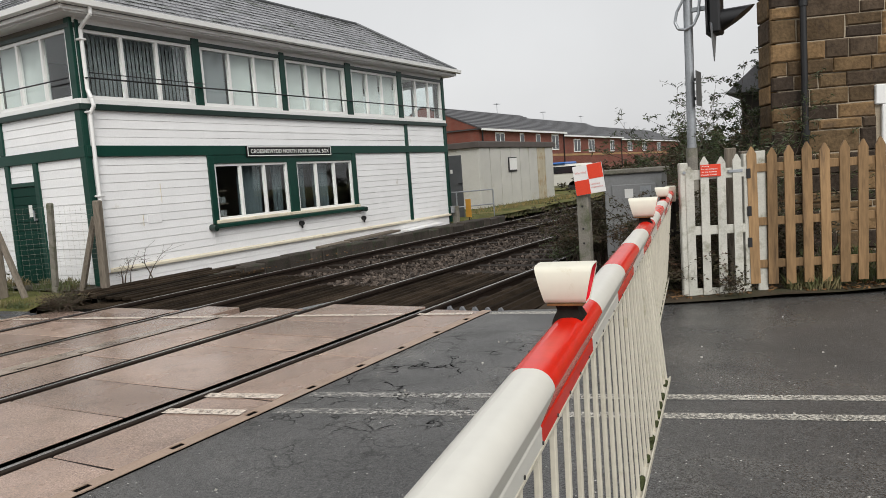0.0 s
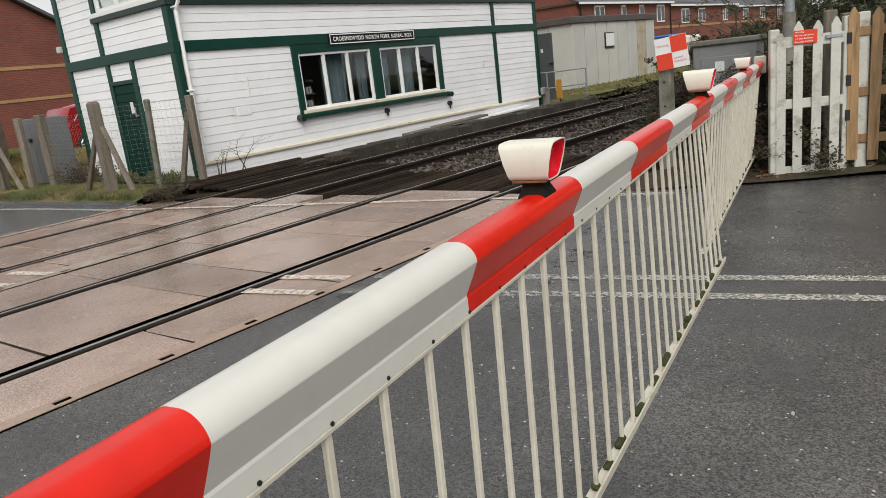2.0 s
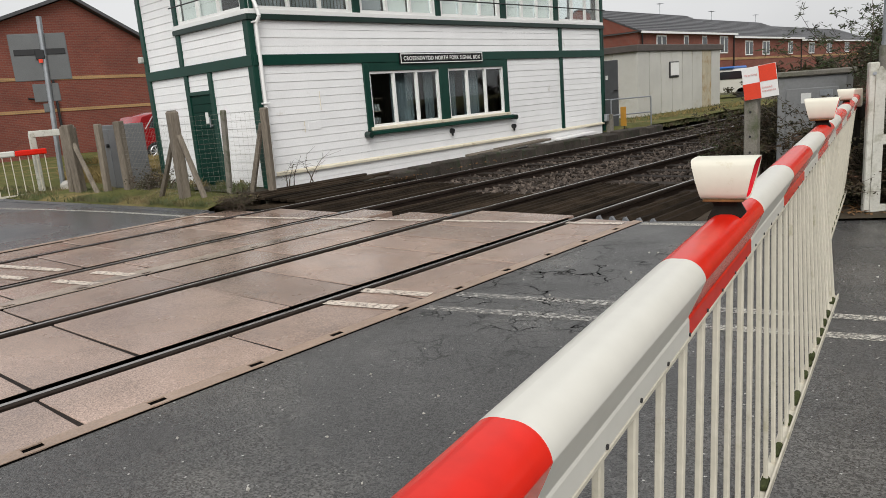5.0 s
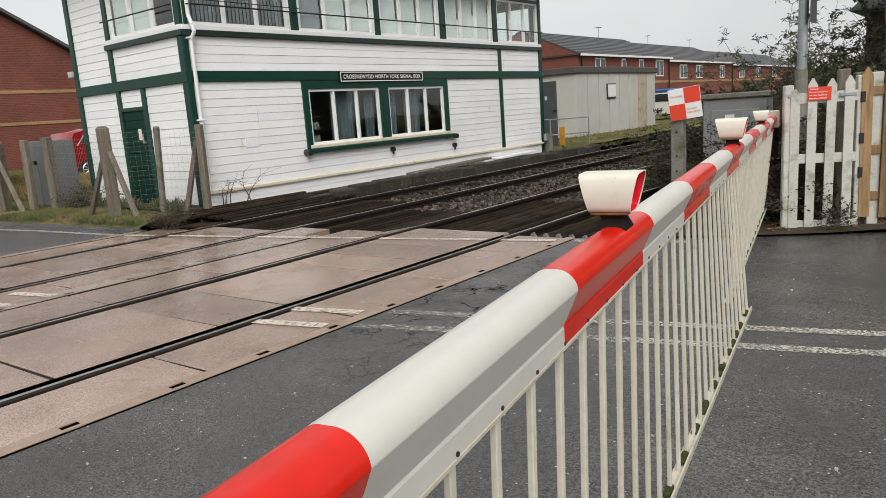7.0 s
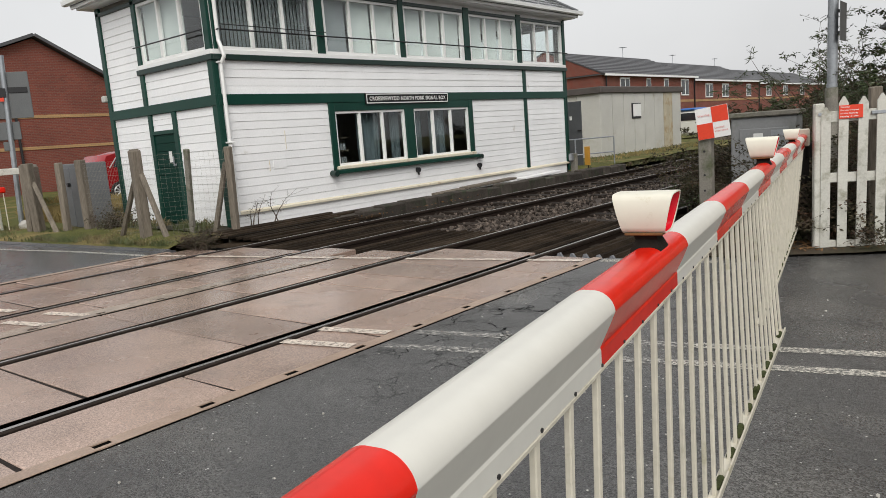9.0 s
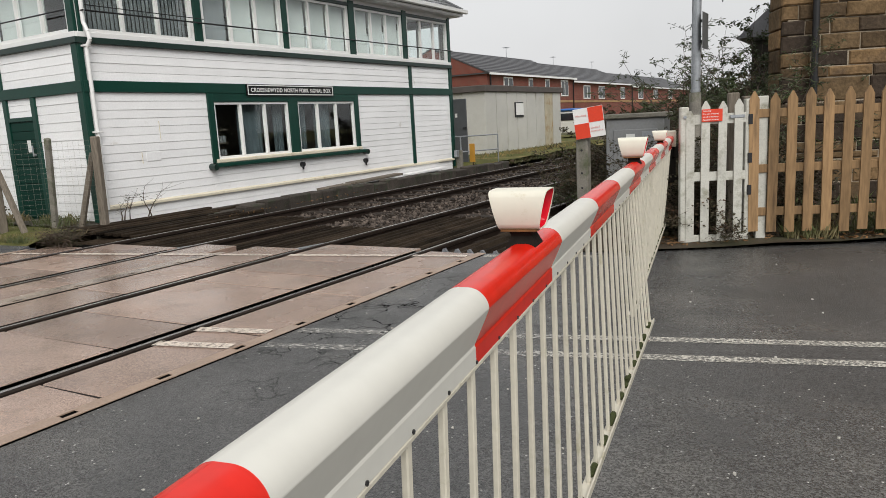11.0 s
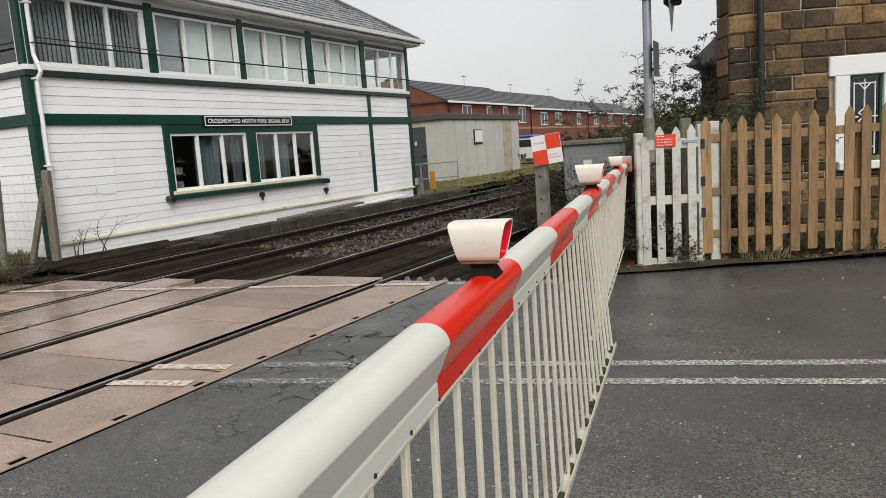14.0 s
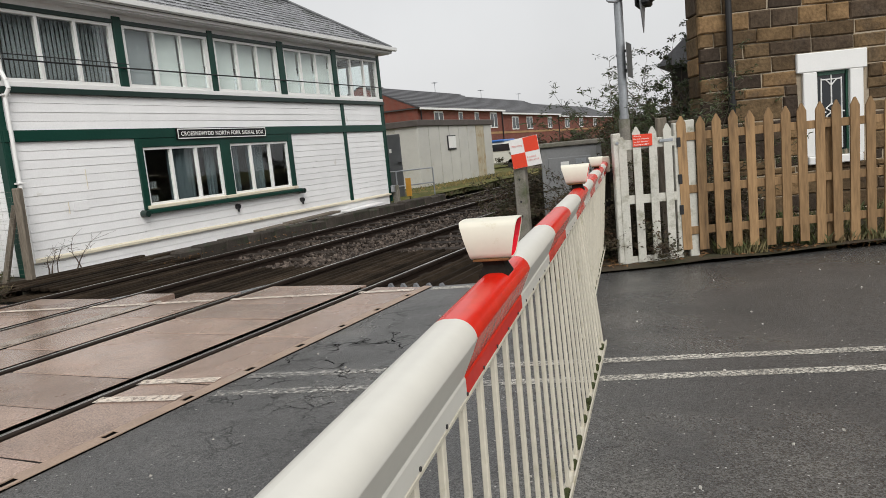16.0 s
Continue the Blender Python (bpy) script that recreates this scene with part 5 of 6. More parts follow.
fence = thing("picket_fence", FENCE @ Vector((2.5, 0, 0)), "tan wooden picket fence with pointed pales", "fence")
pf = picket_mesh("picket", 0.094, 1.0, newwood, 0.055)
for k in range(46):
    s = 0.665 + 0.1745 * k
    top, low = 1.505 + 0.003 * min(k, 10) + random.uniform(-0.015, 0.015), 0.13 - 0.006 * min(k, 10) + random.uniform(-0.02, 0.02)
    piece("picket", pf, fence, FENCE @ Matrix.Translation((s, -0.022, low)) @ Matrix.Rotation(random.uniform(-0.012, 0.012), 4, "Y") @ Matrix.Diagonal((1, 1, top - low, 1)))
for z in (1.30, 0.755, 0.32):
    part("fence_rail", Shape(FENCE).box(0.63, 8.6, -0.021, 0.025, z - 0.042, z + 0.042, 0.004), newwood, fence)
for s in (2.2, 4.1, 6.0, 7.9):
    part("fence_post", Shape(FENCE).box(s - 0.045, s + 0.045, 0.027, 0.115, -0.1, 1.36, 0.006), newwood, fence)
for s, z in ((0.52, 1.52), (0.66, 1.48)):
    part("old_post", Shape(FENCE).box(s - 0.05, s + 0.05, 0.16, 0.26, -0.1, z, 0.01), oldwood, fence, "old grey post behind the pales")

# ---- warning board, cabinet, pole with signal ----
warn = thing("clearance_sign", (1.37, 8.25, 0), "tilted red and white chequered clearance sign on concrete post", "sign")
part("post", Shape().box(1.285, 1.425, 8.215, 8.33, -0.1, 1.16, 0.012), concrete, warn, "weathered concrete post with bolt holes")
for z in (0.30, 0.55, 0.72, 0.98):
    part("bolt_hole", Shape().rod((1.355, 8.212, z), (1.355, 8.22, z), 0.013, n=10), black, warn)
WS = Matrix.Translation((1.458, 8.19, 1.29)) @ Matrix.Rotation(radians(-7.0), 4, "Y") @ Matrix.Rotation(radians(3), 4, "Z")
board = part("board", Shape(WS).box(-0.172, 0.172, -0.004, 0.004, -0.168, 0.168, 0.002), warn_white, warn, "square chequered board")
part("red_square", Shape(WS).box(0.0, 0.170, -0.0065, -0.0035, 0.0, 0.166), warn_red, board)
part("red_square", Shape(WS).box(-0.170, 0.0, -0.0065, -0.0035, -0.166, 0.0), warn_red, board)
letters("Warning", WS @ Matrix.Translation((-0.085, -0.0065, 0.085)), 0.13, 0.03, pink_text, board)
letters("Limited", WS @ Matrix.Translation((0.066, -0.0065, -0.062)), 0.10, 0.022, pink_text, board)
letters("clearance", WS @ Matrix.Translation((0.082, -0.0065, -0.097)), 0.135, 0.022, pink_text, board)

CAB = facing((0, 9.55, 0), (0.995, 0.10), (-0.10, 0.995))
cab = thing("equipment_cabinet", (1.55, 9.8, 0), "grey steel trackside equipment cabinet with a weathered lid", "cabinet")
part("body", Shape(CAB).box(1.17, 1.92, 0.0, 0.5, -0.05, 1.30, 0.015), cab_grey, cab)
part("lid", Shape(CAB).box(1.14, 1.95, -0.04, 0.54, 1.30, 1.365, 0.012), concrete, cab, "pale weathered lid")
cd = part("door", Shape(CAB).box(1.27, 1.84, -0.02, 0.0, 0.05, 1.16, 0.008), cab_grey, cab)
part("notice", Shape(CAB).box(1.44, 1.55, -0.024, -0.019, 0.98, 1.10), paper, cd, "white paper notice")
part("label_plate", Shape(CAB).box(1.64, 1.78, -0.024, -0.019, 1.06, 1.13, 0.002), galv, cd)
part("handle", Shape(CAB).box(1.78, 1.80, -0.045, -0.02, 0.6, 0.75, 0.004), black, cd)

pole = thing("signal_pole", (2.45, 8.95, 0), "galvanised steel pole carrying a road crossing signal", "signal")
part("shaft", Shape().rod((2.445, 8.95, 0), (2.46, 8.95, 3.75), 0.050, n=20), galv, pole, smooth=True)
part("sleeve", Shape().rod((2.445, 8.95, 0), (2.447, 8.95, 1.56), 0.064, n=20), concrete, pole, "brown weathered base sleeve", True)
for z in (2.28, 1.57):
    part("band", Shape().rod((2.45, 8.95, z), (2.45, 8.95, z + 0.03), 0.055, n=20), galv, pole, smooth=True)
part("side_plate", Shape().box(2.545, 2.552, 8.80, 9.10, 2.03, 2.42, 0.002), back_grey, pole, "thin sign plate seen from its edge")
for z in (2.10, 2.32):
    part("plate_clip", Shape().box(2.49, 2.547, 8.93, 8.97, z, z + 0.03), black, pole)
loop = [(2.50, 8.9, 3.3), (2.42, 8.88, 3.22), (2.35, 8.88, 3.10), (2.325, 8.88, 2.99), (2.36, 8.88, 2.91), (2.44, 8.88, 2.89), (2.53, 8.88, 2.93), (2.58, 8.9, 3.04), (2.59, 8.93, 3.2)]
part("cable", Shape().tube(loop, 0.016, 8), galv, pole, "grey looped cable conduit", True)
head = part("signal_head", Shape().box(2.70, 2.82, 8.80, 9.10, 2.80, 3.75, 0.02), black, pole, "black signal head")
part("backboard", Shape().box(2.672, 2.690, 8.78, 9.06, 2.785, 3.9, 0.006), black, pole, "thin black backing board")
part("blade", Shape(Matrix.Translation((2.735, 8.9, 0)) @ Matrix.Rotation(radians(90), 4, "Z")).prism([(-0.19, 2.90), (0.0, 2.50), (0.19, 2.90)], -0.006, 0.006), galv, pole, "pale pointed plate hanging edge-on")
for zc in (2.94, 3.28, 3.6):
    ring0 = [(2.82, 8.95 + 0.12 * math.cos(a), zc + 0.12 * math.sin(a)) for a in np.linspace(0, 2 * math.pi, 20, endpoint=False)]
    ring1 = [(2.99 + 0.14 * (math.sin(a) + 0.2), 8.95 + 0.115 * math.cos(a), zc + 0.02 + 0.10 * math.sin(a)) for a in np.linspace(0, 2 * math.pi, 20, endpoint=False)]
    part("hood", Shape().loft([ring0, ring1]), black, head, smooth=True)
part("arm", Shape().box(2.48, 2.72, 8.93, 8.97, 3.08, 3.13, 0.005), galv, pole)

# ---- stone house ----
HD = Vector((0.92, 0.39, 0)).normalized()
HO = Vector((3.15, 10.9, 0))
STONE = Matrix(((HD.x, -HD.y, 0, HO.x), (HD.y, HD.x, 0, HO.y), (0, 0, 1, 0), (0, 0, 0, 1)))
house = thing("stone_house", HO + HD * 4, "brown sandstone cottage with white window surrounds", "house")
hw = part("front_wall", Shape(STONE).box(0.05, 1.52, 0.022, 0.5, -0.3, 6.2).box(1.95, 9.0, 0.022, 0.5, -0.3, 6.2).box(1.52, 1.95, 0.03, 0.5, -0.3, 0.9).box(1.52, 1.95, 0.03, 0.5, 1.98, 6.2), sandmortar, house, "pale mortar core wall")
part("side_wall", Shape().slab([(3.17, 10.98), (3.6, 11.15), (3.75, 17.0), (3.32, 17.0)], -0.3, 6.2), sandstone, house)
part("roof", Shape().put([(2.95, 10.6, 6.2), (11.6, 14.2, 6.2), (11.2, 18.0, 6.2), (3.15, 17.0, 6.2), (3.1, 13.8, 8.4), (11.4, 16.1, 8.4)], [(0, 1, 5, 4), (2, 3, 4, 5), (0, 4, 3), (1, 2, 5), (0, 3, 2, 1)]), slate, house, "slate roof")


def stone(s0, s1, z0, z1):
    d = random.uniform(-0.012, 0.022)
    g = 0.0055
    c = 0.018
    x0, x1, a, b = s0 + g, s1 - g, z0 + g, z1 - g
    j = lambda: random.uniform(-0.006, 0.006)
    ring0 = [(x0 + j(), 0.06, a + j()), (x1 + j(), 0.06, a + j()), (x1 + j(), 0.06, b + j()), (x0 + j(), 0.06, b + j())]
    ring1 = [(p[0], 0.020 - d, p[2]) for p in ring0]
    mx, mz = (x0 + x1) / 2, (a + b) / 2
    ring2 = [(p[0] - math.copysign(c, p[0] - mx), 0.004 - d, p[2] - math.copysign(c, p[2] - mz)) for p in ring0]
    part("stone", Shape(STONE).loft([ring0, ring1, ring2]), sandstone, hw)


random.seed(11)
z = -0.2
while z < 4.3:
    h = random.choice((0.14, 0.19, 0.24, 0.28, 0.31))
    for level in (0.72, 2.24):
        if z + 0.06 < level < z + h + 0.08:
            h = level - z
    s = -0.03
    while s < 5.2:
        w = random.uniform(0.22, 0.68) * (1.1 if h > 0.2 else 0.9)
        e = min(s + w, 5.4)
        if not (e > 1.27 and s < 2.20 and z + h > 0.721 and z < 2.239):
            if h > 0.25 and random.random() < 0.25:
                stone(s, e, z, z + h * 0.5)
                stone(s, e, z + h * 0.5, z + h)
            else:
                stone(s, e, z, z + h)
        else:
            if s < 1.24:
                stone(s, 1.27, z, z + h)
            if e > 2.26:
                stone(2.20, e, z, z + h)
        s = e
    z += h
z = -0.2
while z < 6.1:
    h = random.uniform(0.24, 0.34)
    d = random.uniform(0.0, 0.015)
    part("stone", Shape(STONE).box(-0.035 - d, 0.06, 0.062, 0.52, z + 0.006, min(z + h, 6.18) - 0.006, 0.015), sandstone, hw)
    z += h
win = part("window", Shape(STONE).box(1.25, 2.18, -0.035, 0.06, 1.97, 2.23, 0.012), upvc, house, "leaded window in a white painted stone surround")
part("jamb", Shape(STONE).box(1.33, 1.52, -0.03, 0.12, 0.83, 1.97, 0.01), upvc, win)
part("jamb", Shape(STONE).box(1.95, 2.13, -0.03, 0.12, 0.83, 1.97, 0.01), upvc, win)
part("sill", Shape(STONE).box(1.37, 2.10, -0.07, 0.12, 0.72, 0.83, 0.012), upvc, win)
part("casing", Shape(STONE).box(1.52, 1.543, 0.03, 0.09, 0.83, 1.97).box(1.927, 1.95, 0.03, 0.09, 0.83, 1.97).box(1.56, 1.91, 0.03, 0.09, 0.83, 0.90).box(1.56, 1.91, 0.03, 0.09, 1.92, 1.97), house_green, win, "dark green casement")
part("pane", Shape(STONE).box(1.54, 1.93, 0.055, 0.062, 0.88, 1.94), dark_glass, win, "dark glass")


def bar(a, b):
    part("glazing_bar", Shape(STONE).rod((a[0], 0.048, a[1]), (b[0], 0.048, b[1]), 0.010, n=5), upvc, win)


for p in (((1.735, 0.9), (1.735, 1.30)), ((1.735, 1.52), (1.735, 1.92)), ((1.62, 1.02), (1.735, 0.92)), ((1.735, 0.92), (1.85, 1.02)), ((1.735, 1.30), (1.66, 1.36)), ((1.735, 1.30), (1.81, 1.36)),
          ((1.66, 1.36), (1.735, 1.42)), ((1.81, 1.36), (1.735, 1.42)), ((1.735, 1.42), (1.66, 1.47)), ((1.735, 1.42), (1.81, 1.47)), ((1.66, 1.47), (1.735, 1.53)), ((1.81, 1.47), (1.735, 1.53)),
          ((1.56, 1.42), (1.66, 1.42)), ((1.81, 1.42), (1.91, 1.42)), ((1.60, 0.92), (1.60, 1.88)), ((1.87, 0.92), (1.87, 1.88)), ((1.60, 1.86), (1.87, 1.86)), ((1.66, 1.86), (1.735, 1.78)), ((1.81, 1.86), (1.735, 1.78))):
    bar(*p)
part("drainpipe", Shape(STONE).rod((0.36, -0.09, -0.2), (0.34, -0.09, 6.0), 0.042, n=14).rod((0.355, -0.09, 1.62), (0.355, -0.09, 1.70), 0.055, n=14).rod((0.35, -0.09, 3.3), (0.35, -0.09, 3.38), 0.055, n=14), black, house, "black cast iron drainpipe", True)

shed = thing("outbuilding", (3.6, 16.5, 0), "low ivy-grown outbuilding with a grey slate roof", "outbuilding")
part("wall", Shape().box(2.2, 5.0, 15.0, 19.0, -0.2, 2.55), stone_base, shed)
part("roof", Shape().put([(1.95, 14.8, 2.60), (5.2, 14.8, 2.6), (5.2, 19.2, 2.6), (1.95, 19.2, 2.6), (3.55, 14.8, 4.0), (3.55, 19.2, 4.0), ], [(0, 4, 5, 3), (4, 1, 2, 5), (0, 1, 4), (3, 5, 2), (0, 3, 2, 1)]), slate, shed)

# ---- portable cabin, railings, yellow post ----
cabin = thing("portable_cabin", (-9.7, 28, 0), "grey-white panelled portable cabin with rust streaks", "cabin")
part("core", Shape().box(-11.2, -8.33, 24.45, 31.95, 0.05, 2.45), hut_trim, cabin)
for k in range(8):
    a = 24.42 + 0.945 * k
    part("panel", Shape().box(-8.34, -8.30, a, a + 0.895, 0.10, 2.42, 0.008), hut_stain if k == 6 else hut_mat, cabin)
for k in range(3):
    part("panel", Shape().box(-11.2 + 0.96 * k, -10.25 + 0.96 * k, 24.41, 24.45, 0.10, 2.42, 0.008), hut_mat, cabin)
part("roof_edge", Shape().box(-11.3, -8.22, 24.3, 32.1, 2.42, 2.66, 0.02), hut_trim, cabin, "dark felt roof edge")
part("notice_board", Shape().box(-8.30, -8.26, 26.95, 27.75, 1.42, 2.02, 0.01), black, cabin, "white notice in a dark frame")
part("notice_sheet", Shape().box(-8.262, -8.250, 27.02, 27.72, 1.50, 1.98), paper, cabin)
for y in (25.5, 27.5, 29.5, 31.4):
    part("foot", Shape().box(-8.6, -8.35, y, y + 0.25, -0.1, 0.1), concrete, cabin)
gdoor = thing("metal_door", (-6.9, 20, 0), "dark grey steel gate standing between box and cabin", "gate")
part("leaf", Shape().box(-7.35, -6.68, 20.0, 20.05, 0.08, 2.06, 0.01), lead, gdoor)
part("handle", Shape().box(-6.80, -6.66, 19.95, 20.0, 1.15, 1.19, 0.004), black, gdoor)
part("sticker", Shape().box(-7.08, -7.0, 19.994, 20.0, 1.5, 1.62), paper, gdoor)
rail = thing("railing", (-6.2, 19.2, 0), "galvanised tubular handrail beside the trackside steps", "railing")
rp = [(-6.30, 18.9), (-5.72, 20.2)]
for x, y in rp:
    part("upright", Shape().rod((x, y, 0), (x, y, 0.93), 0.02, n=10), galv, rail, smooth=True)
for z in (0.93, 0.48):
    part("rail_bar", Shape().rod((*rp[0], z), (*rp[1], z), 0.02, n=10), galv, rail, smooth=True)
    part("rail_bar", Shape().rod((*rp[0], z), (-6.75, 19.2, z), 0.02, n=10), galv, rail, smooth=True)
yp = thing("yellow_marker", (-5.85, 18.8, 0), "yellow steel trackside marker plate on a short stake", "marker")
part("plate", Shape().box(-5.95, -5.77, 18.78, 18.80, 0.18, 0.72, 0.01), yellow, yp)
part("stake", Shape().rod((-5.86, 18.82, -0.1), (-5.86, 18.82, 0.3), 0.015, n=8), rail_side, yp)
jb = thing("junction_box", (-6.1, 18.2, 0), "small grey electrical box on a concrete stub", "junction box")
part("stub", Shape().box(-6.18, -6.02, 18.38, 18.52, -0.05, 0.55, 0.01), concrete, jb)
part("case", Shape().box(-6.16, -6.06, 18.24, 18.36, 0.36, 0.56, 0.01), galv, jb)

# ---- fence, cabinet and signs beyond the crossing ----
wf = thing("mesh_fence", (-6.8, 6.3, 0), "grey concrete and timber posts with sagging wire mesh", "fence")
posts = [((-6.845, 5.93, 0.03), (-6.80, 5.90, 1.50), 0.078, oldwood), ((-6.50, 6.55, 0.05), (-6.28, 6.50, 1.46), 0.042, concrete), ((-5.90, 6.98, 0.1), (-5.84, 6.97, 1.45), 0.055, oldwood)]
for a, b, r, mt in posts:
    a, b = Vector(a), Vector(b)
    m = Matrix.Translation(a) @ (b - a).to_track_quat("Z", "Y").to_matrix().to_4x4() @ Matrix.Rotation(0.5, 4, "Z")
    part("fence_post", Shape(m).box(-r, r, -r, r, -0.1, (b - a).length, 0.015), mt, wf)
part("fence_post", Shape().box(-7.12, -6.93, 5.97, 6.05, 0.9, 1.52, 0.01), oldwood, wf)
for a, b in (((-7.75, 5.95, 0.03), (-7.0, 5.97, 1.1)), ((-6.30, 6.0, 0.03), (-6.73, 5.93, 1.12)), ((-6.38, 6.9, 0.06), (-6.0, 7.0, 1.2))):
    part("brace", Shape().rod(a, b, 0.05, 0.045, 6), oldwood, wf)


def mesh_panel(a, b, z0, z1):
    a, b = Vector((*a, 0)), Vector((*b, 0))
    sh = Shape()
    n = max(2, int((b - a).length / 0.075))
    for k in range(n + 1):
        p = a.lerp(b, k / n)
        sh.rod((p.x, p.y, z0), (p.x, p.y, z1), 0.0009, n=3)
    m = int((z1 - z0) / 0.075)
    for k in range(m + 1):
        z = z0 + (z1 - z0) * k / m
        sh.rod((a.x, a.y, z), (b.x, b.y, z), 0.0009, n=3)
    part("wire_mesh", sh, wire, wf, "galvanised wire mesh")


mesh_panel((-6.84, 5.93), (-6.42, 6.54), 0.1, 1.4)
mesh_panel((-6.42, 6.54), (-5.88, 6.98), 0.12, 1.4)
mesh_panel((-9.55, 6.22), (-6.86, 5.93), 0.08, 1.35)
west_posts = [(-9.55, 6.22, 0.075, oldwood, 1.42), (-10.15, 6.05, 0.06, oldwood, 1.40), (-10.95, 5.85, 0.085, oldwood, 1.43), (-11.25, 5.80, 0.06, oldwood, 1.40)]
for x, y, r, mt, h in west_posts:
    m = Matrix.Translation((x, y, 0)) @ Matrix.Rotation(random.uniform(-0.05, 0.05), 4, "X") @ Matrix.Rotation(0.4, 4, "Z")
    part("fence_post", Shape(m).box(-r, r, -r, r, -0.1, h, 0.015), mt, wf)
part("brace", Shape().rod((-10.1, 5.85, 0.02), (-10.9, 5.85, 1.05), 0.05, 0.045, 6), oldwood, wf)
wc = thing("equipment_cabinet", (-10.6, 6.7, 0), "plain grey steel cabinet behind the far fence", "cabinet")
part("body", Shape().box(-11.1, -10.1, 6.45, 6.95, -0.05, 1.36, 0.015), guard_grey, wc)
part("door", Shape().box(-11.05, -10.62, 6.43, 6.45, 0.1, 1.28, 0.006).box(-10.6, -10.15, 6.43, 6.45, 0.1, 1.28, 0.006), guard_grey, wc)
part("lock", Shape().rod((-10.66, 6.43, 0.95), (-10.66, 6.38, 0.95), 0.04, n=10), black, wc)

sp = thing("road_sign", (-13.2, 6.3, 0), "grey backs of two road signs on a steel pole", "road sign")
part("pole", Shape().rod((-13.2, 6.3, -0.1), (-13.14, 6.44, 3.78), 0.055, n=14), galv, sp, smooth=True)
SG = facing((-13.2, 6.35, 0), (0.42, 0.91), (-0.91, 0.42))
part("sign_back", Shape(SG).box(-0.57, 0.55, -0.01, 0.01, 2.43, 3.43, 0.02), back_grey, sp, "large grey sign back")
part("sign_rail", Shape(SG).box(-0.50, 0.50, -0.03, -0.01, 2.98, 3.10, 0.004), black, sp)
part("clamp", Shape(SG).box(-0.09, 0.09, -0.09, -0.02, 2.88, 3.08, 0.01), black, sp)
part("sign_back", Shape(SG).box(-0.27, 0.25, -0.01, 0.01, 1.97, 2.36, 0.015), back_grey, sp, "small grey sign back")
part("lower_box", Shape(SG).box(-0.12, 0.0, -0.06, 0.02, 1.74, 1.93, 0.01), back_grey, sp)
part("red_tag", Shape(SG).box(-0.04, 0.04, -0.10, -0.09, 2.80, 2.88), warn_red, sp)

fb = thing("crossing_barrier", (-13.3, 6.1, 0), "far red and white barrier with white skirt, lowered", "barrier")
dirb = Vector((-0.16, -1, 0)).normalized()
tip = Vector((-12.6, 5.9, 0))
FBM = Matrix(((dirb.y * -1, dirb.x, 0, tip.x), (dirb.x, dirb.y, 0, tip.y), (0, 0, 1, 0), (0, 0, 0, 1)))
for k in range(12):
    part("boom_band", Shape(FBM).box(-0.05, 0.05, 0.6 * k, 0.6 * k + 0.6, 0.86, 0.98, 0.02), boom_red if k % 2 == 0 else boom_white, fb)
for k in range(40):
    part("skirt_bar", Shape(FBM).box(-0.01, 0.01, 0.05 + 0.16 * k - 0.008, 0.05 + 0.16 * k + 0.008, 0.05, 0.87), skirt_mat, fb)
part("foot_rail", Shape(FBM).box(-0.015, 0.015, 0.0, 6.6, 0.02, 0.06), skirt_mat, fb)
rest = thing("barrier_rest", (-12.7, 6.0, 0), "white painted steel frame catching the barrier tip", "barrier rest")
part("upright", Shape().box(-13.0, -12.9, 5.72, 5.84, -0.05, 1.32, 0.01), gate_white, rest)
part("upright", Shape().box(-12.66, -12.56, 6.32, 6.42, -0.05, 1.32, 0.01), gate_white, rest)
part("cross_bar", Shape(facing((-12.95, 5.78, 0), (0.5, 0.866), (-0.866, 0.5))).box(-0.05, 0.75, -0.05, 0.05, 1.22, 1.36, 0.01), gate_white, rest)
solo("stone_block", Shape(Matrix.Translation((-12.35, 6.1, 0.12)) @ Matrix.Rotation(0.4, 4, "X")).loft([[(0.16 * math.cos(a) * r, 0.14 * math.sin(a) * r, zz) for a in np.linspace(0, 6.283, 9, endpoint=False)] for r, zz in ((0.8, -0.16), (1.0, 0.0), (0.85, 0.09), (0.3, 0.13))]), rock, "pale rounded stone lying by the barrier rest", "stone", smooth=True)

bf = thing("board_fence", (-18, 7.6, 0), "weathered grey horizontal board fence behind the far verge", "fence")
BFM = facing((-13.9, 6.9, 0), (-0.93, 0.36), (-0.36, -0.93))
for k in range(6):
    part("fence_board", Shape(BFM).box(0, 13, -0.02, 0.02, 0.15 + 0.2 * k, 0.335 + 0.2 * k, 0.006), oldwood, bf)
for k in range(7):
    part("fence_post", Shape(BFM).box(2.1 * k - 0.06, 2.1 * k + 0.06, 0.02, 0.14, -0.1, 1.42, 0.01), concrete, bf)

# ---- brick building and car behind the verge ----
bb = thing("brick_building", (-36, 14, 0), "red brick gable building with buff string courses", "building")
gab = [(2.0, -0.3), (27.0, -0.3), (27.0, 0.1), (17.8 + 4.5, 2.75), (14.46, 7.2), (2.0, 2.6)]
G = Matrix(((0, -1, 0, -32), (1, 0, 0, 0), (0, 0, 1, 0), (0, 0, 0, 1)))
part("wall", Shape(G).prism(gab, 0.0, 9.0), brickwall, bb, "red brick gable wall")
part("string_course", Shape(G).box(2.2, 21.5, -0.03, 0.02, 3.55, 3.70), brickband, bb, "buff brick string course")
part("string_course", Shape(G).box(2.0, 23.0, -0.03, 0.02, 2.10, 2.24), brickband, bb)
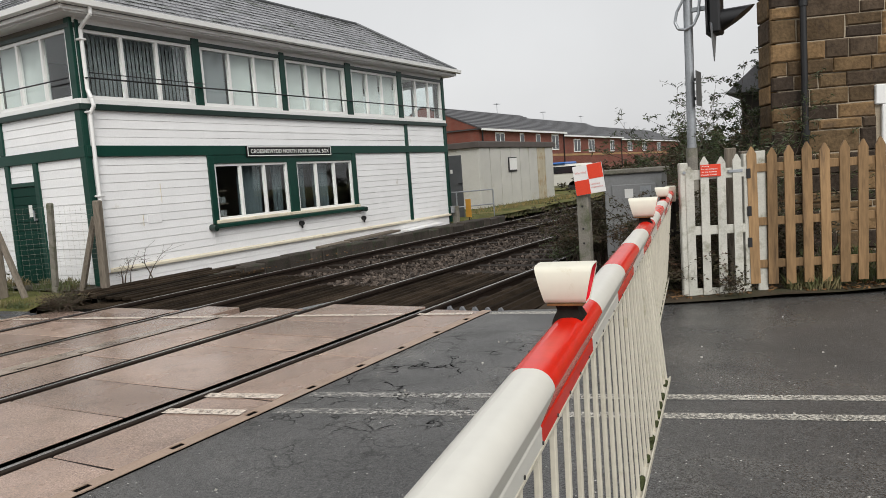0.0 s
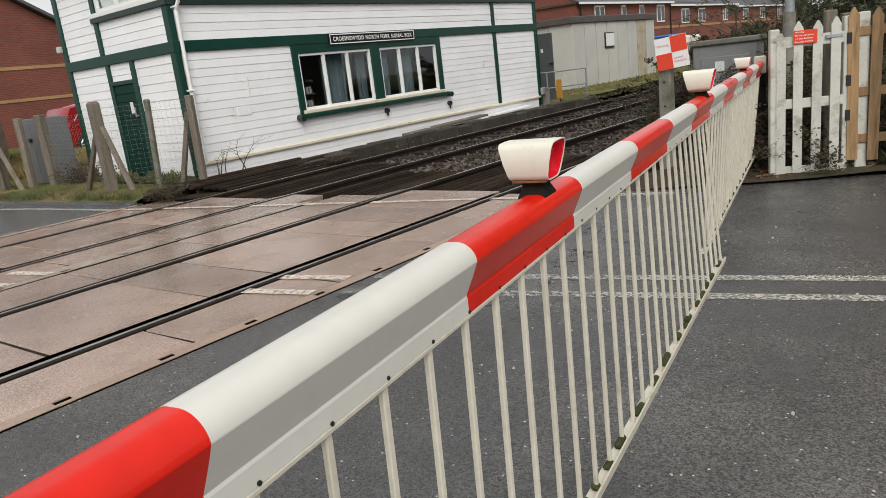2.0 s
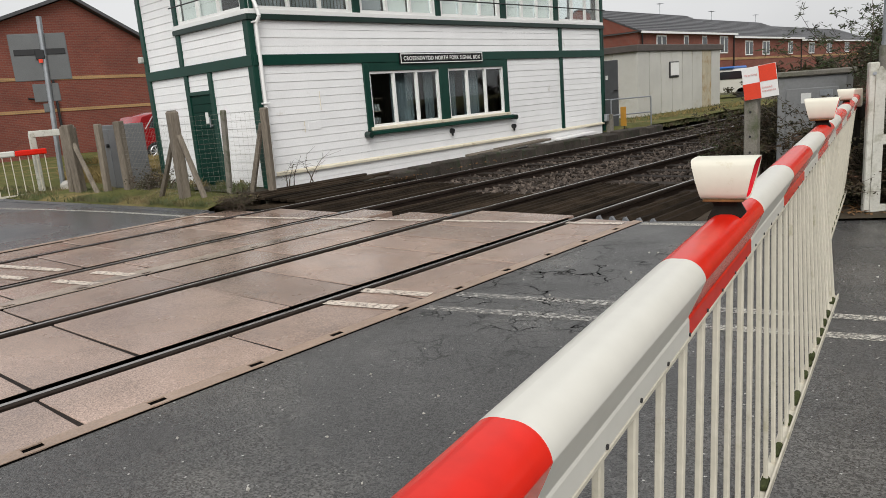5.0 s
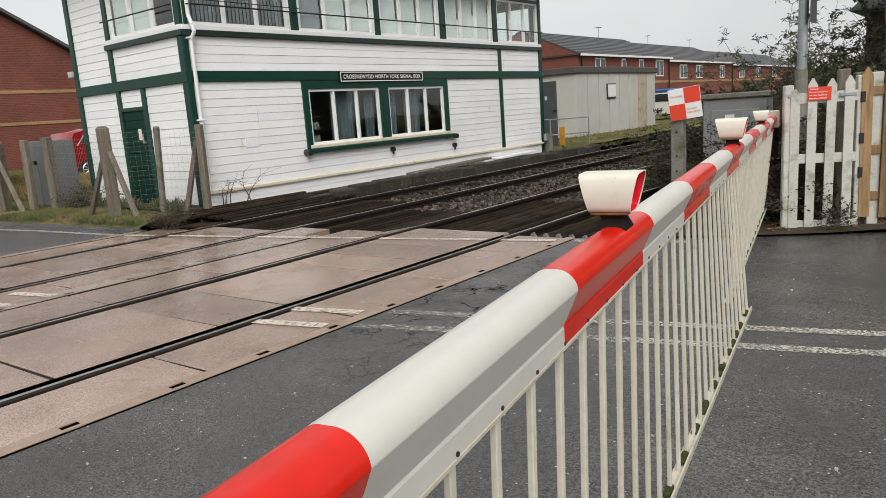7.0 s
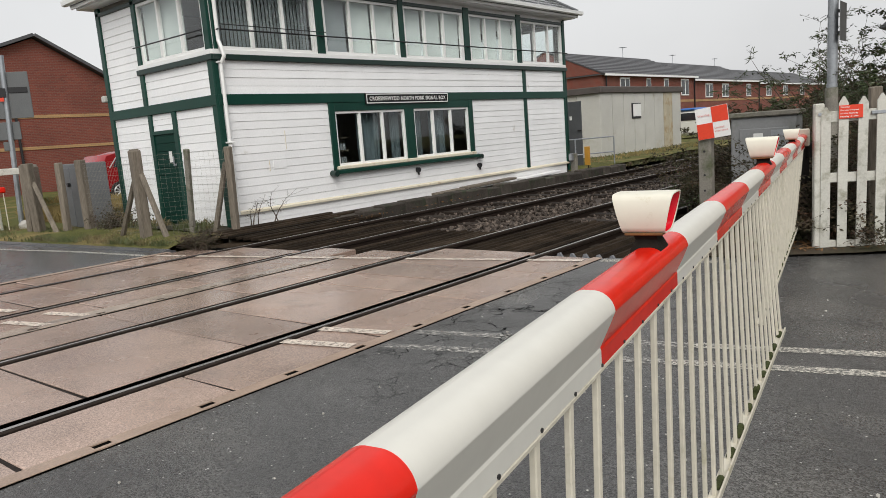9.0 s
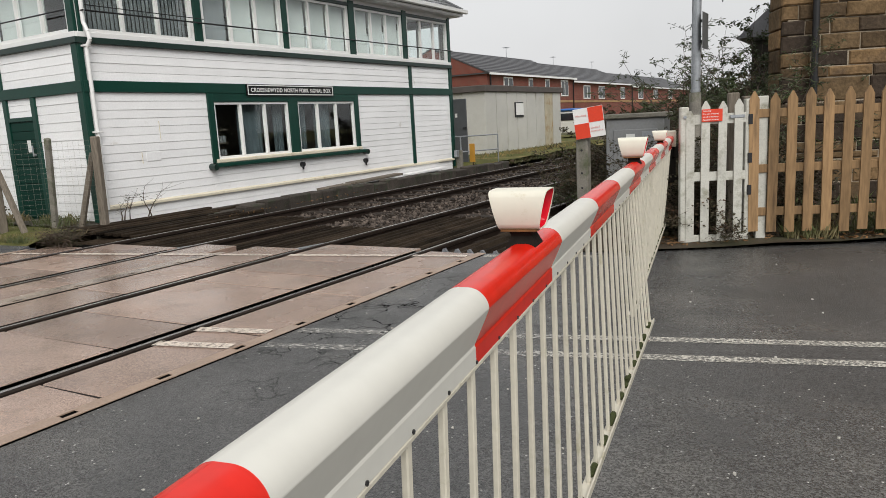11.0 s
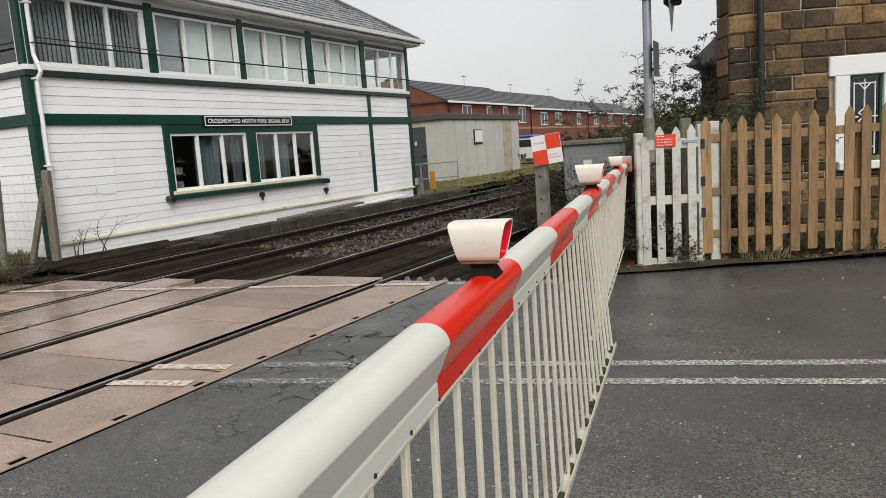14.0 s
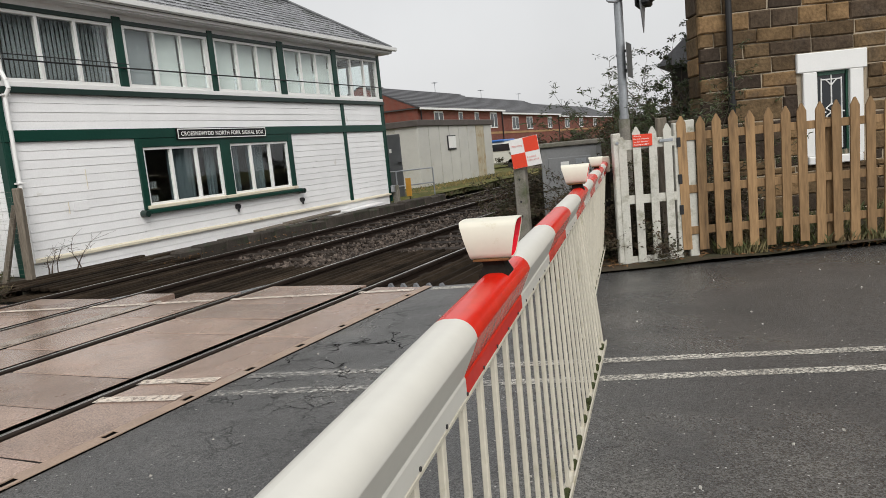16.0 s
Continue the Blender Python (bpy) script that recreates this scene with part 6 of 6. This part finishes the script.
for (a, b), (c, d) in (((1.6, 2.46), (14.46, 7.26)), ((14.46, 7.26), (23.0, 2.4))):
    v = Vector((c - a, d - b)).normalized()
    nn = Vector((-v.y, v.x)) * 0.14
    part("roof", Shape(G).prism([(a, b), (c, d), (c + nn.x, d + nn.y), (a + nn.x, b + nn.y)], -0.35, 9.3), tile, bb, "dark tiled roof edge")
part("soil_pipe", Shape().rod((-31.9, 13.2, 0), (-31.9, 13.2, 4.4), 0.06, n=8).rod((-31.85, 13.0, 2.6), (-31.85, 12.0, 2.75), 0.05, n=8), black, bb)

car = thing("parked_car", (-24.9, 14.7, 0), "deep red parked hatchback seen from its rear quarter", "car")
prof = [(12.55, 0.35), (12.48, 0.62), (12.52, 0.95), (12.75, 1.12), (13.0, 1.50), (13.4, 1.60), (14.8, 1.58), (15.6, 1.08), (16.7, 0.95), (16.95, 0.7), (16.9, 0.32)]
rings = []
for x, k, zt in ((-25.72, 0.92, 0.0), (-25.62, 1.0, 0.03), (-24.9, 1.0, 0.05), (-24.12, 1.0, 0.03), (-24.0, 0.95, 0.0)):
    rings.append([(x + (0.14 if x < -25 else -0.14 if x > -24.5 else 0) * max(0, (z - 1.0) / 0.6), 14.7 + (y - 14.7) * k, 0.32 + (z - 0.32) * (1 if 0.93 < k else 0.98) + (zt if z > 1 else 0)) for y, z in prof])
part("body", Shape().loft(rings), car_red, car, "red painted body", True)
part("side_window", Shape().put([(-24.04, 13.15, 1.12), (-24.04, 15.2, 1.10), (-24.12, 14.7, 1.5), (-24.12, 13.5, 1.5), (-24.2, 13.15, 1.12), (-24.2, 15.2, 1.1), (-24.25, 14.7, 1.5), (-24.25, 13.5, 1.5)], [(0, 1, 2, 3), (0, 4, 5, 1), (1, 5, 6, 2), (2, 6, 7, 3), (3, 7, 4, 0), (4, 7, 6, 5)]), car_glass, car)
part("window_trim", Shape().tube([(-24.03, 13.1, 1.11), (-24.11, 13.45, 1.51), (-24.11, 14.7, 1.52)], 0.018, 6), alloy, car)
part("rear_window", Shape().put([(-25.5, 12.78, 1.14), (-24.25, 12.78, 1.14), (-24.35, 12.98, 1.46), (-25.4, 12.98, 1.46), (-25.5, 12.86, 1.12), (-24.25, 12.86, 1.12), (-24.35, 13.05, 1.44), (-25.4, 13.05, 1.44)], [(0, 1, 2, 3), (0, 4, 5, 1), (1, 5, 6, 2), (2, 6, 7, 3), (3, 7, 4, 0), (4, 7, 6, 5)]), car_glass, car)
part("tail_light", Shape().box(-24.5, -23.99, 12.5, 12.95, 0.92, 1.08, 0.03), lens_red, car)
part("bumper", Shape().box(-25.7, -24.0, 12.42, 12.9, 0.32, 0.52, 0.05), rubber, car)
for y in (13.35, 16.1):
    for x in (-25.62, -24.05):
        wh = part("wheel", Shape().rod((x - 0.10, y, 0.33), (x + 0.08, y, 0.33), 0.33, n=24), rubber, car, smooth=True)
        rim = Shape().rod((x + 0.06, y, 0.33), (x + 0.095, y, 0.33), 0.07, n=12)
        for k in range(10):
            a = k * 0.628
            rim.rod((x + 0.088, y, 0.33), (x + 0.088, y + 0.21 * math.cos(a), 0.33 + 0.21 * math.sin(a)), 0.022, n=5)
        rim.tube([(x + 0.085, y + 0.22 * math.cos(a), 0.33 + 0.22 * math.sin(a)) for a in np.linspace(0, 6.2832, 25)], 0.018, 5)
        part("rim", rim, alloy, wh)

car.matrix_basis = Matrix.Translation((4.9, -1.9, 0.0)) @ car.matrix_basis

# ---- terrace beyond the cabin ----
def terrace(x, y0, y1, eave, rise, depth, wins, label):
    h = thing("terraced_house", (x - depth / 2, (y0 + y1) / 2, 0), label, "house", "terraced houses")
    xr = x - depth / 2
    part("wall", Shape().box(x - depth, x, y0, y1, -0.3, eave), brickwall, h)
    part("gable", Shape().prism([(x, eave), (x - depth, eave), (xr, eave + rise - 0.05)], y0 - 0.21, y0 + 0.2), brickwall, h)
    rf = part("roof", Shape().prism([(x + 0.33, eave - 0.09), (xr, eave + rise - 0.05), (x - depth - 0.33, eave - 0.09)], y0 - 0.18, y1), tile, h, "dark grey tiled roof")
    n = 12
    for k in range(n):
        a, b = k / n, (k + 1) / n
        for ex in (x + 0.35, x - depth - 0.35):
            xa, xb, za, zb = ex + (xr - ex) * a, ex + (xr - ex) * b, eave - 0.05 + (rise + 0.05) * a, eave - 0.05 + (rise + 0.05) * b
            part("tile_course", Shape().put([(xa, y0 - 0.25, za + 0.07), (xa, y1 + 0.05, za + 0.07), (xb, y1 + 0.05, zb + 0.01), (xb, y0 - 0.25, zb + 0.01), (xa, y0 - 0.25, za - 0.02), (xa, y1 + 0.05, za - 0.02), (xb, y1 + 0.05, zb - 0.04), (xb, y0 - 0.25, zb - 0.04)],
                                            [(0, 1, 2, 3), (0, 4, 5, 1), (1, 5, 6, 2), (2, 6, 7, 3), (3, 7, 4, 0), (4, 7, 6, 5)]), tile, rf)
    part("fascia", Shape().box(x + 0.30, x + 0.36, y0 - 0.2, y1, eave - 0.17, eave - 0.02), upvc, h, "white fascia board")
    for wy, ww, z0, z1 in wins:
        w = part("window", Shape().box(x, x + 0.05, wy, wy + ww, z0, z1), upvc, h, "white framed window")
        m = 2 if ww > 1 else 1
        for k in range(m):
            part("pane", Shape().box(x + 0.05, x + 0.06, wy + 0.08 + k * ww / m, wy + (k + 1) * ww / m - 0.08, z0 + 0.1, z1 - 0.1), dark_glass, w)
    part("string_course", Shape().box(x, x + 0.03, y0, y1, 2.55, 2.75), brickband, h)
    for py in (y0 + 0.4, y1 - 0.3):
        part("downpipe", Shape().rod((x + 0.1, py, 0), (x + 0.1, py, eave), 0.06, n=6), black, h)
    return h


terrace(-20.0, 47.3, 64.8, 4.75, 2.05, 9.0, [(50, 1.6, 3.6, 4.5), (54.6, 0.8, 3.7, 4.5), (58, 0.9, 3.7, 4.5), (61.6, 1.7, 3.1, 4.5)], "red brick terraced house with dark tiled roof")
terrace(-20.4, 65.1, 85.0, 4.55, 2.1, 9.0, [(68.5, 1.9, 2.9, 4.2), (73.0, 1.9, 2.9, 4.2), (80.5, 1.5, 2.9, 4.2)], "red brick terraced house with dark tiled roof")
terrace(-20.8, 85.3, 118.0, 4.4, 2.0, 9.0, [(89, 2, 2.9, 4.1), (96, 2, 2.9, 4.1), (104, 2, 2.9, 4.1)], "red brick terraced house with dark tiled roof")


def aerial(x, y, z):
    a = thing("tv_aerial", (x, y, z), "thin metal television aerial on a roof ridge", "aerial", "roof aerials")
    part("mast", Shape().rod((x, y, z - 0.3), (x, y, z + 0.9), 0.025, n=5), galv, a)
    part("boom", Shape().rod((x - 0.05, y - 0.4, z + 0.8), (x + 0.05, y + 0.4, z + 0.88), 0.02, n=5), galv, a)
    for k in range(5):
        part("element", Shape().rod((x - 0.22, y - 0.36 + 0.18 * k, z + 0.84), (x + 0.22, y - 0.36 + 0.18 * k, z + 0.84), 0.012, n=4), galv, a)


for x, y, z in ((-24.5, 60, 6.8), (-24.9, 72, 6.6), (-24.9, 84, 6.6), (-25.3, 104, 6.4)):
    aerial(x, y, z)
van = thing("parked_van", (-11.1, 40, 0), "white parked van with a blue roof", "van")
part("body", Shape().box(-12.6, -9.4, 39.2, 41.2, 0.3, 1.62, 0.12), boom_white, van)
part("roof_band", Shape().box(-12.5, -10.4, 39.15, 41.1, 1.62, 1.76, 0.08), blue, van)
part("window_band", Shape().box(-12.2, -9.8, 39.17, 39.22, 1.1, 1.5), car_glass, van)
for x in (-12.0, -10.0):
    part("wheel", Shape().rod((x, 39.2, 0.32), (x, 39.4, 0.32), 0.32, n=16), rubber, van)
yf = thing("garden_fence", (-7, 36, 0), "grey weathered timber yard fence beyond the cabin", "fence")
for k in range(24):
    part("fence_board", Shape().box(-8.2 + 0.32 * k, -7.9 + 0.32 * k, 35.0 + 0.02 * (k % 3), 35.04 + 0.02 * (k % 3), -0.1, 1.25 + 0.03 * (k % 2), 0.01), oldwood, yf)


# ---- plants ----
def leaves(points, size, seed=1, flat=0.5, slim=0.22):
    """Small folded leaves at points, as vertices and faces."""
    r = np.random.default_rng(seed)
    v, f = [], []
    for p in points:
        s = size * r.uniform(0.6, 1.35)
        d = r.normal(size=3)
        d[2] = d[2] * flat - 0.25
        d /= np.linalg.norm(d)
        w = np.cross(d, r.normal(size=3))
        w /= np.linalg.norm(w) + 1e-9
        n = np.cross(d, w)
        k = len(v)
        p = np.array(p)
        v += [tuple(p), tuple(p + d * s * 0.5 + w * s * slim + n * s * 0.08), tuple(p + d * s), tuple(p + d * s * 0.5 - w * s * slim + n * s * 0.08)]
        f += [(k, k + 1, k + 2), (k, k + 2, k + 3)]
    return v, f


def bush(name, at, spread, height, stems, per, leaf, mat, label, category, seed, droop=0.3, lean=(0, 0), lmin=0.3, slim=0.22):
    """Arching stems with side twigs, and leaves along them."""
    r = random.Random(seed)
    b = thing(name, at, label, category)
    sh, pts = Shape(), []
    for _ in range(stems):
        p = Vector(at) + Vector((r.uniform(-1, 1) * spread[0] * 0.55, r.uniform(-1, 1) * spread[1] * 0.55, 0))
        d = Vector((r.uniform(-0.5, 0.5) + lean[0], r.uniform(-0.5, 0.5) + lean[1], 1)).normalized()
        n = 9
        h = height * r.uniform(0.45, 1.05)
        rad = 0.012 * r.uniform(0.6, 1.3)
        for k in range(n):
            q = p + d * h / n
            sh.rod(p, q, rad * (1 - k / n) + 0.002, rad * (1 - (k + 1) / n) + 0.002, 4)
            if k / n > lmin:
                for _ in range(2):
                    e = q + Vector((r.uniform(-1, 1), r.uniform(-1, 1), r.uniform(-0.2, 0.7))) * 0.28 * r.uniform(0.4, 1.2)
                    sh.rod(q, e, 0.003, 0.0015, 3)
                    pts += [tuple(q.lerp(e, r.uniform(0.1, 1.05)) + Vector((r.uniform(-1, 1), r.uniform(-1, 1), r.uniform(-1, 1))) * 0.03) for _ in range(per)]
            p = q
            d = (d + Vector((r.uniform(-0.25, 0.25), r.uniform(-0.25, 0.25), -droop * r.uniform(0, 0.6)))).normalized()
    part("stem", sh, twig, b)
    v, f = leaves(pts, leaf, seed, slim=slim)
    lo = under(new("foliage", fast_mesh("foliage", v, f, mat)), b)
    return b


bush("tall_shrub", (2.55, 10.9, 0), (1.1, 1.2), 2.7, 60, 13, 0.07, leaf_mat, "tall thin shrub with narrow dull green leaves", "shrub", 3, 0.42, slim=0.09)
bush("tall_shrub", (2.15, 11.5, 0), (0.8, 1.1), 2.0, 56, 12, 0.07, bramble_mat, "straggling brown and green shrub behind the gate", "shrub", 4, 0.45, slim=0.10)
bush("ivy", (2.75, 13.8, 0), (0.8, 1.2), 3.2, 70, 22, 0.055, leaf_mat, "dark ivy growth climbing by the outbuilding", "ivy", 5, 0.12)
bush("bramble", (2.75, 9.2, 0), (0.7, 0.6), 1.25, 90, 18, 0.05, bramble_mat, "tangled brown bramble behind the white gate", "bramble", 6, 0.7, lmin=0.1)
bush("bramble", (2.52, 8.22, 0), (0.16, 0.22), 0.75, 60, 14, 0.035, bramble_mat, "low brown bramble at the gate post", "bramble", 22, 0.7, lmin=0.02)
bush("bramble", (2.48, 8.62, 0), (0.35, 0.35), 1.15, 80, 12, 0.04, bramble_mat, "dark bramble growing between barrier and gate", "bramble", 19, 0.7, lmin=0.02)
bush("bramble", (2.0, 9.1, 0), (0.3, 0.4), 1.15, 46, 12, 0.045, bramble_mat, "dark bramble beside the grey cabinet", "bramble", 20, 0.6, lmin=0.02)
bush("bramble", (1.2, 10.6, 0), (1.4, 0.6), 1.45, 80, 14, 0.05, bramble_mat, "tangled bramble thicket behind the grey cabinet", "bramble", 7, 0.6, lmin=0.1)
bush("bramble", (0.35, 11.6, -0.15), (1.0, 1.8), 0.95, 34, 6, 0.05, leaf_mat, "low green bramble beside the ballast", "bramble", 8, 0.75, lmin=0.1)
bush("bramble", (-0.2, 14.5, -0.15), (1.3, 2.5), 0.8, 34, 6, 0.055, bramble_mat, "low bramble beside the ballast", "bramble", 9, 0.8, (-0.2, 0), 0.1)
bush("bramble", (-0.6, 19.5, -0.1), (1.8, 4.0), 1.3, 90, 14, 0.13, bramble_mat, "brown scrub along the line", "scrub", 10, 0.7, lmin=0.1)
bush("scrub_hedge", (1.4, 16.0, -0.1), (2.6, 3.0), 1.9, 110, 16, 0.14, bramble_mat, "russet and green scrub hedge", "hedge", 12, 0.5, lmin=0.05)
bush("scrub_hedge", (-0.2, 26, -0.1), (4.5, 5.0), 2.1, 120, 16, 0.22, bramble_mat, "russet and green scrub hedge", "hedge", 13, 0.5, lmin=0.05)
bush("scrub_hedge", (0.5, 40, -0.1), (7.0, 6.0), 3.2, 130, 16, 0.4, leaf_mat, "dark distant hedge along the line", "hedge", 14, 0.4, lmin=0.05)
bush("weed", (-5.95, 7.65, 0.08), (0.25, 0.5), 0.55, 5, 1, 0.03, bramble_mat, "dry brown weed stalks by the white wall", "weed", 15, 0.1, lmin=0.3)
bush("weed", (-9.0, 6.4, 0.05), (0.5, 0.4), 0.5, 16, 3, 0.05, bramble_mat, "brown weeds at the fence foot", "weed", 16, 0.5, lmin=0.1)
bush("weed", (-5.15, 5.85, 0.0), (0.25, 0.2), 0.28, 18, 4, 0.035, bramble_mat, "small dark weeds at the kerb end", "weed", 18, 0.6, lmin=0.1)


def tufts(name, patches, mat, label):
    """Grass blades over patches x0, x1, y-low function, depth, z, count, height."""
    r = np.random.default_rng(21)
    v, f = [], []
    for x0, x1, fy, depth, z, count, h in patches:
        for _ in range(count):
            x = r.uniform(x0, x1)
            y = fy(x) + r.uniform(0, depth)
            if noise.noise(Vector((x * 1.7, y * 1.7, 3.0))) < -0.12:
                continue
            hh, a, w = h * r.uniform(0.3, 1.1), r.uniform(0, 6.28), 0.004 + 0.004 * r.uniform() + h * 0.01
            dx, dy = math.cos(a), math.sin(a)
            b = r.uniform(0.1, 0.7) * hh
            k = len(v)
            v += [(x - dy * w, y + dx * w, z), (x + dy * w, y - dx * w, z), (x + dx * b * 0.35, y + dy * b * 0.35, z + hh * 0.6), (x + dx * b, y + dy * b, z + hh)]
            f += [(k, k + 1, k + 2), (k + 2, k + 1, k + 3), ]
    return tagged(new(name, fast_mesh(name, v, f, mat)), label, "grass", kind="stuff")


fence_y = lambda x: 7.85 + (x - 2.58) * 0.463
tufts("grass", [(3.2, 9.0, lambda x: fence_y(x) - 0.12, 0.5, 0.03, 4200, 0.16), (3.3, 9.0, lambda x: fence_y(x) + 0.4, 2.2, 0.0, 3500, 0.22), (1.6, 3.2, lambda x: 7.95 + (x - 2.0) * 0.4, 1.2, -0.02, 1500, 0.14),
               (-9.8, -5.6, lambda x: far_edge(x) + 0.40, 0.9, 0.05, 6000, 0.085), (-16, -9.6, lambda x: far_edge(x) + 0.40, 1.2, 0.03, 4200, 0.12),
               (-10.0, -6.4, lambda x: 6.5, 0.6, 0.1, 1600, 0.16), (-6.4, -5.4, lambda x: 19.5, 12, -0.02, 3600, 0.15), (-8.3, -6.4, lambda x: 20.5, 12, 0.0, 4200, 0.2)], grass_mat, "tufts of rough green and straw grass")
tufts("straw_grass", [(-15, -9.7, lambda x: 6.9, 3.4, 0.04, 22000, 0.33), (-22, -10.4, lambda x: 10.0, 5.0, 0.04, 14000, 0.3), (-7.6, -6.5, lambda x: 21.0, 11, 0.0, 1500, 0.25)], straw_mat, "long straw-yellow grass beyond the wire fence")
pts = [(x, fence_y(x) + random.uniform(-0.18, 0.35), 0.05) for x in [random.uniform(2.3, 7.5) for _ in range(700)]] + [(random.uniform(-5.6, -5.0), random.uniform(8.5, 13.0), 0.02) for _ in range(160)] + [(random.uniform(1.9, 2.8), random.uniform(7.7, 8.6), 0.03) for _ in range(160)]
v, f = leaves(pts, 0.06, 31, 0.15)
tagged(new("leaf_litter", fast_mesh("leaf_litter", v, f, litter_mat)), "brown fallen leaves along the fence foot", "leaf litter", kind="stuff")
stones("pebbles", [(1.0, 3.3, -1, 6.4, 0.004, 90), (3.5, 8.5, 1.0, 8.0, 0.004, 160)], 0.011, rock, "small pale stones scattered on the road", "pebbles")
